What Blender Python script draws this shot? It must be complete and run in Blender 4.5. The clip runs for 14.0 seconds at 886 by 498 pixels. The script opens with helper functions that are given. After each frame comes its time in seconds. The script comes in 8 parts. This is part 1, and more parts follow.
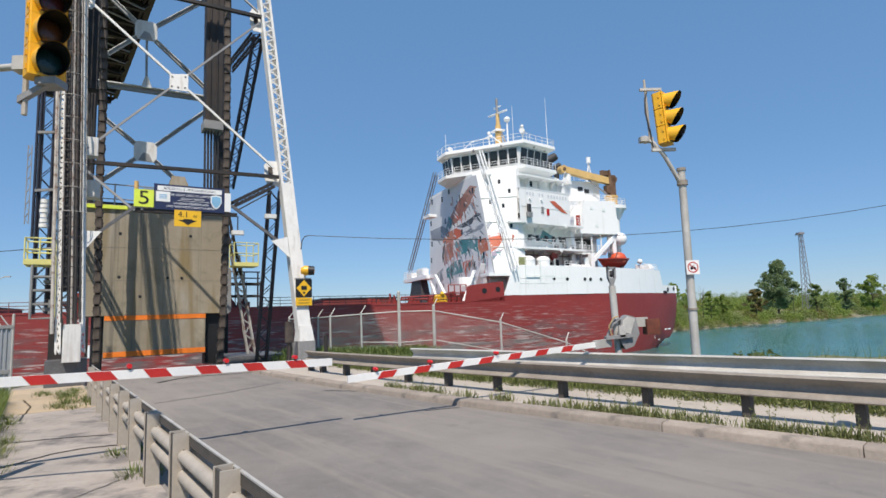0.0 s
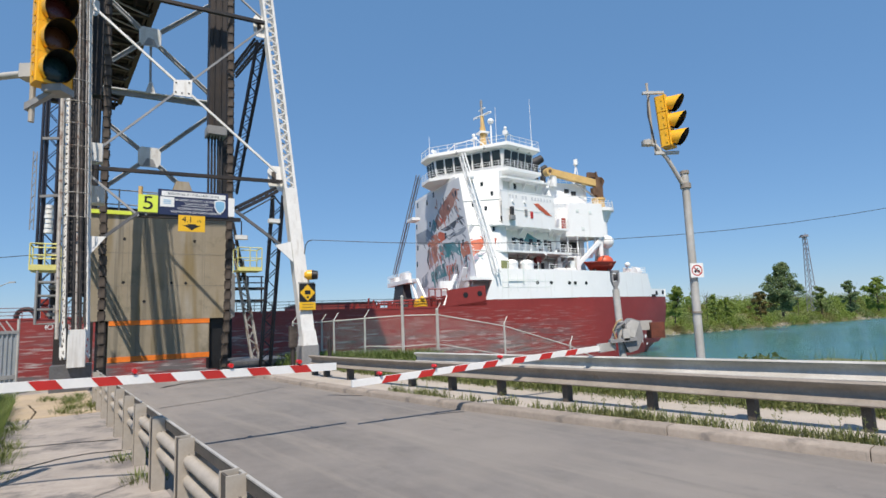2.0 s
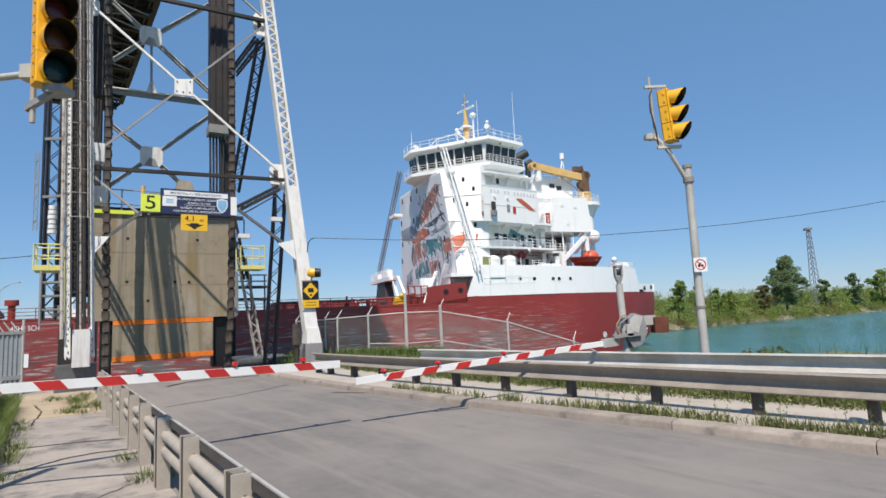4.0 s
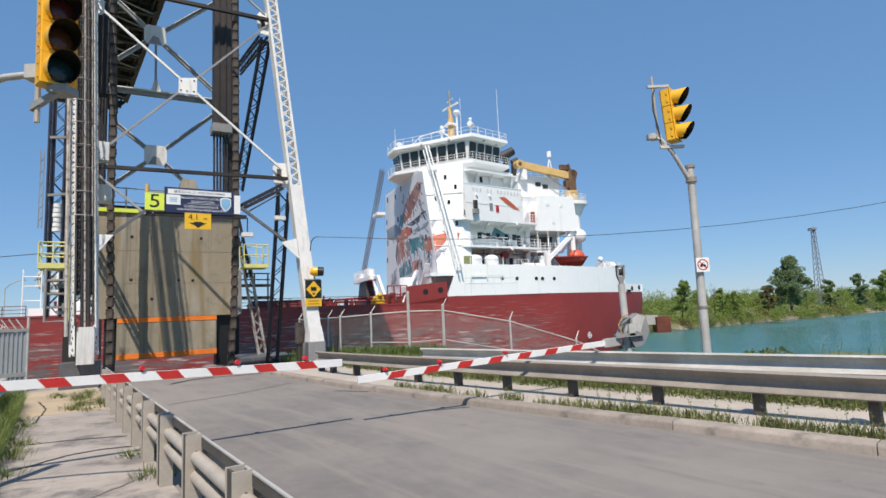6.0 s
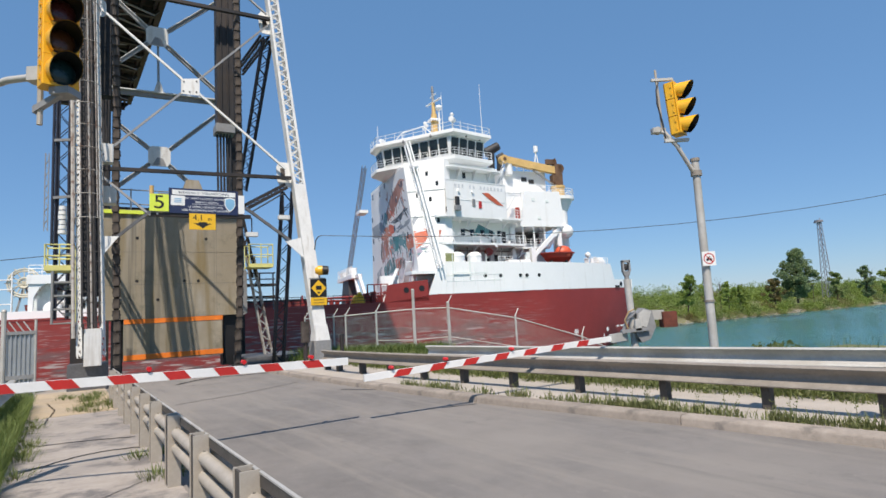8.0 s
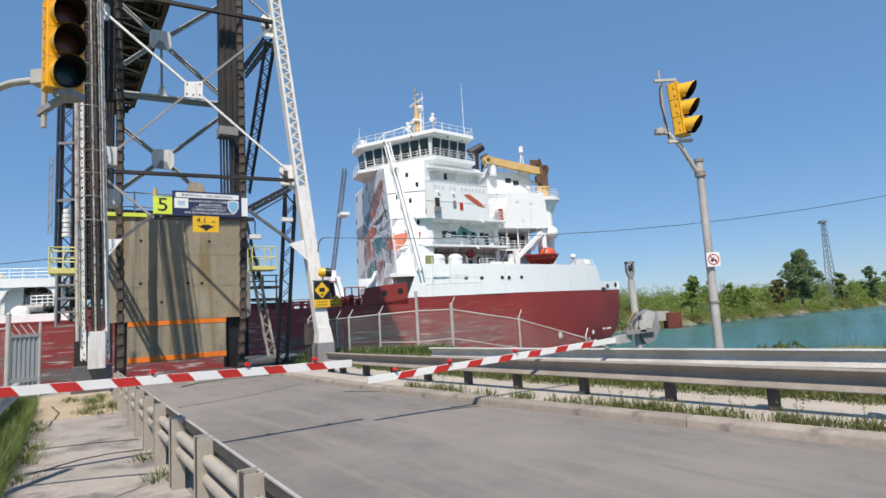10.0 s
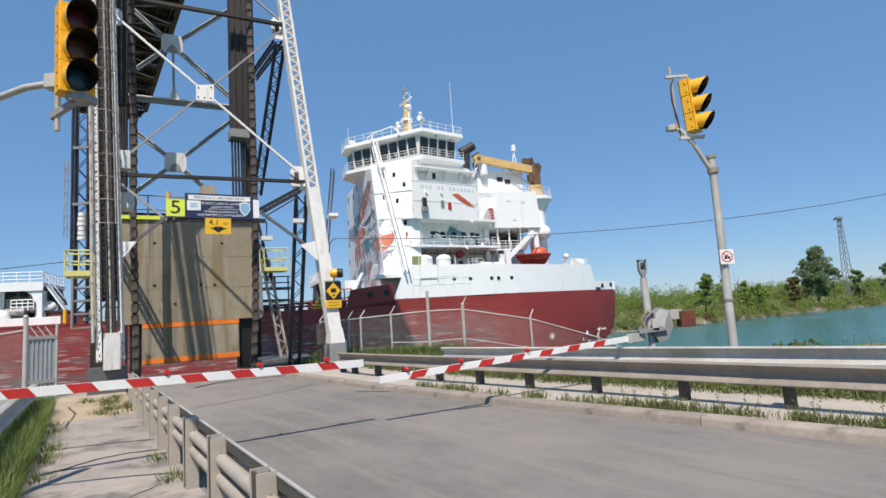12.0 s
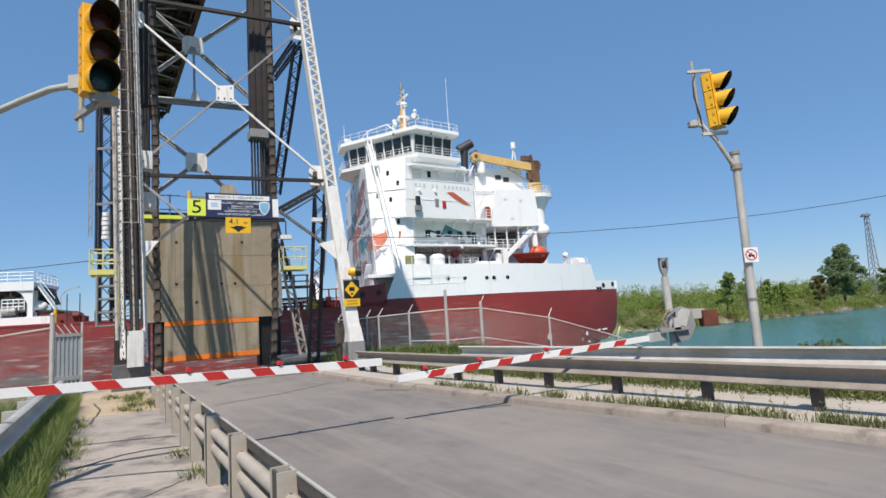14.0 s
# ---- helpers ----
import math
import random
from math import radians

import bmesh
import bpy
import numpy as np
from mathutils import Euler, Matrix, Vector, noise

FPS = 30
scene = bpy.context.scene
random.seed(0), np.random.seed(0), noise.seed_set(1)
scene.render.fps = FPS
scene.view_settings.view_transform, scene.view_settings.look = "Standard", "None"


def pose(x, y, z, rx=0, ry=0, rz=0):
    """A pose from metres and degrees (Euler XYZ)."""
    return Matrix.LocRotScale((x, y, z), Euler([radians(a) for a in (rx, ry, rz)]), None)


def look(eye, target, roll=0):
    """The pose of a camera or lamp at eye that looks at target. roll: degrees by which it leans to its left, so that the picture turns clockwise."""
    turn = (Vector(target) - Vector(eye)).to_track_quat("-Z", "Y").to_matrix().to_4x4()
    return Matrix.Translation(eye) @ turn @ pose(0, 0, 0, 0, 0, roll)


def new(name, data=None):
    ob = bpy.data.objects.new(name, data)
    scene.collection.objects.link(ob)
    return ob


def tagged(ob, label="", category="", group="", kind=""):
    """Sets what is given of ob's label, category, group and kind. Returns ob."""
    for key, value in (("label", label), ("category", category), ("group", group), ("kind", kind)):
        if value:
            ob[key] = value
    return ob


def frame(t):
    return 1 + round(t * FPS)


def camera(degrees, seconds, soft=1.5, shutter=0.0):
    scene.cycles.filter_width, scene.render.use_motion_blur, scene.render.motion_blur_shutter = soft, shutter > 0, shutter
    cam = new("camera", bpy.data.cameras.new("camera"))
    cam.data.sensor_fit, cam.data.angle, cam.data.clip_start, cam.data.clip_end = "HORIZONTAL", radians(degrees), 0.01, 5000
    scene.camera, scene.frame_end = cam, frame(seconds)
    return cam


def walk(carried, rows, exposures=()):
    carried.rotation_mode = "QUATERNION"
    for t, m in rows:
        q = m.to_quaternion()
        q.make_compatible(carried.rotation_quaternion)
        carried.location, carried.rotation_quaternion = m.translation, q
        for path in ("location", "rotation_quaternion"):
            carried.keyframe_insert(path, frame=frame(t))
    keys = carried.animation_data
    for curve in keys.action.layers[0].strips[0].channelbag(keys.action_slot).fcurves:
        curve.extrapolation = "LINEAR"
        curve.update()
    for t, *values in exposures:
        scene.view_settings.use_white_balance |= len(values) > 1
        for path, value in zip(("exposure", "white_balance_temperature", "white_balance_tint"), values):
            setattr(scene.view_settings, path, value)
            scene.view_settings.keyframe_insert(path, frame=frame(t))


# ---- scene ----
cam = camera(77.05, 14.0, soft=1.58)
PATH = [
    (0, (-0.012, 0.005, 1.674), (0.03, 1.991, 1.906), -2.0),
    (0.5, (-0.019, 0.007, 1.678), (0.021, 1.993, 1.911), -2.2),
    (1, (-0.019, 0.006, 1.676), (0.011, 1.991, 1.914), -2.2),
    (1.5, (-0.019, -0.001, 1.683), (0.01, 1.984, 1.926), -2.2),
    (2, (-0.023, -0.004, 1.677), (0.009, 1.98, 1.923), -2.2),
    (2.5, (-0.019, -0.001, 1.681), (0.009, 1.984, 1.925), -2.2),
    (3, (-0.023, 0.008, 1.679), (0.007, 1.994, 1.92), -2.5),
    (5.5, (-0.009, 0.002, 1.685), (0.006, 1.989, 1.913), -2.8),
    (6, (0.0, -0.015, 1.684), (0.01, 1.972, 1.915), -2.5),
    (6.5, (-0.002, -0.001, 1.687), (0.002, 1.985, 1.921), -2.6),
    (7, (-0.003, 0.009, 1.684), (-0.002, 1.996, 1.91), -2.9),
    (7.5, (-0.008, 0.012, 1.686), (-0.01, 1.999, 1.909), -2.7),
    (8, (-0.004, 0.007, 1.686), (-0.01, 1.995, 1.908), -3.2),
    (10.5, (-0.017, 0.026, 1.683), (-0.036, 2.012, 1.913), -3.3),
    (11, (-0.01, 0.026, 1.68), (-0.039, 2.013, 1.908), -3.2),
    (11.5, (-0.009, 0.028, 1.678), (-0.05, 2.014, 1.909), -3.4),
    (12, (-0.008, 0.036, 1.673), (-0.063, 2.021, 1.905), -3.7),
    (12.5, (-0.022, 0.055, 1.678), (-0.108, 2.039, 1.911), -3.7),
    (13, (-0.025, 0.061, 1.679), (-0.129, 2.045, 1.912), -3.8),
    (13.5, (-0.025, 0.061, 1.681), (-0.132, 2.045, 1.914), -3.6),
    (14, (-0.024, 0.069, 1.678), (-0.142, 2.053, 1.909), -3.6),
]
walk(cam, [(t, look(eye, target, roll)) for t, eye, target, roll in PATH], exposures=[(0, 0.1), (14, 0.1)])

# ---- world and sun ----
SUN_DIR = Vector((-0.05, -0.998, 0.0)).normalized()
SUN_EL = radians(56.5)
world = bpy.data.worlds.new("sky")
scene.world = world
world.use_nodes = True
wn = world.node_tree.nodes
wl = world.node_tree.links
sky = wn.new("ShaderNodeTexSky")
sky.sky_type = "NISHITA"
sky.sun_disc = False
sky.sun_elevation = SUN_EL
sky.sun_rotation = math.atan2(SUN_DIR.x, SUN_DIR.y)
sky.air_density, sky.dust_density, sky.ozone_density = 1.0, 0.05, 5.0
sky.altitude = 0.0
wn["Background"].inputs["Strength"].default_value = 0.12
haze = wn.new("ShaderNodeMix")      # thin even haze evens out the sky, and a cool cast
haze.data_type = "RGBA"
haze.inputs["Factor"].default_value = 0.57
haze.inputs[7].default_value = (1.15, 2.55, 4.6, 1)
cast = wn.new("ShaderNodeMix")
cast.data_type, cast.blend_type = "RGBA", "MULTIPLY"
cast.inputs["Factor"].default_value = 1.0
cast.inputs[7].default_value = (0.97, 1.0, 1.045, 1)
wl.new(sky.outputs["Color"], haze.inputs[6])
wl.new(haze.outputs[2], cast.inputs[6])
wl.new(cast.outputs[2], wn["Background"].inputs["Color"])

sun_data = bpy.data.lights.new("sun", "SUN")
sun_data.energy, sun_data.angle, sun_data.color = 5.0, radians(0.53), (1.0, 0.895, 0.775)
sun = new("sun", sun_data)
to_sun = Vector((SUN_DIR.x * math.cos(SUN_EL), SUN_DIR.y * math.cos(SUN_EL), math.sin(SUN_EL)))
sun.matrix_world = look(to_sun * 200, (0, 0, 0))


# ---- materials ----
def material(name, base, rough=0.6, metal=0.0, var=0.15, scale=3.0, tint=None, bump=0.0, bump_scale=60.0,
             rand=0.0, stains=None, coord="Object", detail=6.0):
    """Principled material with two scales of noise on the colour, optional second tint, stains and bump."""
    m = bpy.data.materials.new(name)
    m.use_nodes = True
    nt = m.node_tree
    n, l = nt.nodes, nt.links
    bs = n["Principled BSDF"]
    bs.inputs["Roughness"].default_value = rough
    bs.inputs["Metallic"].default_value = metal
    tc = n.new("ShaderNodeTexCoord")
    co = tc.outputs[coord]

    def noise_tex(s, d=detail, r=0.6):
        t = n.new("ShaderNodeTexNoise")
        t.inputs["Scale"].default_value, t.inputs["Detail"].default_value, t.inputs["Roughness"].default_value = s, d, r
        l.new(co, t.inputs["Vector"])
        return t.outputs["Fac"]

    def ramp(sock, a, b, lo=(0, 0, 0, 1), hi=(1, 1, 1, 1)):
        r = n.new("ShaderNodeValToRGB")
        r.color_ramp.elements[0].position, r.color_ramp.elements[1].position = a, b
        r.color_ramp.elements[0].color, r.color_ramp.elements[1].color = lo, hi
        l.new(sock, r.inputs["Fac"])
        return r.outputs["Color"]

    def mix(fac, a, b, blend="MIX"):
        x = n.new("ShaderNodeMix")
        x.data_type, x.blend_type = "RGBA", blend
        for sock, v in ((x.inputs["Factor"], fac), (x.inputs[6], a), (x.inputs[7], b)):
            if isinstance(v, (int, float)):
                sock.default_value = v
            elif isinstance(v, tuple):
                sock.default_value = (*v, 1) if len(v) == 3 else v
            else:
                l.new(v, sock)
        return x.outputs[2]

    dark = tuple(c * (1 - var) for c in base)
    light = tuple(min(1, c * (1 + var)) for c in base)
    col = mix(ramp(noise_tex(scale), 0.3, 0.7), dark, light)
    col = mix(ramp(noise_tex(scale * 9, 3), 0.35, 0.65), col, mix(1.0, col, (1 - var * .7,) * 3, "MULTIPLY"))
    if tint:
        col = mix(ramp(noise_tex(scale * 0.35, 4), 0.45, 0.62), col, tint)
    if stains:
        scol, amount, sscale = stains
        st = noise_tex(sscale, 8, 0.7)
        col = mix(ramp(st, amount, amount + 0.12), col, scol)
    if rand:
        oi = n.new("ShaderNodeObjectInfo")
        mr = n.new("ShaderNodeMapRange")
        mr.inputs["To Min"].default_value, mr.inputs["To Max"].default_value = 1 - rand, 1 + rand
        l.new(oi.outputs["Random"], mr.inputs["Value"])
        cc = n.new("ShaderNodeCombineColor")
        for k in range(3):
            l.new(mr.outputs["Result"], cc.inputs[k])
        col = mix(1.0, col, cc.outputs["Color"], "MULTIPLY")
    l.new(col, bs.inputs["Base Color"])
    rr = n.new("ShaderNodeMapRange")
    rr.inputs["To Min"].default_value, rr.inputs["To Max"].default_value = max(0.02, rough - .12), min(1, rough + .1)
    l.new(noise_tex(scale * 2.3), rr.inputs["Value"])
    l.new(rr.outputs["Result"], bs.inputs["Roughness"])
    if bump:
        b = n.new("ShaderNodeBump")
        b.inputs["Strength"].default_value = bump
        b.inputs["Distance"].default_value = 0.02
        l.new(noise_tex(bump_scale, 4), b.inputs["Height"])
        l.new(b.outputs["Normal"], bs.inputs["Normal"])
    return m


ASPHALT = material("asphalt", (0.195, 0.18, 0.168), .9, var=.16, scale=.55, tint=(.245, .222, .20), bump=.45, bump_scale=60, stains=((.15, .138, .13), .60, .9))
WALK = material("walk_concrete", (.385, .342, .302), .9, var=.18, scale=.8, tint=(.31, .28, .255), bump=.45, bump_scale=45, stains=((.165, .152, .145), .495, 1.1))
PALE_WALK = material("pale_walk_concrete", (.45, .405, .355), .9, var=.12, scale=.7, tint=(.40, .36, .31), bump=.4, bump_scale=45, stains=((.27, .245, .215), .60, 1.8))
CONCRETE = material("weathered_concrete", (.37, .325, .25), .9, var=.22, scale=.5, tint=(.29, .25, .185), bump=.35, bump_scale=14, stains=((.205, .185, .135), .56, 1.1))
KERB = material("kerb_concrete", (.31, .268, .228), .9, var=.2, scale=1.5, bump=.4, bump_scale=40, rand=.1, stains=((.17, .15, .13), .58, 2.2))
GALV = material("galvanised_steel", (.54, .53, .50), .55, .2, var=.14, scale=2.5, tint=(.42, .40, .36), bump=.05, stains=((.26, .18, .11), .68, 3.0))
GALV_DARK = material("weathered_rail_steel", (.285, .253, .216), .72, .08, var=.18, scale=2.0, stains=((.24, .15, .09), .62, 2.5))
POSTWOOD = material("old_post", (.085, .075, .065), .85, var=.25, scale=4, bump=.3, bump_scale=30)
POST_STEEL = material("pale_post_steel", (.43, .39, .335), .65, .15, var=.12, scale=3, stains=((.30, .22, .15), .64, 2.2))
WHITE_STEEL = material("white_steel", (.68, .68, .66), .5, var=.08, scale=1.5, stains=((.34, .27, .2), .66, 1.6))
GREY_STEEL = material("grey_steel", (.29, .29, .29), .55, .2, var=.16, scale=1.6, stains=((.20, .16, .12), .62, 1.8))
RUSTY_WHITE = material("rusty_white_steel", (.44, .41, .37), .6, .1, var=.2, scale=2.5, stains=((.16, .09, .06), .50, 3.2))
MAST_GREY = material("mast_grey", (.27, .25, .27), .6, .1, var=.15, scale=1)
DARK_STEEL = material("dark_steel", (.024, .022, .023), .6, .1, var=.35, scale=1.5, tint=(.042, .032, .027), stains=((.075, .048, .03), .64, 2.2))
RUST_CHAIN = material("rusty_chain", (.045, .035, .030), .75, .1, var=.45, scale=4, tint=(.10, .08, .066), bump=.3, bump_scale=30)
BLUE_STEEL = material("blue_black_steel", (.03, .035, .055), .55, .2, var=.25, scale=2)
PORTAL_GREY = material("portal_grey", (.12, .12, .125), .6, .1, var=.25, scale=2, stains=((.30, .28, .25), .6, 3))
PALE_YELLOW = material("pale_yellow_paint", (.70, .66, .24), .5, var=.12, scale=2, stains=((.45, .36, .15), .68, 2))
LIME = material("lime_paint", (.68, .80, .08), .5, var=.06, scale=3)
ORANGE = material("orange_stripe", (.85, .21, .02), .6, var=.12, scale=2, stains=((.50, .20, .07), .66, 2.5))
NAVY = material("sign_navy", (.02, .03, .085), .4, var=.08, scale=4)
SIGN_WHITE = material("sign_white", (.80, .81, .80), .45, var=.04, scale=4)
SIGN_BLUE = material("sign_light_blue", (.22, .45, .66), .45, var=.05, scale=5)
SIGN_YELLOW = material("sign_yellow", (.80, .47, .02), .45, var=.06, scale=4)
BLACK = material("black_paint", (.012, .012, .013), .5, var=.2, scale=3)
SIGNAL_YELLOW = material("signal_yellow", (.80, .43, .02), .4, var=.07, scale=3, stains=((.52, .27, .03), .7, 3))
LENS_RED = material("dull_red_lens", (.06, .012, .012), .3, var=.1, scale=8)
LENS_AMBER = material("dull_amber_lens", (.075, .03, .012), .3, var=.1, scale=8)
LENS_GREEN = material("dull_green_lens", (.008, .04, .05), .3, var=.1, scale=8)
AMBER = material("amber_lens", (.75, .25, .01), .3, var=.1, scale=8)
RED_PAINT = material("barrier_red", (.50, .025, .02), .5, var=.08, scale=4)
BARRIER_WHITE = material("barrier_white", (.80, .80, .78), .5, var=.05, scale=3, stains=((.55, .52, .48), .7, 3))
RED_LAMP = material("red_lamp", (.60, .015, .02), .3, var=.08, scale=8)
HULL_RED = material("hull_red", (.26, .032, .027), .5, var=.12, scale=.12, tint=(.225, .032, .03))
SHIP_WHITE = material("ship_white", (.85, .86, .86), .45, var=.025, scale=.35)
SHIP_PALE = material("ship_pale_green_white", (.75, .80, .78), .5, var=.04, scale=.4)
SHIP_DECK = material("ship_deck_red", (.17, .035, .03), .7, var=.25, scale=.5)
SHIP_DARK = material("ship_dark", (.03, .03, .033), .6, var=.2, scale=1)
SHIP_GLASS = material("bridge_glass", (.012, .018, .02), .12, var=.2, scale=1)
CRANE_YELLOW = material("crane_yellow", (.68, .45, .17), .5, var=.12, scale=.8, stains=((.30, .17, .07), .66, 1.2))
BOAT_ORANGE = material("boat_orange", (.62, .10, .04), .45, var=.1, scale=1)
BOAT_RED = material("boat_red", (.30, .035, .02), .45, var=.1, scale=1)
MURAL = {
    "orange": material("mural_orange", (.62, .13, .06), .55, var=.25, scale=.6, tint=(.50, .20, .13)),
    "teal": material("mural_teal", (.05, .24, .27), .55, var=.3, scale=.7, tint=(.16, .30, .34)),
    "grey": material("mural_grey", (.36, .40, .45), .55, var=.2, scale=.6, tint=(.25, .28, .33)),
    "brown": material("mural_brown", (.34, .15, .11), .55, var=.3, scale=.8, tint=(.44, .25, .2)),
    "dark": material("mural_dark", (.07, .08, .10), .55, var=.3, scale=.8),
    "white": material("mural_pale", (.68, .70, .73), .55, var=.05, scale=.8),
    "lilac": material("mural_lilac", (.38, .33, .43), .55, var=.3, scale=.9, tint=(.5, .46, .52)),
}
SHED = material("pale_sheet_metal", (.36, .385, .41), .5, .3, var=.1, scale=1.5)
TRUNK = material("bark", (.09, .07, .05), .9, var=.3, scale=6, bump=.4, bump_scale=20)
CABLE = material("cable_black", (.03, .03, .033), .6, var=.2, scale=5)
SOIL = material("bank_ground", (.16, .18, .07), .95, var=.3, scale=.15, tint=(.20, .17, .10), bump=.4, bump_scale=6)
SAND = material("sandy_ground", (.46, .36, .24), .95, var=.18, scale=.9, tint=(.38, .32, .25), bump=.4, bump_scale=30)
ROCK = material("bank_rock", (.30, .28, .23), .95, var=.3, scale=.5, bump=.5, bump_scale=4)


def leaf_material(name, base, light):
    m = material(name, base, .6, var=.25, scale=1.2)
    nt = m.node_tree
    bs = nt.nodes["Principled BSDF"]
    geo = nt.nodes.new("ShaderNodeNewGeometry")
    r = nt.nodes.new("ShaderNodeValToRGB")
    r.color_ramp.elements[0].color, r.color_ramp.elements[1].color = (*base, 1), (*light, 1)
    nt.links.new(geo.outputs["Random Per Island"], r.inputs["Fac"])
    nt.links.new(r.outputs["Color"], bs.inputs["Base Color"])
    bs.inputs["Subsurface Weight"].default_value = 0.0
    tr = nt.nodes.new("ShaderNodeBsdfTranslucent")
    nt.links.new(r.outputs["Color"], tr.inputs["Color"])
    mx = nt.nodes.new("ShaderNodeMixShader")
    mx.inputs[0].default_value = 0.42
    out = nt.nodes["Material Output"]
    nt.links.new(bs.outputs[0], mx.inputs[1])
    nt.links.new(tr.outputs[0], mx.inputs[2])
    nt.links.new(mx.outputs[0], out.inputs["Surface"])
    return m


GRASS = leaf_material("grass_blades", (.07, .12, .025), (.22, .275, .075))
WEED = leaf_material("weed_leaves", (.085, .125, .03), (.25, .28, .09))
TUFT = leaf_material("tuft_leaves", (.12, .15, .05), (.30, .31, .13))
LEAF = leaf_material("bush_leaves", (.165, .24, .04), (.31, .385, .095))
LEAF_DARK = leaf_material("shrub_leaves", (.15, .215, .06), (.28, .34, .12))
LEAF_TREE = leaf_material("tree_leaves", (.15, .22, .095), (.27, .34, .16))
REED = leaf_material("dry_reeds", (.24, .22, .09), (.40, .36, .18))
LEAF_OLIVE = leaf_material("olive_leaves", (.12, .11, .035), (.25, .20, .075))


def hull_material():
    """Red hull paint with long fore-and-aft scrapes of grey and pale paint low on the side."""
    m = HULL_RED
    nt = m.node_tree
    n, l = nt.nodes, nt.links
    bs = n["Principled BSDF"]
    src = bs.inputs["Base Color"].links[0].from_socket
    tc = n.new("ShaderNodeTexCoord")
    sep = n.new("ShaderNodeSeparateXYZ")
    l.new(tc.outputs["Object"], sep.inputs[0])

    def streak(sx, sz, a, b, low, high, seed):
        mp = n.new("ShaderNodeMapping")
        mp.inputs["Scale"].default_value = (sx, .2, sz)
        mp.inputs["Location"].default_value = (seed, 0, seed)
        l.new(tc.outputs["Object"], mp.inputs["Vector"])
        t = n.new("ShaderNodeTexNoise")
        t.inputs["Scale"].default_value, t.inputs["Detail"].default_value, t.inputs["Roughness"].default_value = 1, 7, .62
        l.new(mp.outputs[0], t.inputs["Vector"])
        r = n.new("ShaderNodeMapRange")
        r.inputs["From Min"].default_value, r.inputs["From Max"].default_value = a, b
        l.new(t.outputs["Fac"], r.inputs["Value"])
        z = n.new("ShaderNodeMapRange")
        z.inputs["From Min"].default_value, z.inputs["From Max"].default_value = high, low
        l.new(sep.outputs["Z"], z.inputs["Value"])
        x = n.new("ShaderNodeMapRange")
        x.inputs["From Min"].default_value, x.inputs["From Max"].default_value = 17, 6
        l.new(sep.outputs["X"], x.inputs["Value"])
        p = n.new("ShaderNodeMath")
        p.operation = "MULTIPLY"
        l.new(r.outputs[0], p.inputs[0])
        l.new(z.outputs[0], p.inputs[1])
        q = n.new("ShaderNodeMath")
        q.operation = "MULTIPLY"
        l.new(p.outputs[0], q.inputs[0])
        l.new(x.outputs[0], q.inputs[1])
        return q.outputs[0]

    for args, colour in (((.16, 1.2, .46, .58, -2.0, 2.2, 3.0), (.13, .11, .108)),
                         ((.35, 4.5, .54, .62, -.6, 3.3, 8.0), (.42, .33, .31)),
                         ((.30, 2.4, .58, .66, -.5, 3.2, 15.0), (.085, .06, .058))):
        x = n.new("ShaderNodeMix")
        x.data_type = "RGBA"
        l.new(streak(*args), x.inputs["Factor"])
        l.new(src, x.inputs[6])
        x.inputs[7].default_value = (*colour, 1)
        src = x.outputs[2]
    l.new(src, bs.inputs["Base Color"])


hull_material()


def streaked(m, colour, sx, sz, a, b, amount=1.0):
    """Adds vertical run marks to a material."""
    nt = m.node_tree
    n, l = nt.nodes, nt.links
    bs = n["Principled BSDF"]
    src = bs.inputs["Base Color"].links[0].from_socket
    tc = n.new("ShaderNodeTexCoord")
    mp = n.new("ShaderNodeMapping")
    mp.inputs["Scale"].default_value = (sx, sx, sz)
    l.new(tc.outputs["Object"], mp.inputs["Vector"])
    t = n.new("ShaderNodeTexNoise")
    t.inputs["Scale"].default_value, t.inputs["Detail"].default_value = 1, 6
    l.new(mp.outputs[0], t.inputs["Vector"])
    r = n.new("ShaderNodeMapRange")
    r.inputs["From Min"].default_value, r.inputs["From Max"].default_value, r.inputs["To Max"].default_value = a, b, amount
    l.new(t.outputs["Fac"], r.inputs["Value"])
    x = n.new("ShaderNodeMix")
    x.data_type = "RGBA"
    l.new(r.outputs[0], x.inputs["Factor"])
    l.new(src, x.inputs[6])
    x.inputs[7].default_value = (*colour, 1)
    l.new(x.outputs[2], bs.inputs["Base Color"])


streaked(CONCRETE, (.16, .145, .11), 2.2, .12, .50, .72, .8)
streaked(CONCRETE, (.36, .34, .30), 1.2, .2, .55, .7, .6)
streaked(CONCRETE, (.22, .165, .075), 1.5, .14, .53, .66, .85)
streaked(CONCRETE, (.12, .112, .09), 3.5, .10, .57, .68, .8)
streaked(SHIP_WHITE, (.55, .52, .48), 1.6, .12, .60, .8, .45)
streaked(WHITE_STEEL, (.42, .38, .33), 6, .5, .55, .75, .7)


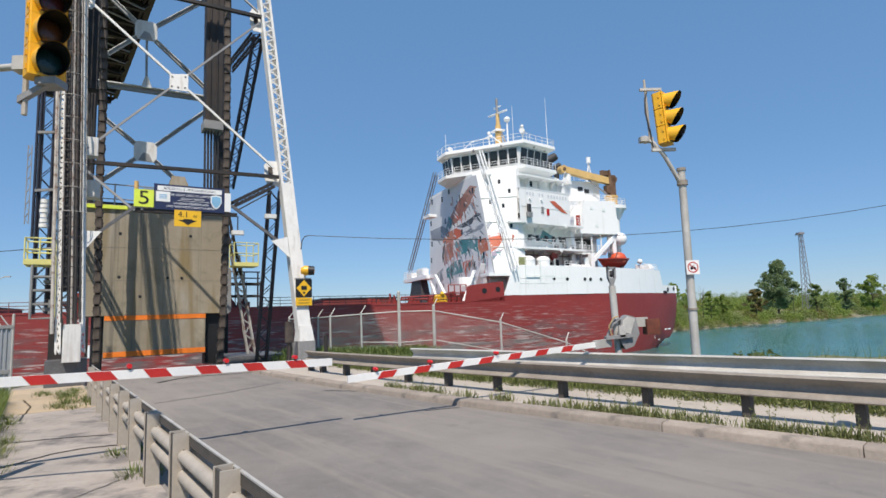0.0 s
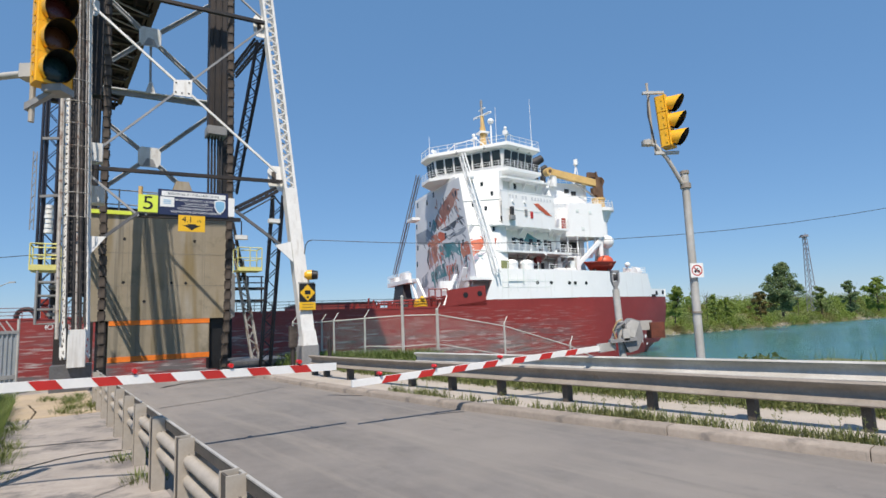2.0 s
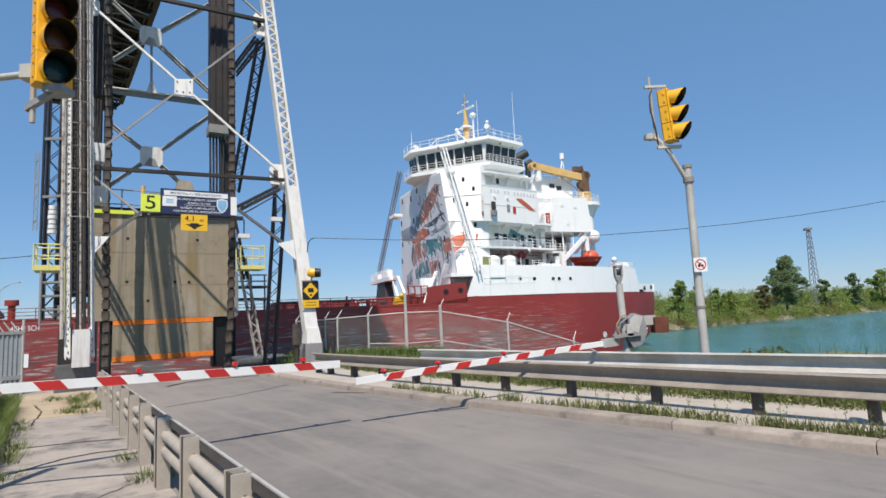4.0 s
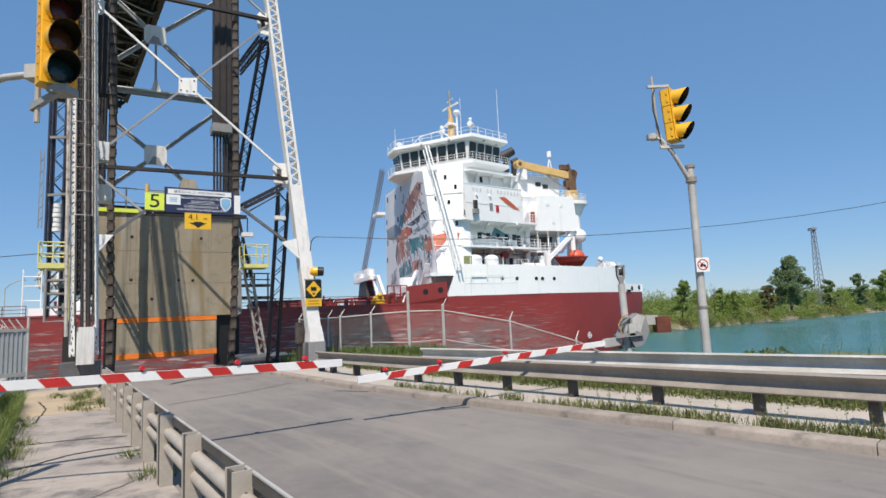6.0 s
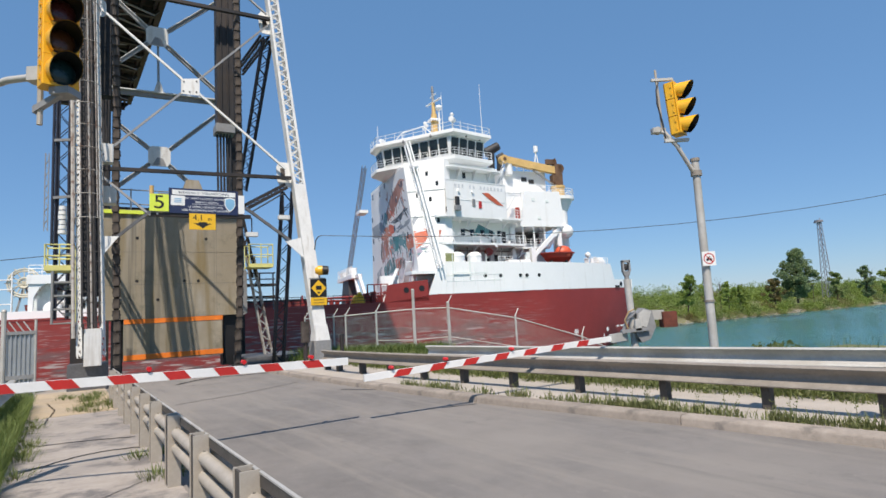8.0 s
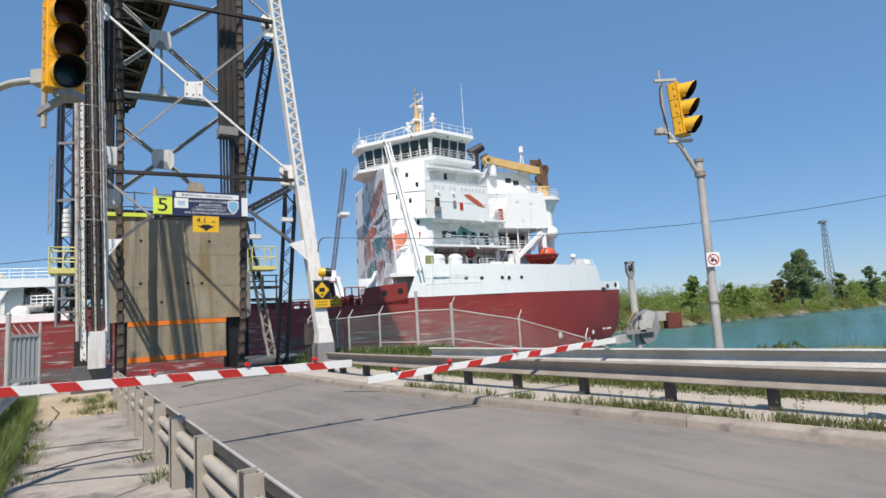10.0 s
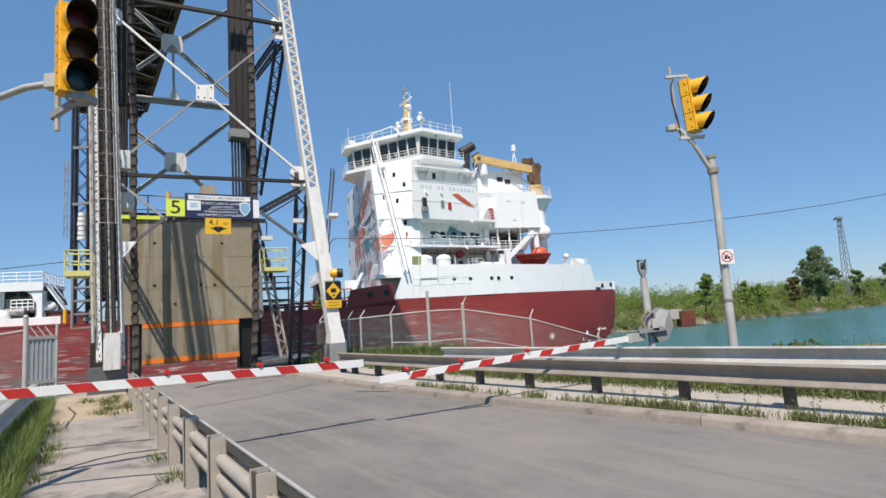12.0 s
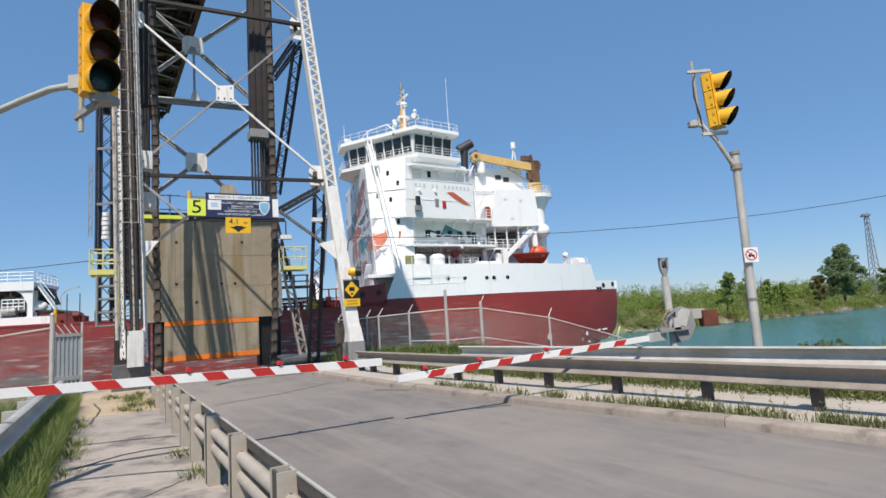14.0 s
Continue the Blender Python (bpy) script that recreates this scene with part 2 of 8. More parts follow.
def worn_asphalt(m, angle, first=0):
    """Wheel-track streaks along the road and pale and dark specks of bare stone."""
    nt = m.node_tree
    n, l = nt.nodes, nt.links
    bs = n["Principled BSDF"]
    src = bs.inputs["Base Color"].links[0].from_socket
    tc = n.new("ShaderNodeTexCoord")
    for scale, seed, a, b, colour, amount in (((.22, 2.6, 1), 0, .48, .72, (.27, .245, .215), .8), ((.3, 1.7, 1), 7, .55, .75, (.135, .125, .118), .7),
                                              ((9, 26, 1), 3, .62, .74, (.11, .10, .095), .75), ((14, 14, 1), 5, .64, .74, (.36, .33, .29), .7), ((1.5, 5, 1), 9, .66, .74, (.12, .11, .105), .8))[first:]:
        mp = n.new("ShaderNodeMapping")
        mp.vector_type = "TEXTURE"
        mp.inputs["Rotation"].default_value = (0, 0, angle)
        mp.inputs["Scale"].default_value = tuple(1 / c for c in scale)
        mp.inputs["Location"].default_value = (seed, seed * .7, 0)
        l.new(tc.outputs["Object"], mp.inputs["Vector"])
        t = n.new("ShaderNodeTexNoise")
        t.inputs["Scale"].default_value, t.inputs["Detail"].default_value, t.inputs["Roughness"].default_value = 1, 5, .65
        l.new(mp.outputs[0], t.inputs["Vector"])
        r = n.new("ShaderNodeMapRange")
        r.inputs["From Min"].default_value, r.inputs["From Max"].default_value, r.inputs["To Max"].default_value = a, b, amount
        l.new(t.outputs["Fac"], r.inputs["Value"])
        x = n.new("ShaderNodeMix")
        x.data_type = "RGBA"
        l.new(r.outputs[0], x.inputs["Factor"])
        l.new(src, x.inputs[6])
        x.inputs[7].default_value = (*colour, 1)
        src = x.outputs[2]
    l.new(src, bs.inputs["Base Color"])


worn_asphalt(ASPHALT, math.atan2(.80, -.60))
worn_asphalt(WALK, .3, 2)
worn_asphalt(KERB, .3, 2)


def water_material():
    m = material("canal_water", (.044, .158, .158), .16, var=.12, scale=.03, stains=((.026, .088, .080), .60, .075))
    nt = m.node_tree
    n, l = nt.nodes, nt.links
    tc = n.new("ShaderNodeTexCoord")
    hs = []
    for s, st in ((.35, .6), (1.6, .4)):
        mp = n.new("ShaderNodeMapping")
        mp.inputs["Scale"].default_value = (s, s * 1.7, s)
        l.new(tc.outputs["Object"], mp.inputs["Vector"])
        t = n.new("ShaderNodeTexNoise")
        t.inputs["Scale"].default_value, t.inputs["Detail"].default_value = 1, 5
        l.new(mp.outputs[0], t.inputs["Vector"])
        hs.append(t.outputs["Fac"])
    add = n.new("ShaderNodeMath")
    l.new(hs[0], add.inputs[0])
    l.new(hs[1], add.inputs[1])
    b = n.new("ShaderNodeBump")
    b.inputs["Strength"].default_value, b.inputs["Distance"].default_value = .6, .25
    l.new(add.outputs[0], b.inputs["Height"])
    l.new(b.outputs["Normal"], n["Principled BSDF"].inputs["Normal"])
    return m


WATER = water_material()


# ---- mesh tools ----
class Geo:
    """Collects vertices and faces of one mesh."""

    def __init__(self):
        self.v, self.f = [], []

    def add(self, verts, faces):
        k = len(self.v)
        self.v += [tuple(p) for p in verts]
        self.f += [tuple(i + k for i in q) for q in faces]
        return self

    def box(self, lo, hi, chamfer=0.0):
        (x0, y0, z0), (x1, y1, z1) = lo, hi
        if chamfer:
            c = chamfer
            ring = [(x0 + c, y0), (x1 - c, y0), (x1, y0 + c), (x1, y1 - c), (x1 - c, y1), (x0 + c, y1), (x0, y1 - c), (x0, y0 + c)]
            return self.prism(ring, z0, z1)
        p = [(x, y, z) for z in (z0, z1) for x, y in ((x0, y0), (x1, y0), (x1, y1), (x0, y1))]
        return self.add(p, [(3, 2, 1, 0), (4, 5, 6, 7), (0, 1, 5, 4), (1, 2, 6, 5), (2, 3, 7, 6), (3, 0, 4, 7)])

    def prism(self, ring, z0, z1, ring_top=None):
        n = len(ring)
        top = ring_top or ring
        p = [(x, y, z0) for x, y in ring] + [(x, y, z1) for x, y in top]
        return self.add(p, [tuple(range(n - 1, -1, -1)), tuple(range(n, 2 * n))] + [(i, (i + 1) % n, n + (i + 1) % n, n + i) for i in range(n)])

    def slab(self, ring, d):
        """A flat polygon of 3D points with thickness: d is the offset vector."""
        n = len(ring)
        r = [Vector(p) for p in ring]
        d = Vector(d)
        return self.add(r + [p + d for p in r], [tuple(range(n - 1, -1, -1)), tuple(range(n, 2 * n))] + [(i, (i + 1) % n, n + (i + 1) % n, n + i) for i in range(n)])

    def beam(self, p, q, w, h, up=(0, 0, 1)):
        p, q = Vector(p), Vector(q)
        d = (q - p).normalized()
        u = Vector(up)
        if abs(d.dot(u)) > .98:
            u = Vector((0, 1, 0)) if abs(d.y) < .9 else Vector((1, 0, 0))
        s = d.cross(u).normalized()
        u = s.cross(d).normalized()
        c = [s * (a * w / 2) + u * (b * h / 2) for a, b in ((-1, -1), (1, -1), (1, 1), (-1, 1))]
        return self.add([p + k for k in c] + [q + k for k in c],
                        [(3, 2, 1, 0), (4, 5, 6, 7), (0, 1, 5, 4), (1, 2, 6, 5), (2, 3, 7, 6), (3, 0, 4, 7)])

    def tube(self, p, q, r, n=8, r2=None):
        p, q = Vector(p), Vector(q)
        r2 = r if r2 is None else r2
        d = (q - p).normalized()
        s = d.orthogonal().normalized()
        t = d.cross(s)
        ring = [s * math.cos(2 * math.pi * i / n) + t * math.sin(2 * math.pi * i / n) for i in range(n)]
        return self.add([p + k * r for k in ring] + [q + k * r2 for k in ring],
                        [tuple(range(n - 1, -1, -1)), tuple(range(n, 2 * n))] + [(i, (i + 1) % n, n + (i + 1) % n, n + i) for i in range(n)])

    def pipe(self, pts, r, n=8):
        """One continuous tube through the points."""
        pts = [Vector(p) for p in pts]
        closed = (pts[0] - pts[-1]).length < 1e-6
        if closed:
            pts = pts[:-1]
        m, v = len(pts), []
        s = None
        for i, p in enumerate(pts):
            a = pts[i - 1] if (i or closed) else p
            b = pts[(i + 1) % m] if (i < m - 1 or closed) else p
            d = (b - a).normalized()
            s = d.orthogonal().normalized() if s is None else (s - d * s.dot(d)).normalized()
            t = d.cross(s)
            v += [p + (s * math.cos(2 * math.pi * k / n) + t * math.sin(2 * math.pi * k / n)) * r for k in range(n)]
        f = [(i * n + k, i * n + (k + 1) % n, ((i + 1) % m) * n + (k + 1) % n, ((i + 1) % m) * n + k) for i in range(m if closed else m - 1) for k in range(n)]
        if not closed:
            f += [tuple(range(n - 1, -1, -1)), tuple(range((m - 1) * n, m * n))]
        return self.add(v, f)

    def ball(self, c, r, n=10, m=6, sq=(1, 1, 1)):
        c = Vector(c)
        v = [c + Vector((0, 0, -r * sq[2]))]
        for j in range(1, m):
            a = math.pi * j / m - math.pi / 2
            for i in range(n):
                b = 2 * math.pi * i / n
                v.append(c + Vector((r * sq[0] * math.cos(a) * math.cos(b), r * sq[1] * math.cos(a) * math.sin(b), r * sq[2] * math.sin(a))))
        v.append(c + Vector((0, 0, r * sq[2])))
        f = [(0, 1 + (i + 1) % n, 1 + i) for i in range(n)]
        for j in range(m - 2):
            for i in range(n):
                a, b = 1 + j * n + i, 1 + j * n + (i + 1) % n
                f.append((a, b, b + n, a + n))
        k = 1 + (m - 2) * n
        f += [(k + i, k + (i + 1) % n, len(v) - 1) for i in range(n)]
        return self.add(v, f)

    def sweep(self, profile, path, up=(0, 0, 1)):
        """An open profile of (side, up) pairs swept along a path; side is to the right of travel."""
        path = [Vector(p) for p in path]
        rows = []
        for i, p in enumerate(path):
            d = (path[min(i + 1, len(path) - 1)] - path[max(i - 1, 0)]).normalized()
            s = d.cross(Vector(up)).normalized()
            rows.append([p + s * a + Vector(up) * b for a, b in profile])
        n = len(profile)
        return self.add([v for r in rows for v in r],
                        [(j * n + i, j * n + i + 1, (j + 1) * n + i + 1, (j + 1) * n + i) for j in range(len(path) - 1) for i in range(n - 1)])

    def lattice(self, p, q, w, d, bar=.05, step=None, up=(0, 1, 0), lace=.03, faces=2):
        """A laced column: four corner angles and zigzag lacing on the wide faces."""
        p, q = Vector(p), Vector(q)
        ax = (q - p).normalized()
        s = ax.cross(Vector(up)).normalized()
        u = s.cross(ax).normalized()
        for a in (-1, 1):
            for b in (-1, 1):
                o = s * (a * (w - bar) / 2) + u * (b * (d - bar) / 2)
                self.beam(p + o, q + o, bar, bar, up)
        n = max(2, round((q - p).length / (step or w * .9)))
        for b in ((-1, 1) if faces == 2 else (-1,)):
            for i in range(n):
                a = 1 if i % 2 else -1
                o0, o1 = s * (a * (w - bar) / 2), s * (-a * (w - bar) / 2)
                k = u * (b * (d / 2 - .01))
                self.beam(p.lerp(q, i / n) + o0 + k, p.lerp(q, (i + 1) / n) + o1 + k, lace, .012, u)
        return self

    def mesh(self, name, mat, smooth=40):
        me = bpy.data.meshes.new(name)
        me.from_pydata(self.v, [], self.f)
        me.materials.append(mat)
        if smooth:
            me.shade_smooth()
            me.set_sharp_from_angle(angle=radians(smooth))
        me.update()
        return me


def thing(name, m, label, category, group="", kind=""):
    ob = new(name)
    ob.empty_display_size = 0.2
    ob.matrix_world = m
    return tagged(ob, label, category, group, kind)


def part(name, geo, mat, parent, label="", smooth=40):
    ob = new(name, geo.mesh(name, mat, smooth))
    ob.parent = parent
    return tagged(ob, label) if label else ob


def solo(name, geo, mat, label, category, group="", kind="", smooth=40):
    return tagged(new(name, geo.mesh(name, mat, smooth)), label, category, group, kind)


def shared(name, me, parent, m):
    ob = new(name, me)
    ob.parent = parent
    ob.matrix_basis = m
    return ob


def text_part(name, body, size, m, mat, parent, wide=1.0):
    """Raised lettering, as a mesh, in the plane of m."""
    cu = bpy.data.curves.new(name, "FONT")
    cu.body, cu.size, cu.extrude, cu.align_x, cu.align_y = body, size, .004, "CENTER", "CENTER"
    tmp = new(name + "_tmp", cu)
    me = bpy.data.meshes.new_from_object(tmp.evaluated_get(bpy.context.evaluated_depsgraph_get()))
    bpy.data.objects.remove(tmp)
    me.materials.clear()
    me.materials.append(mat)
    ob = new(name, me)
    ob.parent = parent
    ob.matrix_basis = m @ Matrix.Diagonal((wide, 1, 1, 1))
    return ob


def facing(x, y, z, rz=0):
    """Pose of lettering that stands upright and faces -y before the turn rz."""
    return pose(x, y, z, 90, 0, rz)


# ---- ground, road, water ----
CA = Vector((math.cos(radians(21.4)), math.sin(radians(21.4)), 0))   # along the canal, towards the ship's stern
CN = Vector((-CA.y, CA.x, 0))                                         # across the canal
WATER_Z = -4.5


def far_edge(s):
    return 89.4 if s < 40 else 101.7 + .218 * (s - 96.8)


def ground_z(s, n):
    """Height of the land: flat near side, bank, canal bed, far bank."""
    k = min(1, max(0, (s - 6) / 16))
    top, foot = 24.2 * (1 - k) + 8.5 * k, 25.0 * (1 - k) + 19 * k
    if n < top:
        return -.04
    if n < foot:
        return -.04 - 6.2 * (n - top) / (foot - top)
    e = far_edge(s)
    if n < e - 1:
        return -6.24
    if n < e + 10:
        return -6.2 + 5.9 * (n - e + 1) / 11
    return -.3 + .8 * math.sin(s * .05) * math.sin(n * .04) * min(1, (n - e - 10) / 30)


def build_ground():
    ss = [-3500, -900, -300, -150, -90, -60, -40, -30] + [x * 1.5 for x in range(-16, 27)] + list(range(42, 300, 7)) + [330, 400, 600, 900, 3500]
    nn = [-3500, -900, -200, -60, -20, -8, 0, 4, 7] + [8.5 + .7 * i for i in range(30)] + [33, 45, 60, 75, 85] + [88.4 + 2.0 * i for i in range(40)] + [180, 230, 320, 500, 900, 3500]
    g = Geo()
    v = []
    for s in ss:
        for n in nn:
            p = CA * s + CN * n
            v.append((p.x, p.y, ground_z(s, n)))
    w = len(nn)
    g.add(v, [(i * w + j, (i + 1) * w + j, (i + 1) * w + j + 1, i * w + j + 1) for i in range(len(ss) - 1) for j in range(w - 1)])
    solo("ground", g, SOIL, "rough grassy canal banks and open land", "ground", kind="structure")
    g = Geo()
    c = [CA * s + CN * n for s, n in ((-3000, 24), (3000, 24), (3000, 950), (-3000, 150))]
    g.add([(p.x, p.y, WATER_Z) for p in c], [(0, 1, 2, 3)])
    solo("water", g, WATER, "calm turquoise canal water", "water", kind="structure")


build_ground()

KERB_LINE = [(14.0, -3.9), (9.0, 1.15), (4.5, 6.05), (3.0, 7.66), (0.41, 10.36), (-2.76, 14.14), (-4.51, 16.45), (-7.4, 20.6)]
RAIL_DIR = Vector((-.57, .822, 0)).normalized()
RAIL_SIDE = Vector((RAIL_DIR.y, -RAIL_DIR.x, 0))       # towards the road


def along(d, side=0.0, z=0.0):
    """A point d metres along the left guard rail from its near end, side metres towards the road."""
    p = Vector((1.165, 0, z)) + RAIL_DIR * d + RAIL_SIDE * side
    return p


def resample(pts, step):
    pts = [Vector((*p, 0)) if len(p) == 2 else Vector(p) for p in pts]
    out = [pts[0]]
    for a, b in zip(pts, pts[1:]):
        k = max(1, round((b - a).length / step))
        out += [a.lerp(b, i / k) for i in range(1, k + 1)]
    return out


def offset(pts, d):
    out = []
    for i, p in enumerate(pts):
        t = (pts[min(i + 1, len(pts) - 1)] - pts[max(i - 1, 0)]).normalized()
        out.append(p + Vector((t.y, -t.x, 0)) * d)
    return out


def strip(a, b, z, thick=.3):
    """A slab between two lines of points."""
    g = Geo()
    n = len(a)
    v = [(p.x, p.y, z) for p in a] + [(p.x, p.y, z) for p in b]
    v += [(p[0], p[1], z - thick) for p in v]
    f = [(i, i + 1, n + i + 1, n + i) for i in range(n - 1)]
    f += [(2 * n + i + 1, 2 * n + i, 3 * n + i, 3 * n + i + 1) for i in range(n - 1)]
    f += [(i + 1, i, 2 * n + i, 2 * n + i + 1) for i in range(n - 1)] + [(n + i, n + i + 1, 3 * n + i + 1, 3 * n + i) for i in range(n - 1)]
    f += [(0, n, 3 * n, 2 * n), (n - 1, 3 * n - 1, 4 * n - 1, 2 * n - 1)]
    return g.add(v, f)


kerb_pts = resample(KERB_LINE, .6)


def build_road():
    n = len(kerb_pts)
    left = [along(-4.5 + 29.0 * i / (n - 1), .12) for i in range(n)]
    right = offset(kerb_pts, .02)
    solo("road", strip(left, right, 0.0), ASPHALT, "worn pale grey asphalt road with cracks", "road", kind="structure", smooth=0)
    # sealed joint across the road, cracks and one painted shadow streak
    g = Geo()
    rng = random.Random(4)

    def crack(pts, w):
        pts = resample(pts, .12)
        pts = [p + Vector((rng.uniform(-.018, .018), rng.uniform(-.018, .018), 0)) for p in pts]
        a, b = offset(pts, w / 2), offset(pts, -w / 2)
        k = len(pts)
        g.add([(p.x, p.y, .004) for p in a] + [(p.x, p.y, .004) for p in b], [(i + 1, i, k + i, k + i + 1) for i in range(k - 1)])

    crack([(-.2, 10.05), (.41, 10.25)], .05)
    crack([(-2.6, 13.3), (-1.9, 13.0), (-1.2, 12.85)], .08)
    crack([(-6.0, 12.2), (-5.0, 13.5), (-4.2, 15.3)], .03)
    crack([(1.4, 4.3), (2.1, 4.0), (2.7, 4.1)], .03)
    # broad black streak painted for a shadow lying across the road
    crack([(-7.95, 16.4), (-7.85, 17.3), (-7.58, 17.9), (-6.8, 18.2), (-5.99, 18.5)], .16)
    solo("road_joint", g, BLACK, "dark sealed joint, cracks and a painted shadow streak on the asphalt", "road crack", kind="structure", smooth=0)
    # left pavement
    a = [along(-4.5 + 25.5 * i / 30, -1.42 - (.12 if i % 3 else .05)) for i in range(31)]
    b = [along(-4.5 + 25.5 * i / 30, .12) for i in range(31)]
    solo("pavement_left", strip(a, b, .02), WALK, "pale cracked concrete pavement behind the guard rail", "pavement", kind="structure", smooth=0)
    g = Geo()
    crack([along(11.26, -1.47), along(11.09, -.7), along(10.78, .02)], .035)
    crack([along(9.32, -1.43), along(9.6, -1.1), along(9.87, -.79), along(9.95, -.34), along(9.8, .11)], .045)
    crack([along(7.1, -1.3), along(7.4, -.6), along(7.9, -.1)], .012)
    crack([along(13.5, -1.2), along(15.6, -1.05), along(17.2, -1.2)], .03)
    for k in range(len(g.v)):
        g.v[k] = (g.v[k][0], g.v[k][1], .026)
    solo("pavement_crack", g, BLACK, "dark cracks across the concrete pavement", "crack", kind="structure", smooth=0)
    # right pavement behind the kerb
    a = offset(kerb_pts, .26)
    b = offset(kerb_pts, 2.5)
    solo("pavement_right", strip(a, b, .10), PALE_WALK, "pale concrete pavement behind the roadside guard rail", "pavement", kind="structure", smooth=0)
    # sandy end of the left pavement by the tower
    a = [along(14.5 + 5.5 * i / 8, -1.5) for i in range(9)]
    b = [along(14.5 + 5.5 * i / 8, .1) for i in range(9)]
    solo("sand_patch", strip(a, b, .026, .1), SAND, "sandy worn ground at the tower foot", "ground", kind="structure", smooth=0)


build_road()


def build_kerb():
    kerb = thing("kerb", pose(0, 0, 0), "worn concrete kerb stones along the road", "kerb", kind="structure")
    pts = resample(KERB_LINE, 3.0)
    for a, b in zip(pts, pts[1:]):
        d = (b - a)
        g = Geo()
        L = d.length - .012
        prof = [(0, -.2), (0, .085), (.02, .115), (.05, .125), (.26, .125), (.26, -.2)]
        g.add([(s, y, z) for s in (0, L / 2, L) for y, z in [(-p[0], p[1]) for p in prof]],
              [(k * 6 + i, k * 6 + i + 1, (k + 1) * 6 + i + 1, (k + 1) * 6 + i) for k in range(2) for i in range(5)] + [(5, 4, 3, 2, 1, 0), (12, 13, 14, 15, 16, 17)])
        ob = part("kerb_stone", g, KERB, kerb)
        ob.matrix_basis = Matrix.Translation(a) @ pose(0, 0, 0, 0, 0, math.degrees(math.atan2(d.y, d.x)))


build_kerb()

# ---- guard rails ----
W_BEAM = [(-.005, -.155), (.03, -.15), (.072, -.142), (.088, -.128), (.082, -.112), (.04, -.082), (-.01, -.055), (-.02, -.03), (-.02, .02),
          (-.005, .05), (.045, .085), (.080, .112), (.088, .128), (.072, .145), (.03, .153), (-.005, .155)]


def w_beam(path, flip=1, thick=.006):
    g = Geo()
    g.sweep([(a * flip, b) for a, b in W_BEAM], path)
    g.sweep([((a - thick) * flip, b) for a, b in reversed(W_BEAM)], path)
    return g


def i_post(h, w=.18, d=.13, t=.016):
    """The two flanges of a rolled steel post; its web is a mesh of its own."""
    g = Geo()
    for x in (-w / 2, w / 2 - t):
        g.box((x, 0, -.3), (x + t, d, h), .003)
    return g


def left_rail():
    rail = thing("guard_rail", pose(*along(0), 0, 0, 0), "steel guard rail on channel posts beside the pavement", "guard rail", "guard rails")
    rot = math.degrees(math.atan2(RAIL_SIDE.y, RAIL_SIDE.x)) - 90
    inv = rail.matrix_world.inverted()
    me = i_post(.75).mesh("post", POST_STEEL)
    # web set nearly flush and coloured dark for the shaded hollow of the post
    web = Geo().box((-.074, .010, -.3), (.074, .026, .742)).mesh("web", POSTWOOD)
    bolt = Geo().tube((.09, .085, .60), (.106, .085, .60), .018, 6).box((.09, .05, .53), (.098, .12, .56)).mesh("bolt", POSTWOOD)
    for d in POST_D:
        p = inv @ (along(d - .02, -.02))
        post = shared("post", me, rail, Matrix.Translation(p) @ pose(0, 0, 0, 0, 0, rot + random.uniform(-2, 2)))
        shared("bolt", bolt, post, Matrix.Identity(4))
        shared("web", web, post, Matrix.Identity(4))
    for z, nm in ((.66, "top_rail"),):
        g = Geo()
        a, b = along(-4, .11), along(16.8, .11)
        g.beam(inv @ (a + Vector((0, 0, .685))), inv @ (b + Vector((0, 0, .685))), .012, .085)
        top = part(nm, g, POSTWOOD, rail, "dark steel rail")
        up = Vector((0, 0, .732))
        part("rail_lip", Geo().beam(inv @ (a + up), inv @ (b + up), .022, .012), GALV, top)
    path = [inv @ along(-4 + 20.8 * i / 12, .13, .50) for i in range(13)]
    part("rail_beam", w_beam(path, 1), GALV, rail)
    for z in (.56, .40):
        part("tube_rail", Geo().tube(inv @ along(-4, .07, z), inv @ along(16.8, .07, z), .055, 10), POST_STEEL, rail)


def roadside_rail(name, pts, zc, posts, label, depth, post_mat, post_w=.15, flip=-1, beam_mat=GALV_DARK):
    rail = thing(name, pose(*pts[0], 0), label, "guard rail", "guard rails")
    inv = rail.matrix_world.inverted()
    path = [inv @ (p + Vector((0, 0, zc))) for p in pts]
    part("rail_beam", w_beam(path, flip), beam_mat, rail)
    # lapped joints of the beam every few metres
    for i in range(3, len(pts) - 1, 5):
        d = (pts[i + 1] - pts[i]).normalized()
        part("lap_plate", w_beam([inv @ (pts[i] + Vector((0, 0, zc)) + Vector((d.y, -d.x, 0)) * -.008), inv @ (pts[i] + d * .3 + Vector((0, 0, zc)) + Vector((d.y, -d.x, 0)) * -.008)], flip), beam_mat, rail)
    g = Geo().box((-post_w / 2, -.09, -.35), (post_w / 2, .09, zc + .13), .012)
    me = g.mesh("post", post_mat)
    for p, d in posts:
        a = math.degrees(math.atan2(d.y, d.x))
        q = inv @ (p + Vector((d.y, -d.x, 0)) * depth)
        shared("post", me, rail, Matrix.Translation(q) @ pose(0, 0, 0, 0, 0, a))
    return rail


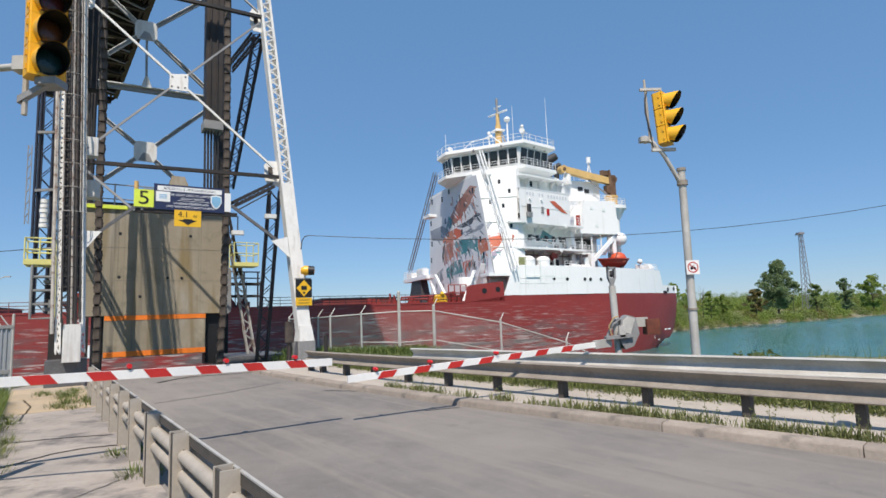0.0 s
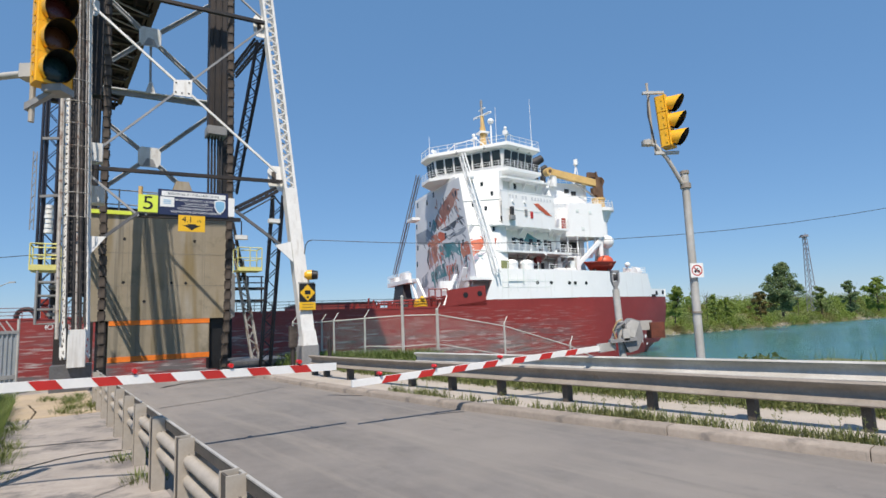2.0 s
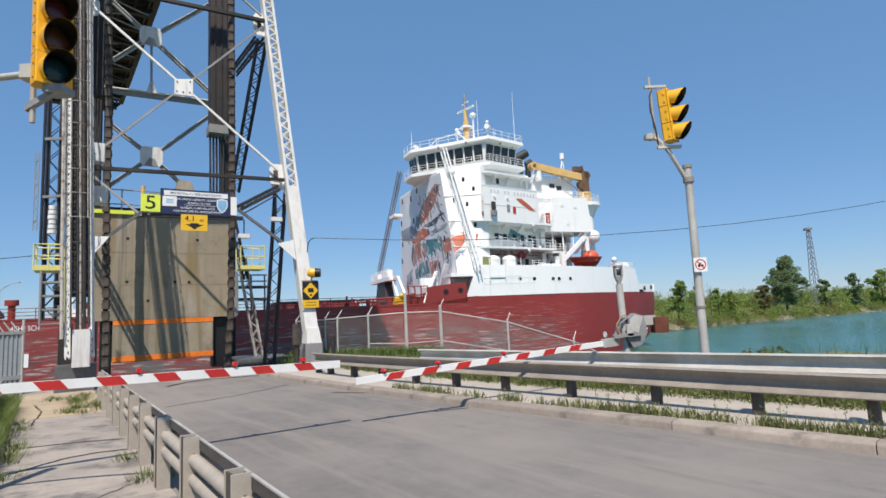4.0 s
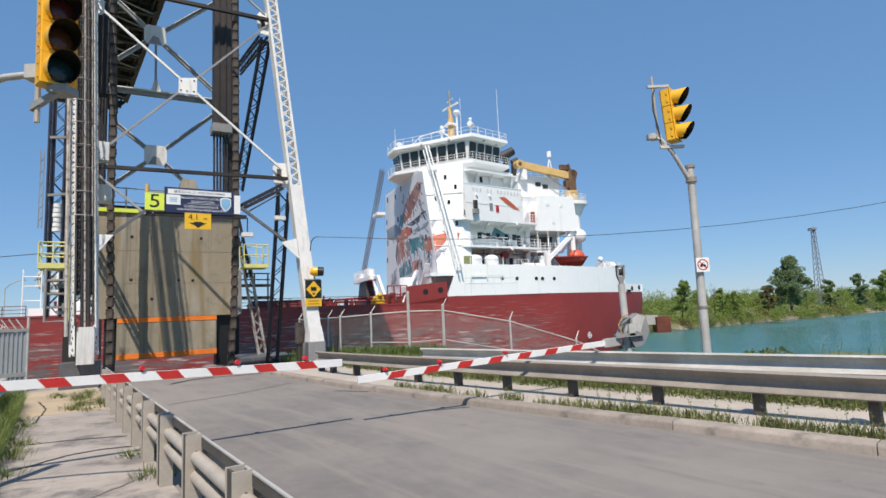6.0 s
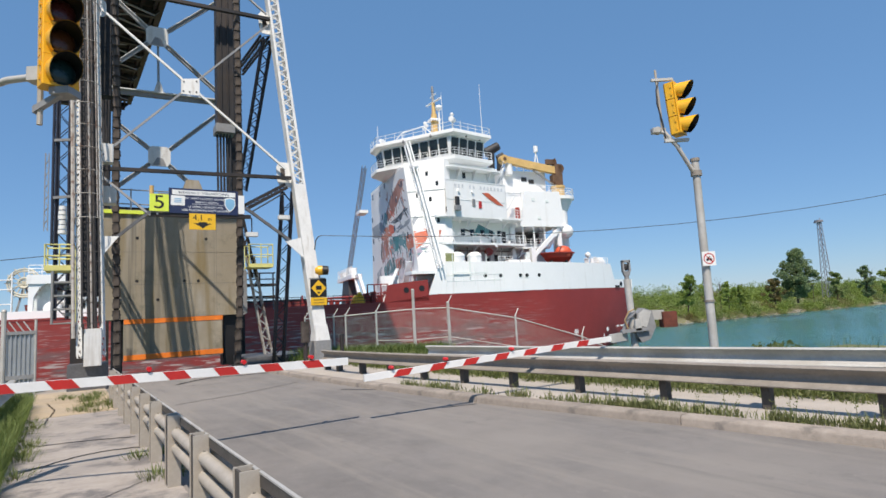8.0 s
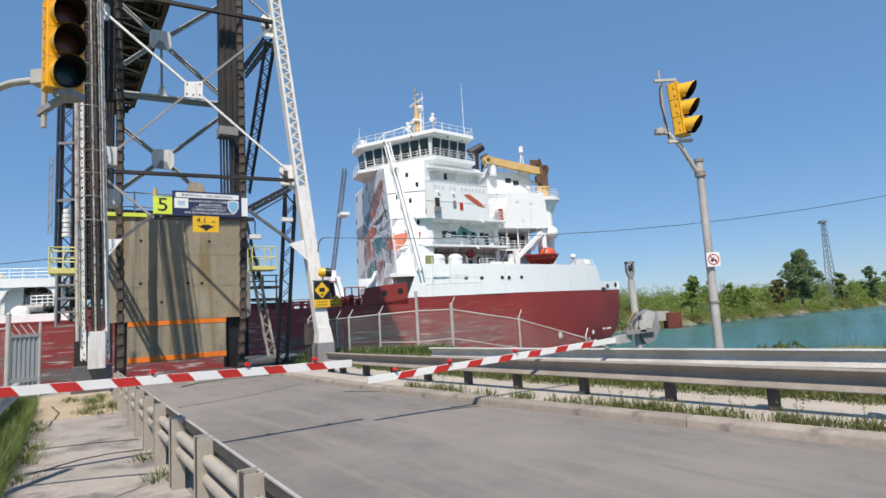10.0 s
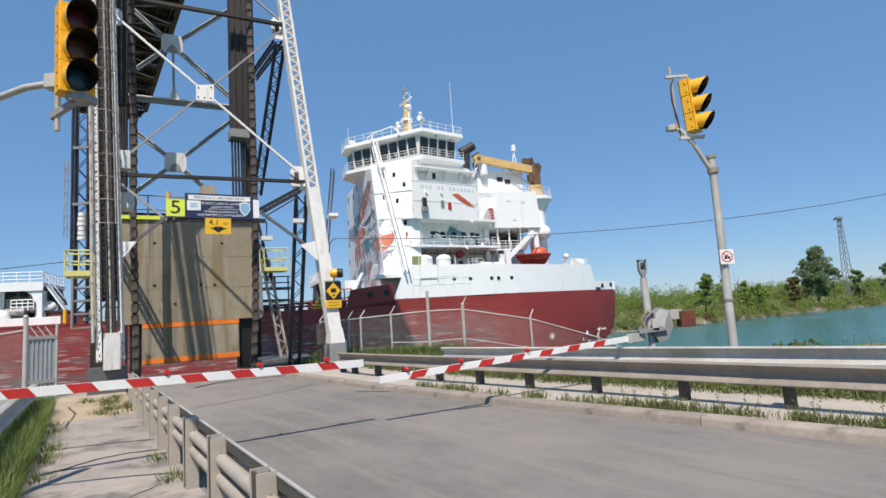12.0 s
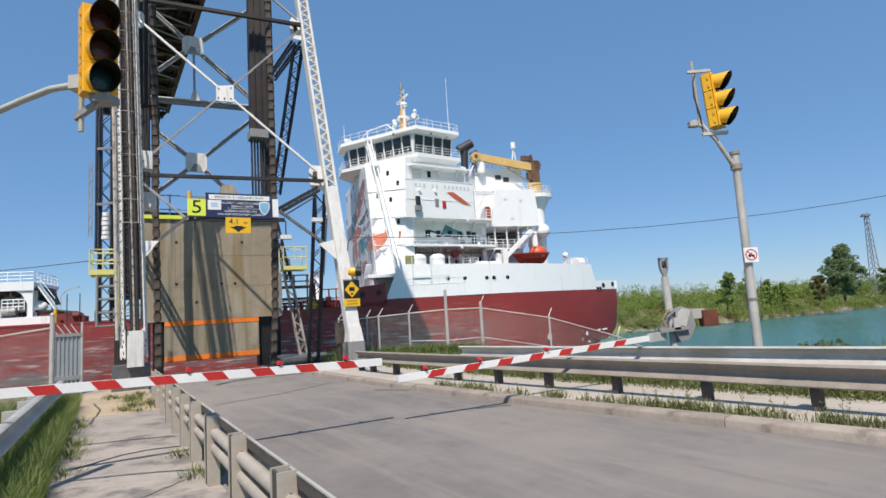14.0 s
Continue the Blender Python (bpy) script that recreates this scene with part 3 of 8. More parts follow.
def right_rails():
    front = [Vector((*p, 0)) for p in [(13.2, -2.3), (9.2, 2.4), (6.0, 5.95), (4.26, 7.86), (3.28, 9.0), (2.2, 10.2), (1.14, 11.35), (.18, 12.4), (-.75, 13.4), (-1.66, 14.45), (-2.54, 15.5), (-3.4, 16.6), (-3.9, 17.3)]]
    posts = [(front[i], (front[min(i + 1, 12)] - front[i - 1]).normalized()) for i in range(1, 13)]
    posts.append((Vector((5.15, 6.9, 0)), (front[3] - front[2]).normalized()))
    posts.append((Vector((7.6, 4.2, 0)), (front[2] - front[1]).normalized()))
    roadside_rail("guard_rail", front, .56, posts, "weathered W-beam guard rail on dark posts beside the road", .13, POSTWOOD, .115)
    back = [Vector((*p, 0)) for p in [(15.2, -.5), (11.0, 4.1), (8.0, 7.1), (5.45, 9.55), (4.2, 10.75), (2.4, 12.5), (.9, 14.0), (-.2, 15.1), (-.62, 15.55)]]
    bposts = [(p, (back[-1] - back[0]).normalized()) for p in back[1:]]
    roadside_rail("guard_rail", back, .62, bposts, "pale W-beam guard rail behind the far pavement", .13, POSTWOOD, .115, beam_mat=GALV)
    g = [Vector((*p, 0)) for p in [(1.4, -4.3), (-2.05, 1.0), (-5.5, 6.15), (-7.76, 9.5), (-9.45, 12.1)]]
    lp = [(a.lerp(b, k), (b - a).normalized()) for a, b in zip(g, g[1:]) for k in (.1, .45, .8)]
    roadside_rail("guard_rail", g, .58, lp, "grey W-beam guard rail standing in long grass", -.13, GALV, .10, 1, GALV)


POST_D = [-2.6, -.8, 1.0, 2.75] + [4.52, 6.02, 7.42, 8.75, 9.9, 11.1, 12.3, 13.5, 14.7, 15.9]
left_rail()
right_rails()

# ---- lift bridge tower ----
TOWER = Matrix.Translation((-10.4, 15.9, 0)) @ pose(0, 0, 0, 0, 0, math.degrees(math.atan2(.518, .855)))
K = .2          # the rear legs lean back by this much per metre of height


def leg(side, z, dv=0.0):
    """A point on the axis of the left (0) or right (1) rear leg at height z."""
    return Vector(((.20 - .028 * (z - 1)) if side == 0 else (6.98 - .052 * (z - 1)), K * z + dv, z))


def onleg(u, z, dv=0.0):
    return Vector((u, K * z + dv, z))


def build_tower():
    t = thing("lift_bridge_tower", TOWER, "tall steel lift bridge tower of laced white and dark members", "bridge tower")
    top = 50.0
    for s in (0, 1):
        base, head = leg(s, .95), leg(s, top)
        ax = (head - base).normalized()
        nm = "rear_leg"
        g = Geo()
        w = .36 if s else .56
        if s == 0:
            for a in (-1, 1):
                o = Vector((a * .29, 0, 0))
                g.lattice(base + o, head + o, .14, .34, .035, .17, lace=.04)
        for a in (-1, 1) if s else ():
            o = Vector((a * w / 2, 0, 0))
            g.beam(base + o, head + o, .09, .40, (0, 1, 0))
        l = part(nm, g, WHITE_STEEL, t)
        # cover plate low down, lacing above
        split = 6.6 if s else 2.6
        p, q = leg(s, split), head
        lace = Geo()
        n = int((q - p).length / .22)
        for dv in (-.2, .2):
            for i in range(n):
                a = 1 if i % 2 else -1
                k = Vector((0, dv, 0))
                lace.beam(p.lerp(q, i / n) + Vector((a * .17, 0, 0)) + k, p.lerp(q, (i + 1) / n) + Vector((-a * .17, 0, 0)) + k, .05, .015, (0, 1, 0))
        if not s:
            for du in (-.16, .16):
                o = Vector((du, 0, 0))
                part("leg_web", Geo().beam(leg(0, 2.7, .18) + o, leg(0, top, .18) + o, .20, .02, (0, 1, 0)), DARK_STEEL, l)
        if s:
            part("lacing", lace, WHITE_STEEL, l)
            cov = Geo()
            cov.beam(leg(1, 1.3, -.20), leg(1, 6.7, -.20), .40, .03, (0, 1, 0))
            cov.beam(leg(1, 1.3, .20), leg(1, 6.7, .20), .40, .03, (0, 1, 0))
            part("cover_plate", cov, WHITE_STEEL, l)
            foot = Geo().prism([(6.72, -.1), (7.24, -.1), (7.24, .50), (6.72, .50)], .92, 1.45, [(6.76, .0), (7.18, .0), (7.18, .45), (6.76, .45)])
            part("shoe", foot, WHITE_STEEL, l)
            part("pedestal", Geo().box((6.68, -.12, -.3), (7.30, .6, .92), .05), GREY_STEEL, t)
            part("anchor_post", Geo().tube((6.3, -.3, -.2), (6.3, -.3, .95), .08, 8), DARK_STEEL, t)
            part("anchor_post", Geo().tube((7.62, -.2, -.2), (7.62, -.2, 1.1), .07, 8), DARK_STEEL, t)
            part("rusty_box", Geo().box((6.18, -.42, .9), (6.42, -.2, 1.6), .02), RUST_CHAIN, t)
        else:
            part("pedestal", Geo().box((-.38, .10, -.1), (.62, 1.35, .75), .04), PORTAL_GREY, t)
            part("white_cabinet", Geo().box((.02, -.12, .70), (.46, .3, 1.75), .02), WHITE_STEEL, t, "white equipment cabinet")
    # bracing between the rear legs
    def member(name, a, b, w, h, mat):
        return part(name, Geo().beam(a, b, w, h, (0, 1, 0)), mat, t)

    F = -.22
    member("diagonal_brace", onleg(.04, 12.9, F), onleg(6.2, 7.25, F), .075, .075, WHITE_STEEL)
    member("diagonal_brace", onleg(5.95, 13.42, F), onleg(.25, 7.05, F), .065, .065, GREY_STEEL)
    member("diagonal_brace", onleg(.31, 13.5, F), onleg(6.2, 19.5, F), .075, .075, GREY_STEEL)
    member("diagonal_brace", onleg(5.95, 13.95, F), onleg(.1, 19.0, F), .06, .075, GREY_STEEL)
    member("cross_strut", onleg(.12, 6.78, -.12), onleg(6.4, 6.93, -.12), .11, .14, DARK_STEEL)
    member("cross_strut", onleg(.2, 13.66, -.12), onleg(6.1, 13.80, -.12), .12, .15, DARK_STEEL)
    member("knee_brace", onleg(.43, 4.16, F), onleg(1.72, 5.38, F), .09, .10, PORTAL_GREY)
    member("knee_brace", onleg(6.46, 4.25, F), onleg(4.66, 5.66, F), .09, .10, PORTAL_GREY)
    member("knee_brace", onleg(.2, 6.66, F), onleg(1.72, 5.26, F), .07, .07, GREY_STEEL)
    member("portal_beam", Vector((1.7, .95, 5.30)), Vector((4.85, .95, 5.34)), .12, .16, DARK_STEEL)

    def gusset(u, z, r, mat, dv=F - .06, sq=1.0):
        ring = [onleg(u + r * a, z + r * sq * b, dv) for a, b in ((-1, -.6), (-.6, -1), (.6, -1), (1, -.6), (1, .6), (.6, 1), (-.6, 1), (-1, .6))]
        part("gusset_plate", Geo().slab(ring, (0, .03, 0)), mat, t)

    plate = [onleg(u, z, F - .06) for u, z in ((2.72, 9.78), (3.32, 9.80), (3.34, 10.5), (2.74, 10.38))]
    part("gusset_plate", Geo().slab(plate, (0, .03, 0)), WHITE_STEEL, t)
    for u, z in ((2.80, 9.9), (3.0, 9.9), (3.22, 9.92), (2.82, 10.28), (3.24, 10.36)):
        part("gusset_rivet", Geo().tube(onleg(u, z, F - .085), onleg(u, z, F - .06), .028, 6), RUST_CHAIN, t)
    for u0, z0, u1, z1, m in ((5.70, 13.2, 6.02, 14.25, WHITE_STEEL), (5.94, 6.6, 6.26, 7.6, WHITE_STEEL)):
        ring = [onleg(u, z, .08) for u, z in ((u0, z0 + .25), (u0 + .1, z0), (u1 + .25, z0), (u1 + .2, z1), (u0 + .12, z1), (u0, z1 - .2))]
        part("gusset_plate", Geo().slab(ring, (0, .03, 0)), m, t)
        part("gusset_patch", Geo().slab([onleg(u, z, .06) for u, z in ((u0 + .14, z0 + .3), (u0 + .3, z0 + .3), (u0 + .3, z0 + .75), (u0 + .14, z0 + .75))], (0, .014, 0)), RUST_CHAIN, t)
    gusset(.22, 12.9, .22, WHITE_STEEL, .1, 1.6)
    for a in ([(.40, 3.86), (.42, 4.52), (.86, 4.52)], [(6.56, 3.84), (6.52, 4.60), (5.95, 4.44)]):
        part("gusset_plate", Geo().slab([onleg(u, z, F - .09) for u, z in a], (0, .03, 0)), WHITE_STEEL, t)
    # strut from portal to the right leg, and lamps hung from it
    part("lattice_strut", Geo().lattice(Vector((4.72, .95, 5.70)), onleg(6.2, 6.62, .05), .24, .22, .10, .3), DARK_STEEL, t)
    part("thin_brace", Geo().beam(onleg(4.95, 5.58, .15), onleg(6.2, 6.40, .15), .05, .05), GREY_STEEL, t)
    # front columns by the canal with bracing between them
    for u in (.25, 6.15):
        g = Geo().lattice((u, 10.8, -.3), (u, 10.8, 54), .70, .6, .11, .7)
        part("front_column", g, DARK_STEEL, t)
    part("column_plate", Geo().box((.0, 10.6, 6.5), (.55, 11.0, 54), .03), DARK_STEEL, t)
    part("column_plate", Geo().box((5.95, 10.7, -.3), (6.35, 10.9, 54), .03), DARK_STEEL, t)
    part("side_lattice", Geo().lattice((-.25, 6.5, 2.0), (-.25, 6.5, 50), .5, .4, .1, .5), DARK_STEEL, t)
    # plain dark box standing for a bundle of hoist ropes
    part("hoist_duct", Geo().box((.05, 7.4, 11.5), (.62, 7.9, 46), .04), DARK_STEEL, t)
    # upper tower and sheave deck, unseen above the picture, added to shade the hull
    for z in (22, 30, 38, 46):
        part("upper_strut", Geo().beam(leg(0, z), leg(1, z), .3, .4).beam((.25, 10.8, z), (6.15, 10.8, z), .3, .4).beam(leg(0, z), (.25, 10.8, z), .3, .4).beam(leg(1, z), (6.15, 10.8, z), .3, .4), DARK_STEEL, t)
        part("upper_diagonal", Geo().beam((.25, 10.8, z), (6.15, 10.8, z + 7.5), .3, .3).beam((6.15, 10.8, z), (.25, 10.8, z + 7.5), .3, .3), DARK_STEEL, t)
    part("sheave_deck", Geo().box((-2.5, 7.5, 52), (9.0, 14.5, 53)), DARK_STEEL, t)
    for u in (-.6, 7.0):
        part("sheave", Geo().tube((u - .3, 11, 55.2), (u + .3, 11, 55.2), 2.3, 24), DARK_STEEL, t)
    Y = 10.4
    def far(name, a, b, w=.15, mat=GREY_STEEL):
        part(name, Geo().beam((a[0], Y, a[1]), (b[0], Y, b[1]), w, .16, (0, 1, 0)), mat, t)
    far("strut", (.5, 12.86), (5.9, 12.96), .2)
    # white strip along the strut's top, coloured as its sunlit edge
    part("strut_cap", Geo().beam((.5, Y - .1, 12.99), (5.9, Y - .1, 13.09), .24, .05, (0, 0, 1)), WHITE_STEEL, t)
    for uc, zc in ((2.62, 9.84), (2.52, 15.90), (2.45, 21.9)):
        for a, u, z in ((-1, .95, -1.5), (1, 5.37, -2.45), (-1, .88, 1.42), (1, 5.3, 2.52)):
            b = 1 if z > 0 else -1
            far("diagonal", (uc + .34 * a, zc + .3 * b), (u, zc + z), .17)
            # same white strip for the sunlit upper edge of each diagonal
            part("diagonal_cap", Geo().beam((uc + .34 * a, Y - .12, zc + .3 * b + .09), (u, Y - .12, zc + z + .09), .03, .06, (0, 1, 0)), WHITE_STEEL, t)
        part("gusset_plate", Geo().slab([(uc + a * 1.35, Y - .16, zc + b * 1.35) for a, b in ((-.36, -.2), (-.26, -.36), (.26, -.36), (.36, -.2), (.36, .22), (.26, .36), (-.26, .36), (-.36, .22))], (0, .03, 0)), WHITE_STEEL, t)
        part("gusset_patch", Geo().slab([(uc + a, Y - .175, zc + b) for a, b in ((-.3, -.46), (.3, -.46), (.16, -.1), (-.1, -.05))], (0, .012, 0)), GREY_STEEL, t)
    far("hanger", (2.56, 15.5), (2.59, 13.0), .10)
    part("hanger_shoe", Geo().slab([(2.35, Y - .14, 12.98), (2.85, Y - .14, 13.0), (2.65, Y - .14, 13.6), (2.52, Y - .14, 13.6)], (0, .04, 0)), WHITE_STEEL, t)
    far("strut", (.5, 7.2), (5.9, 7.2), .22, DARK_STEEL)
    # dark box duct with hanging ropes under it
    part("rope_box", Geo().box((4.90, 8.0, 11.0), (5.68, 8.7, 46), .03), DARK_STEEL, t)
    part("rope_collar", Geo().box((4.83, 7.9, 10.65), (5.70, 8.8, 11.05), .03), GREY_STEEL, t)
    for i in range(5):
        for j in range(2):
            part("rope", Geo().tube((4.95 + .14 * i, 8.2 + .3 * j, 10.7), (4.97 + .14 * i, 8.2 + .3 * j, 6.2), .026, 6), CABLE, t)
    for i in range(7):
        part("rope", Geo().tube((.02 + .11 * i, 8.2, 12.4), (.02 + .11 * i, 8.2, 6.2), .024, 6), CABLE, t)
    for u in (5.06, 5.36):
        part("box_stiffener", Geo().box((u, 7.94, 11.05), (u + .06, 8.0, 46)), DARK_STEEL, t)
    # unseen lattice strut low on the left side frame, added to shadow the counterweight
    part("side_strut", Geo().lattice((-.30, 6.4, 6.1), (-.30, 1.9, 7.75), .4, .3, .08, .45, up=(1, 0, 0)), DARK_STEEL, t)
    # side struts on the right
    part("lattice_strut", Geo().lattice(onleg(6.06, 13.1, .3), (5.99, 8.0, 7.94), .42, .28, .085, .32), BLUE_STEEL, t)
    part("lattice_strut", Geo().lattice(onleg(5.95, 13.1, .3), (5.92, 8.0, 13.74), .40, .25, .07, .32), DARK_STEEL, t)
    part("lattice_strut", Geo().lattice(onleg(6.31, 6.46, .2), (6.48, 4.0, .0), .46, .25, .08, .42), BLUE_STEEL, t)
    part("lattice_strut", Geo().lattice((5.86, 6.0, 4.5), (6.65, 6.0, -.2), .36, .25, .07, .34), RUSTY_WHITE, t)
    part("lattice_strut", Geo().lattice((5.46, 6.0, 6.4), (6.02, 6.0, 3.6), .26, .25, .07, .34), DARK_STEEL, t)
    # stairs and walkways behind
    for z in (2.75, 3.3):
        part("walkway", Geo().box((5.7, 7.0, z), (7.3, 7.8, z + .09)), DARK_STEEL, t)
    for u in (5.9, 6.5, 7.1):
        part("walkway_post", Geo().tube((u, 7.1, 2.2), (u, 7.1, 3.9), .035, 6), BLUE_STEEL, t)
    for z in (3.6, 3.88):
        part("walkway_rail", Geo().tube((5.7, 7.1, z), (7.2, 7.1, z), .03, 6), BLUE_STEEL, t)
    part("buffer_plate", Geo().slab([(5.62, 6.4, 2.0), (5.80, 6.4, 2.1), (5.80, 6.4, 3.9), (5.62, 6.4, 4.1)], (0, .3, 0)), GREY_STEEL, t)
    part("base_slab", Geo().box((5.3, 4.2, -.2), (7.6, 7.4, .28), .05), PORTAL_GREY, t)
    return t


def cage_platform(t, lo, hi, mat, name="platform"):
    """A small railed platform."""
    (x0, y0, z0), (x1, y1, z1) = lo, hi
    fl = part(name, Geo().box((x0, y0, z0), (x1, y1, z0 + .08)).box((x0, y0 - .015, z0), (x1, y0, z0 + .16)), mat, t)
    for x, y in ((x0, y0), (x1, y0), (x1, y1), (x0, y1), ((x0 + x1) / 2, y0)):
        part("rail_post", Geo().tube((x, y, z0), (x, y, z1), .022, 6), mat, fl)
    for z in (z1, (z0 + z1) / 2 + .05):
        part("rail", Geo().pipe([(x0, y0, z), (x1, y0, z), (x1, y1, z), (x0, y1, z), (x0, y0, z)], .022, 6), mat, fl)
    return fl


tower = build_tower()
cage_platform(tower, (-1.02, 1.0, 3.52), (-.30, 1.9, 4.3), PALE_YELLOW)
cage_platform(tower, (5.62, 5.0, 3.95), (6.60, 5.9, 4.93), PALE_YELLOW)


def left_leg_gear(t):
    """Ladder with hoops, pipes, dark mast and stairs round the left leg."""
    g = Geo()
    for du in (-.22, .22):
        g.beam(leg(0, 1.8, -.55) + Vector((du + .02, 0, 0)), leg(0, 24, -.55) + Vector((du + .02, 0, 0)), .05, .05, (0, 1, 0))
    n = 74
    for i in range(n):
        z = 1.9 + .3 * i
        g.tube(leg(0, z, -.55) + Vector((-.2, 0, 0)), leg(0, z, -.55) + Vector((.24, 0, 0)), .010, 5)
    lad = part("ladder", g, DARK_STEEL, t)
    g = Geo()
    for i in range(25):
        z = 5.0 + .75 * i
        c = leg(0, z, -.55)
        pts = [c + Vector((.36 * math.cos(a), -.42 - .36 * math.sin(a) + .36, 0)) for a in [math.pi * k / 8 for k in range(9)]]
        g.pipe([c + Vector((.36, .0, 0))] + pts + [c + Vector((-.36, 0, 0))], .011, 5)
    for du, dv in ((-.36, -.12), (-.2, -.38), (.02, -.44), (.22, -.38), (.36, -.12)):
        g.tube(leg(0, 5, -.5 + dv) + Vector((du, 0, 0)), leg(0, 23, -.5 + dv) + Vector((du, 0, 0)), .014, 5)
    part("safety_cage", g, RUSTY_WHITE, lad)
    for du, r, mat in ((-.42, .05, RUSTY_WHITE), (.12, .045, DARK_STEEL), (-.04, .05, DARK_STEEL), (.02, .035, RUSTY_WHITE), (.30, .03, WHITE_STEEL)):
        part("pipe", Geo().tube(leg(0, 1.5, -.3) + Vector((du, 0, 0)), leg(0, 24, -.3) + Vector((du, 0, 0)), r, 8), mat, t)
    # narrow dark mast behind with its rails
    g = Geo().lattice((-0.97, 7.2, 2.2), (-0.97, 7.2, 13.27), .47, .37, .075, .48)
    part("dark_mast", g, BLUE_STEEL, t)
    part("dark_mast", Geo().lattice((-.52, 7.6, 2.2), (-.52, 7.6, 13.2), .34, .34, .08, .36), DARK_STEEL, t)
    for u, r in ((-1.22, .045), (-.80, .05), (-.66, .035)):
        part("riser_pipe", Geo().tube((u, 7.0, 2.2), (u, 7.0, 13.0), r, 8), BLUE_STEEL, t)
    part("conduit", Geo().tube((-1.32, 7.0, 5.01), (-1.32, 7.0, 13.29), .05, 8), BLUE_STEEL, t)
    part("conduit", Geo().tube((-0.66, 7.0, 2.2), (-0.66, 7.0, 13.29), .06, 8), GREY_STEEL, t)
    g = Geo().lattice((-1.18, 3.0, 5.0), (-1.18, 3.0, 7.6), .12, .1, .02, .2, lace=.015)
    part("hung_ladder", g, GREY_STEEL, t)
    for z in (4.6, 6.9, 9.2):
        part("clamp_bar", Geo().beam((-1.3, 6.9, z), (-.3, 6.9, z + .15), .08, .1), GREY_STEEL, t)
    # insulators and boxes on the mast
    g = Geo()
    for i in range(6):
        g.tube((-.72, 2.9, 4.9 + .16 * i), (-.72, 2.9, 5.02 + .16 * i), .13 - .01 * (i % 3), 10)
    part("insulator", g, SIGN_WHITE, t)
    for lo, hi, mat in (((-.62, 2.2, 2.2), (-.15, 2.8, 2.3), GREY_STEEL), ((-.55, 2.2, 2.55), (-.2, 2.6, 3.0), DARK_STEEL), ((-.6, 2.0, 3.05), (-.12, 2.7, 3.14), GREY_STEEL),
                        ((.32, 1.6, 5.75), (.80, 2.1, 6.3), WHITE_STEEL), ((.3, 1.2, 7.0), (.7, 1.6, 7.6), WHITE_STEEL)):
        part("equipment_box", Geo().box(lo, hi, .02), mat, t)
    # yellow and grey frame of the stair under the platform
    g = Geo().box((-.30, .98, 1.95), (-.18, 1.06, 3.55))
    part("stringer", g, PALE_YELLOW, t)
    g = Geo()
    for z in (2.35, 2.75, 3.15):
        g.box((-.82, 1.0, z), (-.25, 1.5, z + .05))
    g.pipe([(-.82, 1.0, 3.5), (-.82, 1.0, 1.95), (-.2, 1.0, 1.95)], .04, 6)
    part("stair_tread", g, GREY_STEEL, t)
    part("side_plate", Geo().box((-.36, 1.0, .3), (-.02, 1.3, 1.9)), DARK_STEEL, t)


left_leg_gear(tower)


def drag_chain(t, pts, w=.25):
    """A hanging cable chain of many short box links."""
    ch = part("cable_chain", Geo().box((pts[0][0] - .2, pts[0][1] - .2, pts[0][2]), (pts[0][0] + .2, pts[0][1] + .2, pts[0][2] + .2)), DARK_STEEL, t)
    path = []
    pts = [Vector(p) for p in pts]
    for a, b in zip(pts, pts[1:]):
        k = max(1, round((b - a).length / .42))
        path += [a.lerp(b, i / k) for i in range(k)]
    path.append(pts[-1])
    me = Geo().box((-w / 2, -.11, -.17), (w / 2, .11, .17), .05).box((-w / 2 + .04, -.08, -.24), (w / 2 - .04, .08, .24)).box((-w / 2 - .02, -.05, -.03), (w / 2 + .02, .05, .03), .01).mesh("chain_link", RUST_CHAIN)
    for i, p in enumerate(path):
        shared("chain_link", me, ch, Matrix.Translation(p + Vector((random.uniform(-.012, .012), 0, 0))) @ pose(0, 0, 0, 0, random.uniform(-3, 3), 0))


drag_chain(tower, [(0.60, 4.9, 24.88), (0.70, 4.9, 14.4), (0.80, 4.9, 9.9), (0.79, 4.9, 6.63), (0.84, 4.9, 3.46), (0.89, 4.9, 0.55)])
drag_chain(tower, [(5.18, 4.9, 24.77), (5.23, 4.9, 15.6), (5.26, 4.9, 11.9), (5.26, 4.9, 8.2), (5.24, 4.9, 4.6), (5.19, 4.9, 2.1), (5.08, 4.9, 0.25)])


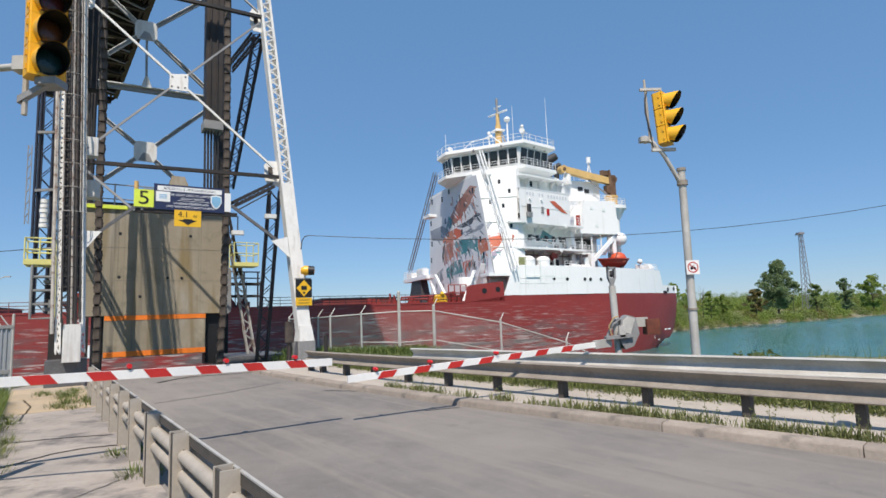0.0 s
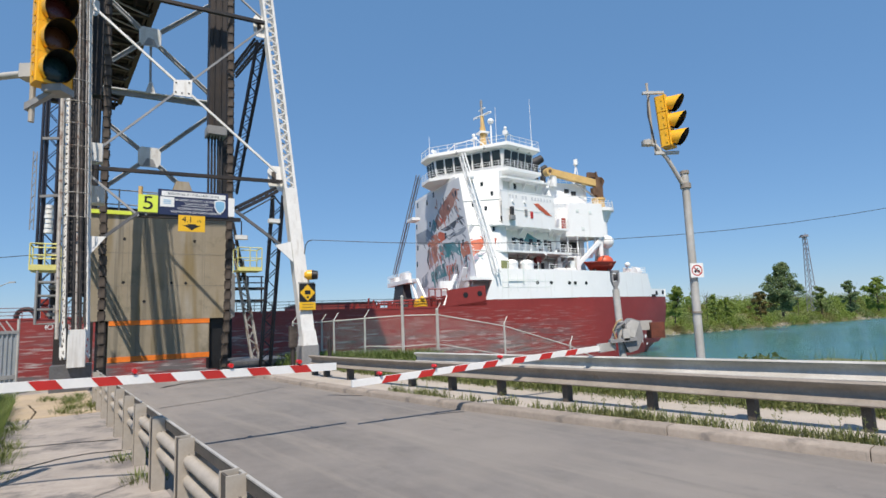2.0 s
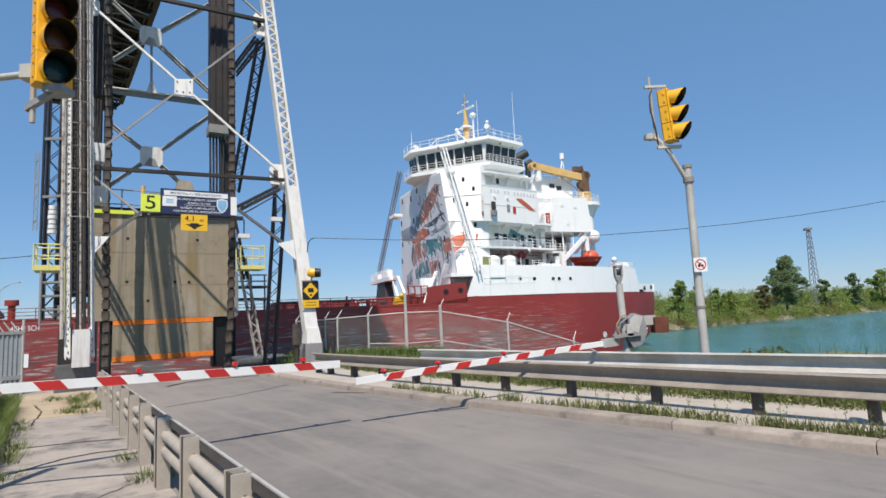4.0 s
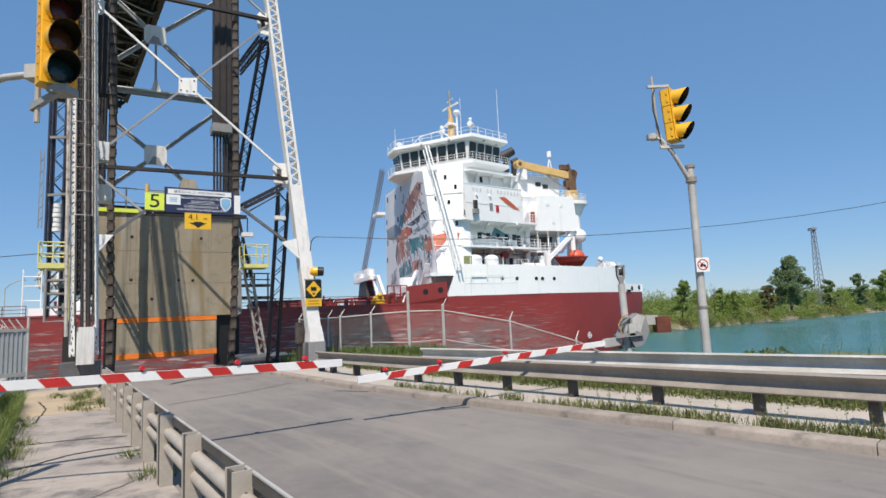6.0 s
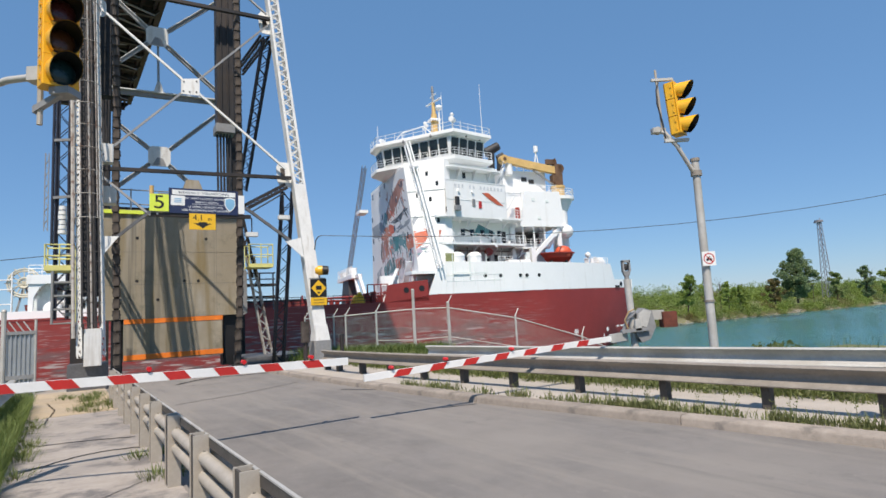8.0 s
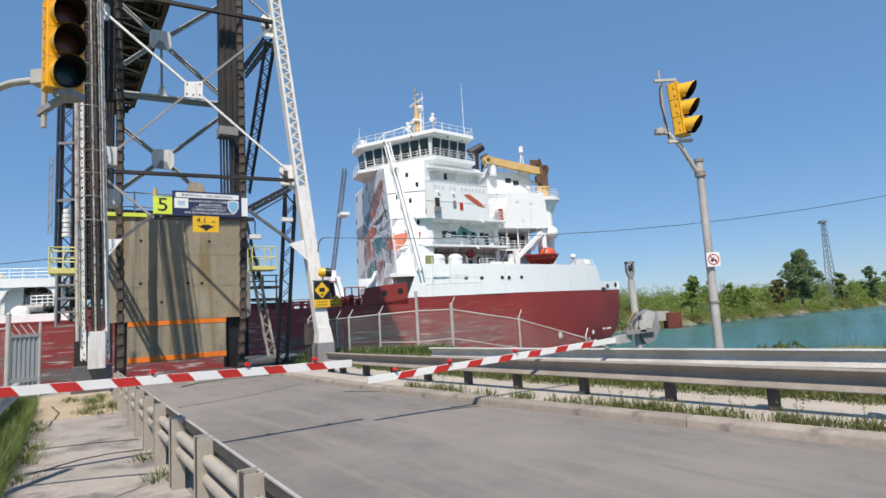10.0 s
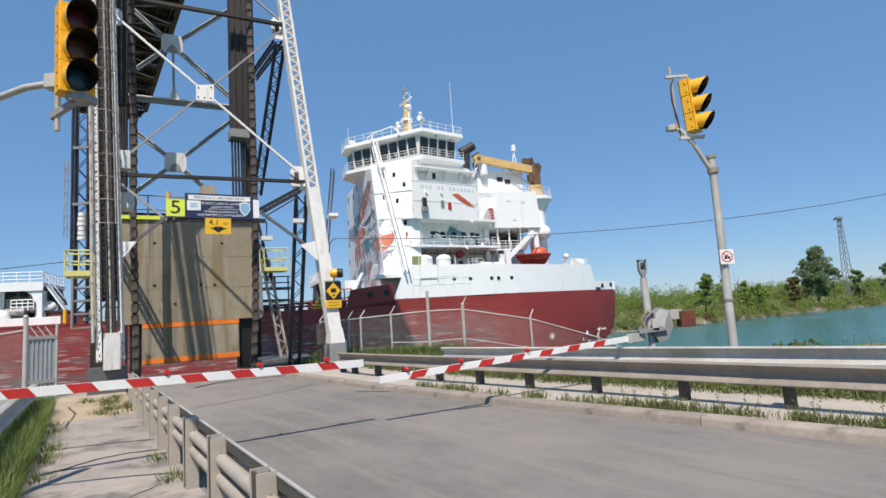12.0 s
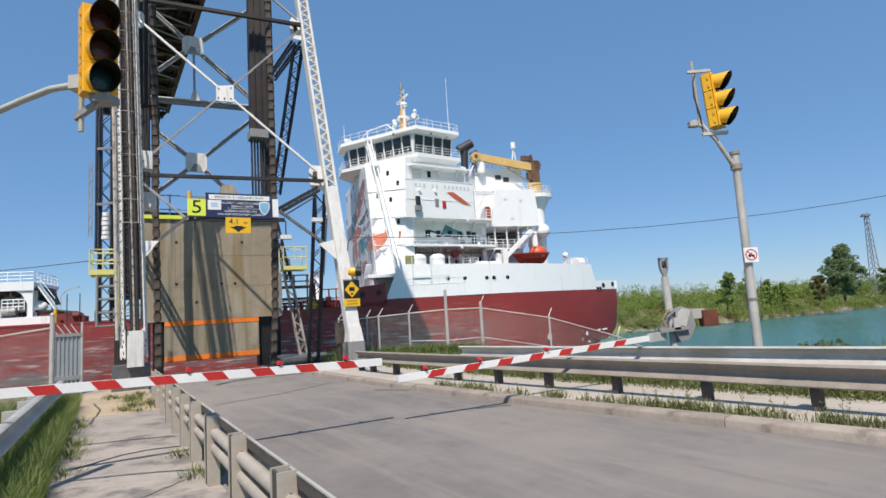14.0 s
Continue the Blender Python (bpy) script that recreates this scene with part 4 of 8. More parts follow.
def build_span():
    """The raised lift span overhead: plate girders, floor beams and stringers seen from below."""
    sp = thing("lift_span", TOWER @ Matrix.Translation((4.95, 39, 0)) @ pose(0, 0, 0, 0, 0, 4.2) @ Matrix.Translation((-4.95, -39, 0)), "raised dark steel lift span seen from below", "bridge span")
    z, v0, v1 = 33.6, 12.5, 69.5
    u0, u1 = -3.2, 4.9
    for u in (u0, u1):
        part("truss_chord", Geo().beam((u, v0, z + .5), (u, v1, z + .5), .55, 1.0), DARK_STEEL, sp)
        part("top_chord", Geo().beam((u, v0 + 6, z + 11), (u, v1 - 6, z + 11), .5, .7), DARK_STEEL, sp)
        g = Geo()
        n = 10
        for i in range(n + 1):
            v = v0 + (v1 - v0) * i / n
            if 0 < i < n:
                g.beam((u, v, z + .5), (u, v, z + 11), .3, .3)
            if i < n:
                w = v0 + (v1 - v0) * (i + 1) / n
                a, b = (z + .5, z + 11) if i % 2 == 0 else (z + 11, z + .5)
                g.beam((u, v, a), (u, w, b), .35, .35)
        part("truss_web", g, DARK_STEEL, sp)
    for i in range(9):
        v = v0 + 6 + (v1 - v0 - 12) * i / 8
        part("top_strut", Geo().beam((u0, v, z + 11), (u1, v, z + 11), .4, .5), DARK_STEEL, sp)
    n = 16
    for i in range(n + 1):
        v = v0 + (v1 - v0) * i / n
        g = Geo().slab([(u0 - .2, v, z + .2), (u0 + .4, v, z - .75), (u1 - .7, v, z - .75), (u1 + .15, v, z + .2)], (0, .22, 0)).box((u0, v - .12, z - .8), (u1 - .5, v + .34, z - .7))
        part("floor_beam", g, DARK_STEEL, sp)
    for i in range(7):
        u = u0 + .6 + (u1 - u0 - 1.2) * i / 6
        part("stringer", Geo().beam((u, v0, z + .1), (u, v1, z + .1), .2, .5), DARK_STEEL, sp)
    for i in range(n):
        v, w = v0 + (v1 - v0) * i / n, v0 + (v1 - v0) * (i + 1) / n
        part("lateral_brace", Geo().beam((u0 + .3, v, z - .62), (u1 - .5, w, z - .62), .16, .12).beam((u1 - .5, v, z - .5), (u0 + .3, w, z - .5), .16, .12), GREY_STEEL if i % 3 else DARK_STEEL, sp)
    part("deck", Geo().box((u0 - .2, v0, z + .4), (u1 + .2, v1, z + .6)), DARK_STEEL, sp)
    part("end_girder", Geo().box((u0 - .6, v1 - .3, z - 1.2), (u1 - .9, v1 + .5, z + .9), .1), DARK_STEEL, sp)
    for u in (u0, u1):
        part("hanger_rope", Geo().tube((u, v0 + 1, z + 1), (u, v0 + 1, z + 12), .12, 6), DARK_STEEL, sp)


build_span()


def build_counterweight():
    F = 6.7          # its face towards the road
    q = lambda u, z: (.656 + (u - .656) * 1.024, 1.68 + (z - 1.68) * 1.024)
    c = thing("counterweight", TOWER, "stained concrete bridge counterweight with orange warning stripes", "counterweight")

    def block(name, a, b, y0, y1, mat, ch=0.0, label=""):
        (u0, z0), (u1, z1) = q(*a), q(*b)
        return part(name, Geo().box((u0, y0, z0), (u1, y1, z1), ch), mat, c, label)

    block("block", (.26, 2.05), (5.58, 6.40), F, F + 2.6, CONCRETE, .06)
    block("lower_block", (1.10, .42), (4.74, 2.05), F + .02, F + 2.5, CONCRETE, .04)
    block("stripe", (1.11, 1.86), (4.73, 2.04), F + .005, F + .02, ORANGE)
    block("stripe", (1.11, .46), (4.73, .66), F + .005, F + .02, ORANGE)
    joint = material("form_joint", (.22, .2, .165), .9)
    for z in (3.4, 4.7):
        block("form_joint", (.28, z), (5.56, z + .015), F - .006, F + .002, joint)
    for u in (1.7, 3.1, 4.5):
        block("form_joint", (u, 2.07), (u + .012, 6.38), F - .006, F + .002, joint)
    hole = Geo().tube((0, -.012, 0), (0, .02, 0), .062, 8).mesh("tie_hole", BLACK)
    for u, z in ((1.55, 5.26), (4.1, 5.27), (1.55, 3.54), (3.26, 3.52), (3.79, 3.51), (2.29, 2.78)):
        u, z = q(u, z)
        shared("tie_hole", hole, c, Matrix.Translation((u, F, z)))
    block("edge_strip", (.26, 6.22), (2.0, 6.36), F - .1, F + .1, LIME, 0, "lime painted edge strip")
    part("rope_socket", Geo().prism([(3.0, 7.2), (4.6, 7.2), (4.6, 8.6), (3.0, 8.6)], 6.5, 8.1, [(3.5, 7.4), (4.0, 7.4), (4.0, 8.2), (3.5, 8.2)]), CONCRETE, c)
    for u in (.6, 1.4, 2.2, 3.0):
        part("handrail_post", Geo().tube((u, 9.0, 6.28), (u, 9.0, 7.9), .03, 6), GREY_STEEL, c)
    for z in (7.2, 7.85):
        part("handrail", Geo().tube((.5, 9.0, z), (3.1, 9.0, z), .026, 6), GREY_STEEL, c)
    part("orange_post", Geo().tube((2.2, 8.6, 6.28), (2.2, 8.6, 8.0), .09, 8), CRANE_YELLOW, c)
    for a, b in (((.68, -.05), (1.08, 2.05)), ((4.76, -.05), (5.5, 2.05))):
        block("side_buffer", a, b, F + .25, F + 1.0, BLACK, .05)


build_counterweight()


def build_signs():
    n = thing("name_sign", TOWER @ pose(0, .86, 0), "navy bridge name sign with white panels, hung under the portal", "sign")
    part("board", Geo().box((2.26, -.02, 5.36), (4.42, .02, 6.20), .004), NAVY, n)
    part("header_panel", Geo().box((2.36, -.032, 5.98), (4.33, -.02, 6.14)), SIGN_WHITE, n)
    text_part("lettering", "BRIDGE No. 5 - WELLAND CANAL", .105, facing(3.34, -.034, 6.06), NAVY, n, 1.0)
    for k, s in enumerate(("THE GREAT LAKES ST. LAWRENCE", "SEAWAY SYSTEM")):
        text_part("lettering", s, .10, facing(3.42, -.022, 5.87 - .12 * k), SIGN_WHITE, n, .95)
    part("rule", Geo().box((2.95, -.026, 5.68), (3.95, -.02, 5.69)), SIGN_WHITE, n)
    for k, s in enumerate(("LE RÉSEAU GRANDS LACS", "VOIE MARITIME DU SAINT-LAURENT")):
        text_part("lettering", s, .10, facing(3.38, -.022, 5.59 - .115 * k), SIGN_WHITE, n, .92)
    part("badge_panel", Geo().box((2.32, -.032, 5.62), (2.74, -.02, 5.95)), SIGN_WHITE, n)
    b = Geo()
    for r in range(3):
        b.box((2.42, -.038, 5.72 + .055 * r), (2.64, -.032, 5.745 + .055 * r))
    part("badge_mark", b, SIGN_BLUE, n)
    part("shield", Geo().slab([(3.98 + a, -.036, 5.6 + z) for a, z in ((0, .32), (.17, .36), (.34, .32), (.35, .1), (.28, -.04), (.17, -.14), (.06, -.04), (-.01, .1))], (0, .012, 0)), SIGN_WHITE, n)
    part("shield_field", Geo().slab([(4.01 + a * .83, -.042, 5.6 + z * .83 + .02) for a, z in ((0, .32), (.17, .36), (.34, .32), (.35, .1), (.28, -.04), (.17, -.14), (.06, -.04), (-.01, .1))], (0, .006, 0)), SIGN_BLUE, n)
    part("white_panel", Geo().box((4.43, -.02, 5.42), (4.63, .02, 6.06), .004), SIGN_WHITE, n)
    for lo, hi in (((1.95, .02, 5.9), (2.3, .05, 6.02)), ((2.5, .02, 5.3), (2.56, .1, 6.2)), ((4.1, .02, 5.3), (4.16, .1, 6.2))):
        part("bracket", Geo().box(lo, hi), GREY_STEEL, n)
    f = thing("number_sign", TOWER @ pose(0, .82, 0), "square lime sign with a black figure five", "sign")
    part("board", Geo().box((1.70, -.02, 5.40), (2.26, .02, 5.96), .004), LIME, f)
    text_part("figure", "5", .62, facing(1.98, -.022, 5.68), BLACK, f, 1.15)
    part("bracket", Geo().box((1.9, .02, 5.3), (1.96, .1, 5.9)), GREY_STEEL, f)
    h = thing("clearance_sign", TOWER @ pose(0, .84, 0), "yellow clearance sign with a black arrow", "sign")
    part("board", Geo().box((2.87, -.02, 4.83), (3.69, .02, 5.37), .01), SIGN_YELLOW, h)
    text_part("lettering", "4.1", .27, facing(3.14, -.022, 5.22), BLACK, h)
    text_part("lettering", "m", .16, facing(3.50, -.022, 5.19), BLACK, h)
    part("arrow", Geo().slab([(3.28 + a, -.026, 5.0 + z) for a, z in ((-.28, .04), (-.14, .04), (-.12, .08), (.12, .08), (.14, .04), (.28, .04), (.10, -.05), (0, -.13), (-.10, -.05))], (0, .006, 0)), BLACK, h)
    part("bracket", Geo().box((3.0, .02, 5.0), (3.05, .1, 5.4)).box((3.5, .02, 5.0), (3.55, .1, 5.4)), GREY_STEEL, h)
    # warning sign and beacon on the right leg
    w = thing("warning_sign", TOWER @ pose(6.94, .12, 0), "black and yellow warning sign below an amber beacon", "sign")
    part("board", Geo().box((-.28, -.02, 2.42), (.30, .02, 3.06), .01), BLACK, w)
    part("diamond", Geo().slab([(.01 + a, -.026, 2.74 + z) for a, z in ((0, -.29), (.27, 0), (0, .29), (-.27, 0))], (0, .006, 0)), SIGN_YELLOW, w)
    part("symbol", Geo().box((-.09, -.032, 2.68), (.11, -.026, 2.82)).box((-.03, -.032, 2.55), (.05, -.026, 2.61)), BLACK, w)
    part("tab_board", Geo().box((-.28, -.02, 2.14), (.30, .02, 2.41), .01), SIGN_YELLOW, w)
    part("tab_lettering", Geo().box((-.18, -.026, 2.31), (.2, -.02, 2.35)).box((-.18, -.026, 2.21), (.2, -.02, 2.25)), material("sign_bar", (.45, .27, .03), .5), w)
    bracket = Geo().box((-.25, .02, 2.9), (.2, .12, 3.0)).box((-.25, .02, 2.2), (.2, .12, 2.3))
    part("bracket", bracket, GREY_STEEL, w)
    beacon = part("beacon", Geo().tube((.02, .0, 3.36), (.16, -.06, 3.36), .17, 14).tube((-.08, .04, 3.36), (.02, .0, 3.36), .10, 12, .16), SIGNAL_YELLOW, w, "yellow beacon housing with a black hood")
    part("beacon_hood", Geo().tube((.16, -.06, 3.36), (.34, -.14, 3.35), .165, 14, .15), BLACK, beacon)
    part("beacon_lens", Geo().ball((.30, -.12, 3.35), .12, 14, 8, (.5, .5, 1)), AMBER, beacon, "amber beacon lens")
    part("beacon_post", Geo().tube((.06, .02, 3.02), (.06, .02, 3.25), .03, 8).box((-.3, -.02, 3.05), (.26, .04, 3.10)), GREY_STEEL, beacon)


build_signs()


# ---- traffic signals ----
def signal_head(parent, m, tip=0.0):
    """Three-section signal: yellow housings, visors with dark throats, lenses. Faces -y in its own space."""
    head = new("signal_head")
    head.parent = parent
    head.matrix_basis = m
    for i, lens in enumerate((LENS_RED, LENS_AMBER, LENS_GREEN)):
        z = .72 - .36 * i
        g = Geo().box((-.175, -.02, z - .172), (.175, .19, z + .172), .035)
        g.box((-.185, -.035, z - .178), (.185, -.005, z + .178), .02)
        sec = part("housing", g, SIGNAL_YELLOW, head)
        for k in (.08, -.08):
            part("hinge", Geo().box((-.19, .03, z + k - .03), (-.172, .06, z + k + .03)), SIGNAL_YELLOW, sec)
        vis, inner = Geo(), Geo()
        n = 20
        for geo, r, rr in ((vis, .158, .158), (inner, .150, .150)):
            v, f = [], []
            for k in range(n + 1):
                a = math.radians(-55 + 290 * k / n)
                front = -.06 - .27 * (.5 + .5 * math.sin(a)) ** .8 - .02
                for y, q in ((-.03, r), (front, rr)):
                    v.append((q * math.cos(a), y - .0, z + q * math.sin(a) - (.035 if y == front else 0)))
            f = [(2 * k, 2 * k + 1, 2 * k + 3, 2 * k + 2) for k in range(n)]
            geo.add(v, f)
        part("visor", vis, SIGNAL_YELLOW, sec)
        part("visor_lining", inner, BLACK, sec)
        part("door", Geo().tube((0, -.034, z), (0, -.04, z), .155, 20), BLACK, sec)
        lg = Geo().ball((0, -.038, z), .145, 16, 6, (1, .25, 1))
        part("lens", lg, lens, sec)
    return head


def right_signal():
    s = thing("traffic_signal", pose(5.11, 11.0, 0), "grey pole with bent arm carrying a yellow three-lamp signal", "traffic signal", "traffic signals")
    part("pole", Geo().tube((0, 0, -.2), (.02, 0, 4.42), .085, 14, .072), GALV, s)
    part("pole_cap", Geo().tube((.02, 0, 4.40), (.02, 0, 4.46), .09, 14), GALV_DARK, s)
    part("clamp", Geo().tube((.02, 0, 4.1), (.02, 0, 4.2), .105, 14), GALV_DARK, s)
    part("arm", Geo().pipe([(0, -.02, 4.15), (-.06, -.03, 4.2), (-.33, -.06, 4.72), (-.56, -.08, 5.0), (-.72, -.08, 5.04)], .042, 10), GALV, s)
    part("arm_clamp", Geo().ball((-.70, -.08, 5.05), .085, 10, 6).box((-.82, -.16, 5.0), (-.66, 0, 5.1), .02), GALV, s)
    part("bracket", Geo().box((-.58, -.12, 4.80), (-.10, -.05, 4.86)), GALV, s)
    part("bracket_tube", Geo().tube((-.56, -.08, 4.84), (-.56, -.08, 5.1), .03, 8), GALV, s)
    part("upper_bracket", Geo().box((-.74, -.12, 6.08), (-.30, -.06, 6.13)), GALV, s)
    part("mast_tube", Geo().pipe([(-.63, -.08, 6.32), (-.60, -.08, 5.05)], .026, 8), POST_STEEL, s)
    part("cable", Geo().pipe([(-.60, -.1, 6.05), (-.66, -.12, 5.9), (-.67, -.12, 5.6), (-.60, -.12, 5.2), (-.56, -.1, 4.85)], .016, 6), CABLE, s)
    signal_head(s, pose(-.23, -.12, 5.12, -3, 0, 50))
    sg = part("prohibition_sign", Geo().box((-.10, -.125, 2.28), (.16, -.115, 2.56), .01), SIGN_WHITE, s, "small white prohibition sign with a red ring")
    ring = Geo()
    n = 24
    c = Vector((.03, -.128, 2.42))
    for k in range(n):
        a, b = 2 * math.pi * k / n, 2 * math.pi * (k + 1) / n
        ring.add([c + Vector((r * math.cos(q), 0, r * math.sin(q))) for q in (a, b) for r in (.088, .108)], [(0, 1, 3, 2)])
    ring.beam(c + Vector((-.07, 0, .07)), c + Vector((.07, 0, -.07)), .018, .004, (0, 1, 0))
    part("ring", ring, RED_PAINT, sg)
    part("symbol", Geo().ball((.0, -.128, 2.40), .028, 8, 5, (1, .1, 1)).ball((.062, -.128, 2.40), .028, 8, 5, (1, .1, 1)).beam((0, -.128, 2.41), (.05, -.128, 2.46), .016, .004, (0, 1, 0)), BLACK, sg)
    part("band", Geo().tube((.012, 0, 1.58), (.012, 0, 1.62), .099, 14), GALV_DARK, s)


def left_signal():
    s = thing("traffic_signal", pose(-5.05, 4.45, .504) @ Matrix.Scale(.7, 4), "curved mast arm carrying a yellow three-lamp signal over the pavement", "traffic signal", "traffic signals")
    part("pole", Geo().tube((0, 0, -1.0), (0, 0, 5.2), .12, 14, .10), GALV, s)
    pts = [(0, 0, 3.7), (.4, -.03, 3.95), (.9, -.07, 4.2), (1.4, -.12, 4.40), (1.9, -.18, 4.53), (2.3, -.25, 4.60), (2.66, -.28, 4.61)]
    part("arm", Geo().pipe(pts, .040, 10), GALV, s)
    part("arm_clamp", Geo().box((2.58, -.36, 4.54), (2.76, -.2, 4.70), .02), GALV, s)
    part("drop_tube", Geo().tube((2.72, -.3, 4.03), (2.72, -.3, 4.6), .03, 8), POST_STEEL, s)
    part("bracket", Geo().slab([(2.66, -.34, 4.16), (3.02, -.36, 4.36), (3.02, -.36, 4.42), (2.66, -.34, 4.24)], (0, .07, 0)), GREY_STEEL, s)
    part("foot_plate", Geo().box((2.9, -.42, 4.34), (3.12, -.2, 4.42)), GREY_STEEL, s)
    signal_head(s, pose(2.98, -.36, 4.60, -2, 0, 50))


right_signal()
left_signal()


# ---- barriers ----
def stripe_arm(name, parent, p, q, h, d, first, band, lamps, last=99.0):
    """A tapering white arm with slanting red bands; local x runs from p to q."""
    p, q = Vector(p), Vector(q)
    L = (q - p).length
    ax = (q - p).normalized()
    side = Vector((ax.y, -ax.x, 0)).normalized()
    arm = part(name, Geo().beam(p, q, d, h), BARRIER_WHITE, parent)
    up = Vector((0, 0, 1))
    x = first
    while x < min(L, last):
        a, b = x, min(x + band * .42, L)
        sl = h * .8
        for sgn in (1, -1):
            o = side * (sgn * (d / 2 + .003))
            ring = [p + ax * max(0, a) - up * h / 2 + o, p + ax * b - up * h / 2 + o, p + ax * min(L, b + sl) + up * h / 2 + o, p + ax * min(L, a + sl) + up * h / 2 + o]
            part("red_band", Geo().slab(ring, side * (.002 * sgn)), RED_PAINT, arm)
        x += band
    for s in lamps:
        c = p + ax * s + Vector((0, 0, h / 2))
        lamp = part("lamp", Geo().tube(c + Vector((0, 0, .05)) - side * .05, c + Vector((0, 0, .05)) + side * .05, .031, 12).ball(c + Vector((0, 0, .05)) + side * .05, .028, 10, 6), RED_LAMP, arm)
        part("lamp_foot", Geo().tube(c, c + Vector((0, 0, .03)), .02, 8), BLACK, lamp)
    return arm


def right_barrier():
    o = Vector((3.90, 12.0, 0))
    b = thing("barrier_gate", pose(*o), "grey road barrier machine with a lowered red and white arm", "barrier", "barriers")
    part("post", Geo().tube((.05, 0, -.3), (-.03, 0, 2.15), .075, 14), GALV, b)
    part("bell", Geo().tube((-.03, 0, 2.12), (-.03, 0, 2.24), .05, 10).prism([(-.08, -.05), (.02, -.05), (.02, .05), (-.08, .05)], 2.22, 2.32, [(-.11, -.06), (.05, -.06), (.05, .06), (-.11, .06)]).box((-.115, -.06, 2.32), (-.08, .06, 2.54)).box((.02, -.06, 2.32), (.055, .06, 2.54)).box((-.115, -.06, 2.51), (.055, .06, 2.56)), GREY_STEEL, b)
    part("bell_hood", Geo().ball((-.03, 0, 2.41), .05, 8, 5, (1, 1, 1.6)), SHIP_DARK, b)
    part("cable", Geo().pipe([(-.16, -.2, 1.1), (-.22, -.2, 1.28), (-.12, -.2, 1.46), (.0, -.16, 1.5)], .016, 6), material("cable_tan", (.40, .27, .13), .6), b)
    part("junction_box", Geo().box((-.02, -.24, 1.06), (.12, -.16, 1.30), .01), GALV, b)
    part("machine", Geo().slab([(.12, -.16, .80), (.30, -.16, .86), (.44, -.16, 1.12), (.38, -.16, 1.46), (.20, -.16, 1.52), (.06, -.16, 1.42), (.02, -.16, .98)], (0, .28, 0)), GREY_STEEL, b)
    part("machine_cover", Geo().slab([(.08, -.18, 1.16), (.24, -.18, 1.12), (.36, -.18, 1.44), (.20, -.18, 1.49), (.09, -.18, 1.40)], (0, .02, 0)), GALV, b)
    part("bracket", Geo().beam((-.30, -.16, 1.05), (.28, -.16, 1.09), .16, .07).beam((-.26, -.14, 1.05), (-.05, -.1, 1.45), .05, .05).beam((-.18, -.14, 1.3), (.05, -.1, 1.45), .05, .05), GREY_STEEL, b)
    part("counterweight_bar", Geo().beam((.3, -.05, 1.36), (.66, -.05, 1.36), .09, .2), GALV, b)
    part("counterweight", Geo().box((.60, -.17, 1.09), (.90, .10, 1.42), .015), material("rusty_block", (.17, .05, .03), .8, .1, .3, 4, stains=((.09, .035, .025), .55, 5)), b, "rusty steel counterweight block")
    inv = b.matrix_world.inverted()
    tip = Vector((-1.40, 9.0, .70))
    hinge = Vector((3.62, 11.85, .945))
    arm = stripe_arm("arm", b, inv @ tip, inv @ hinge, .108, .05, .50, .66, (.48, 1.5, 2.9), 4.9)
    part("arm_socket", Geo().beam(inv @ hinge.lerp(tip, -.02), inv @ hinge.lerp(tip, .06), .08, .17), GALV, b)


def left_barrier():
    o = Vector((-7.6, 5.0, 0))
    b = thing("barrier_gate", pose(*o), "road barrier with a lowered red and white arm", "barrier", "barriers")
    inv = b.matrix_world.inverted()
    tip = Vector((-1.64, 8.95, .986))
    root = Vector((-7.4, 5.0, 1.13))
    part("post", Geo().tube((0, 0, -.3), (0, 0, 1.9), .10, 14), GALV, b)
    part("machine", Geo().box((-.2, -.3, .7), (.25, .2, 1.45), .05), GALV, b)
    stripe_arm("arm", b, inv @ tip, inv @ root, .112, .05, .40, .63, (.6, 1.6, 2.8))


right_barrier()
left_barrier()


# ---- the ship ----
SHIP_WAY = Vector((-1.386, -.515, 0))      # metres a second
SHIP_ROT = 21.4
SHIP_AT_7 = Vector((.304, 66.576, 0))


def ship_pose(t):
    return Matrix.Translation(SHIP_AT_7 + SHIP_WAY * (t - 7)) @ pose(0, 0, 0, 0, 0, SHIP_ROT)


ship = thing("cargo_ship", ship_pose(7), "long red and white freighter with a mural on its bridge", "ship")
BEAM = 23.8


def hull_section(a):
    """Half plan at station a: inset from the side at deck, at the water and at the bilge."""
    if a > 11:
        d = .0468 * (a - 11) ** 1.6
        k = max(0, a - 15) / 19
        return (d, d + 1.0 * k ** 2, min(11.5, d + 4.2 * k ** 2))
    if a < -165:
        k = min(1, (-165 - a) / 32)
        return (11.2 * k ** 2.2, 11.6 * k ** 1.6, 11.7 * k ** 1.4)
    return (0, 0, .2)


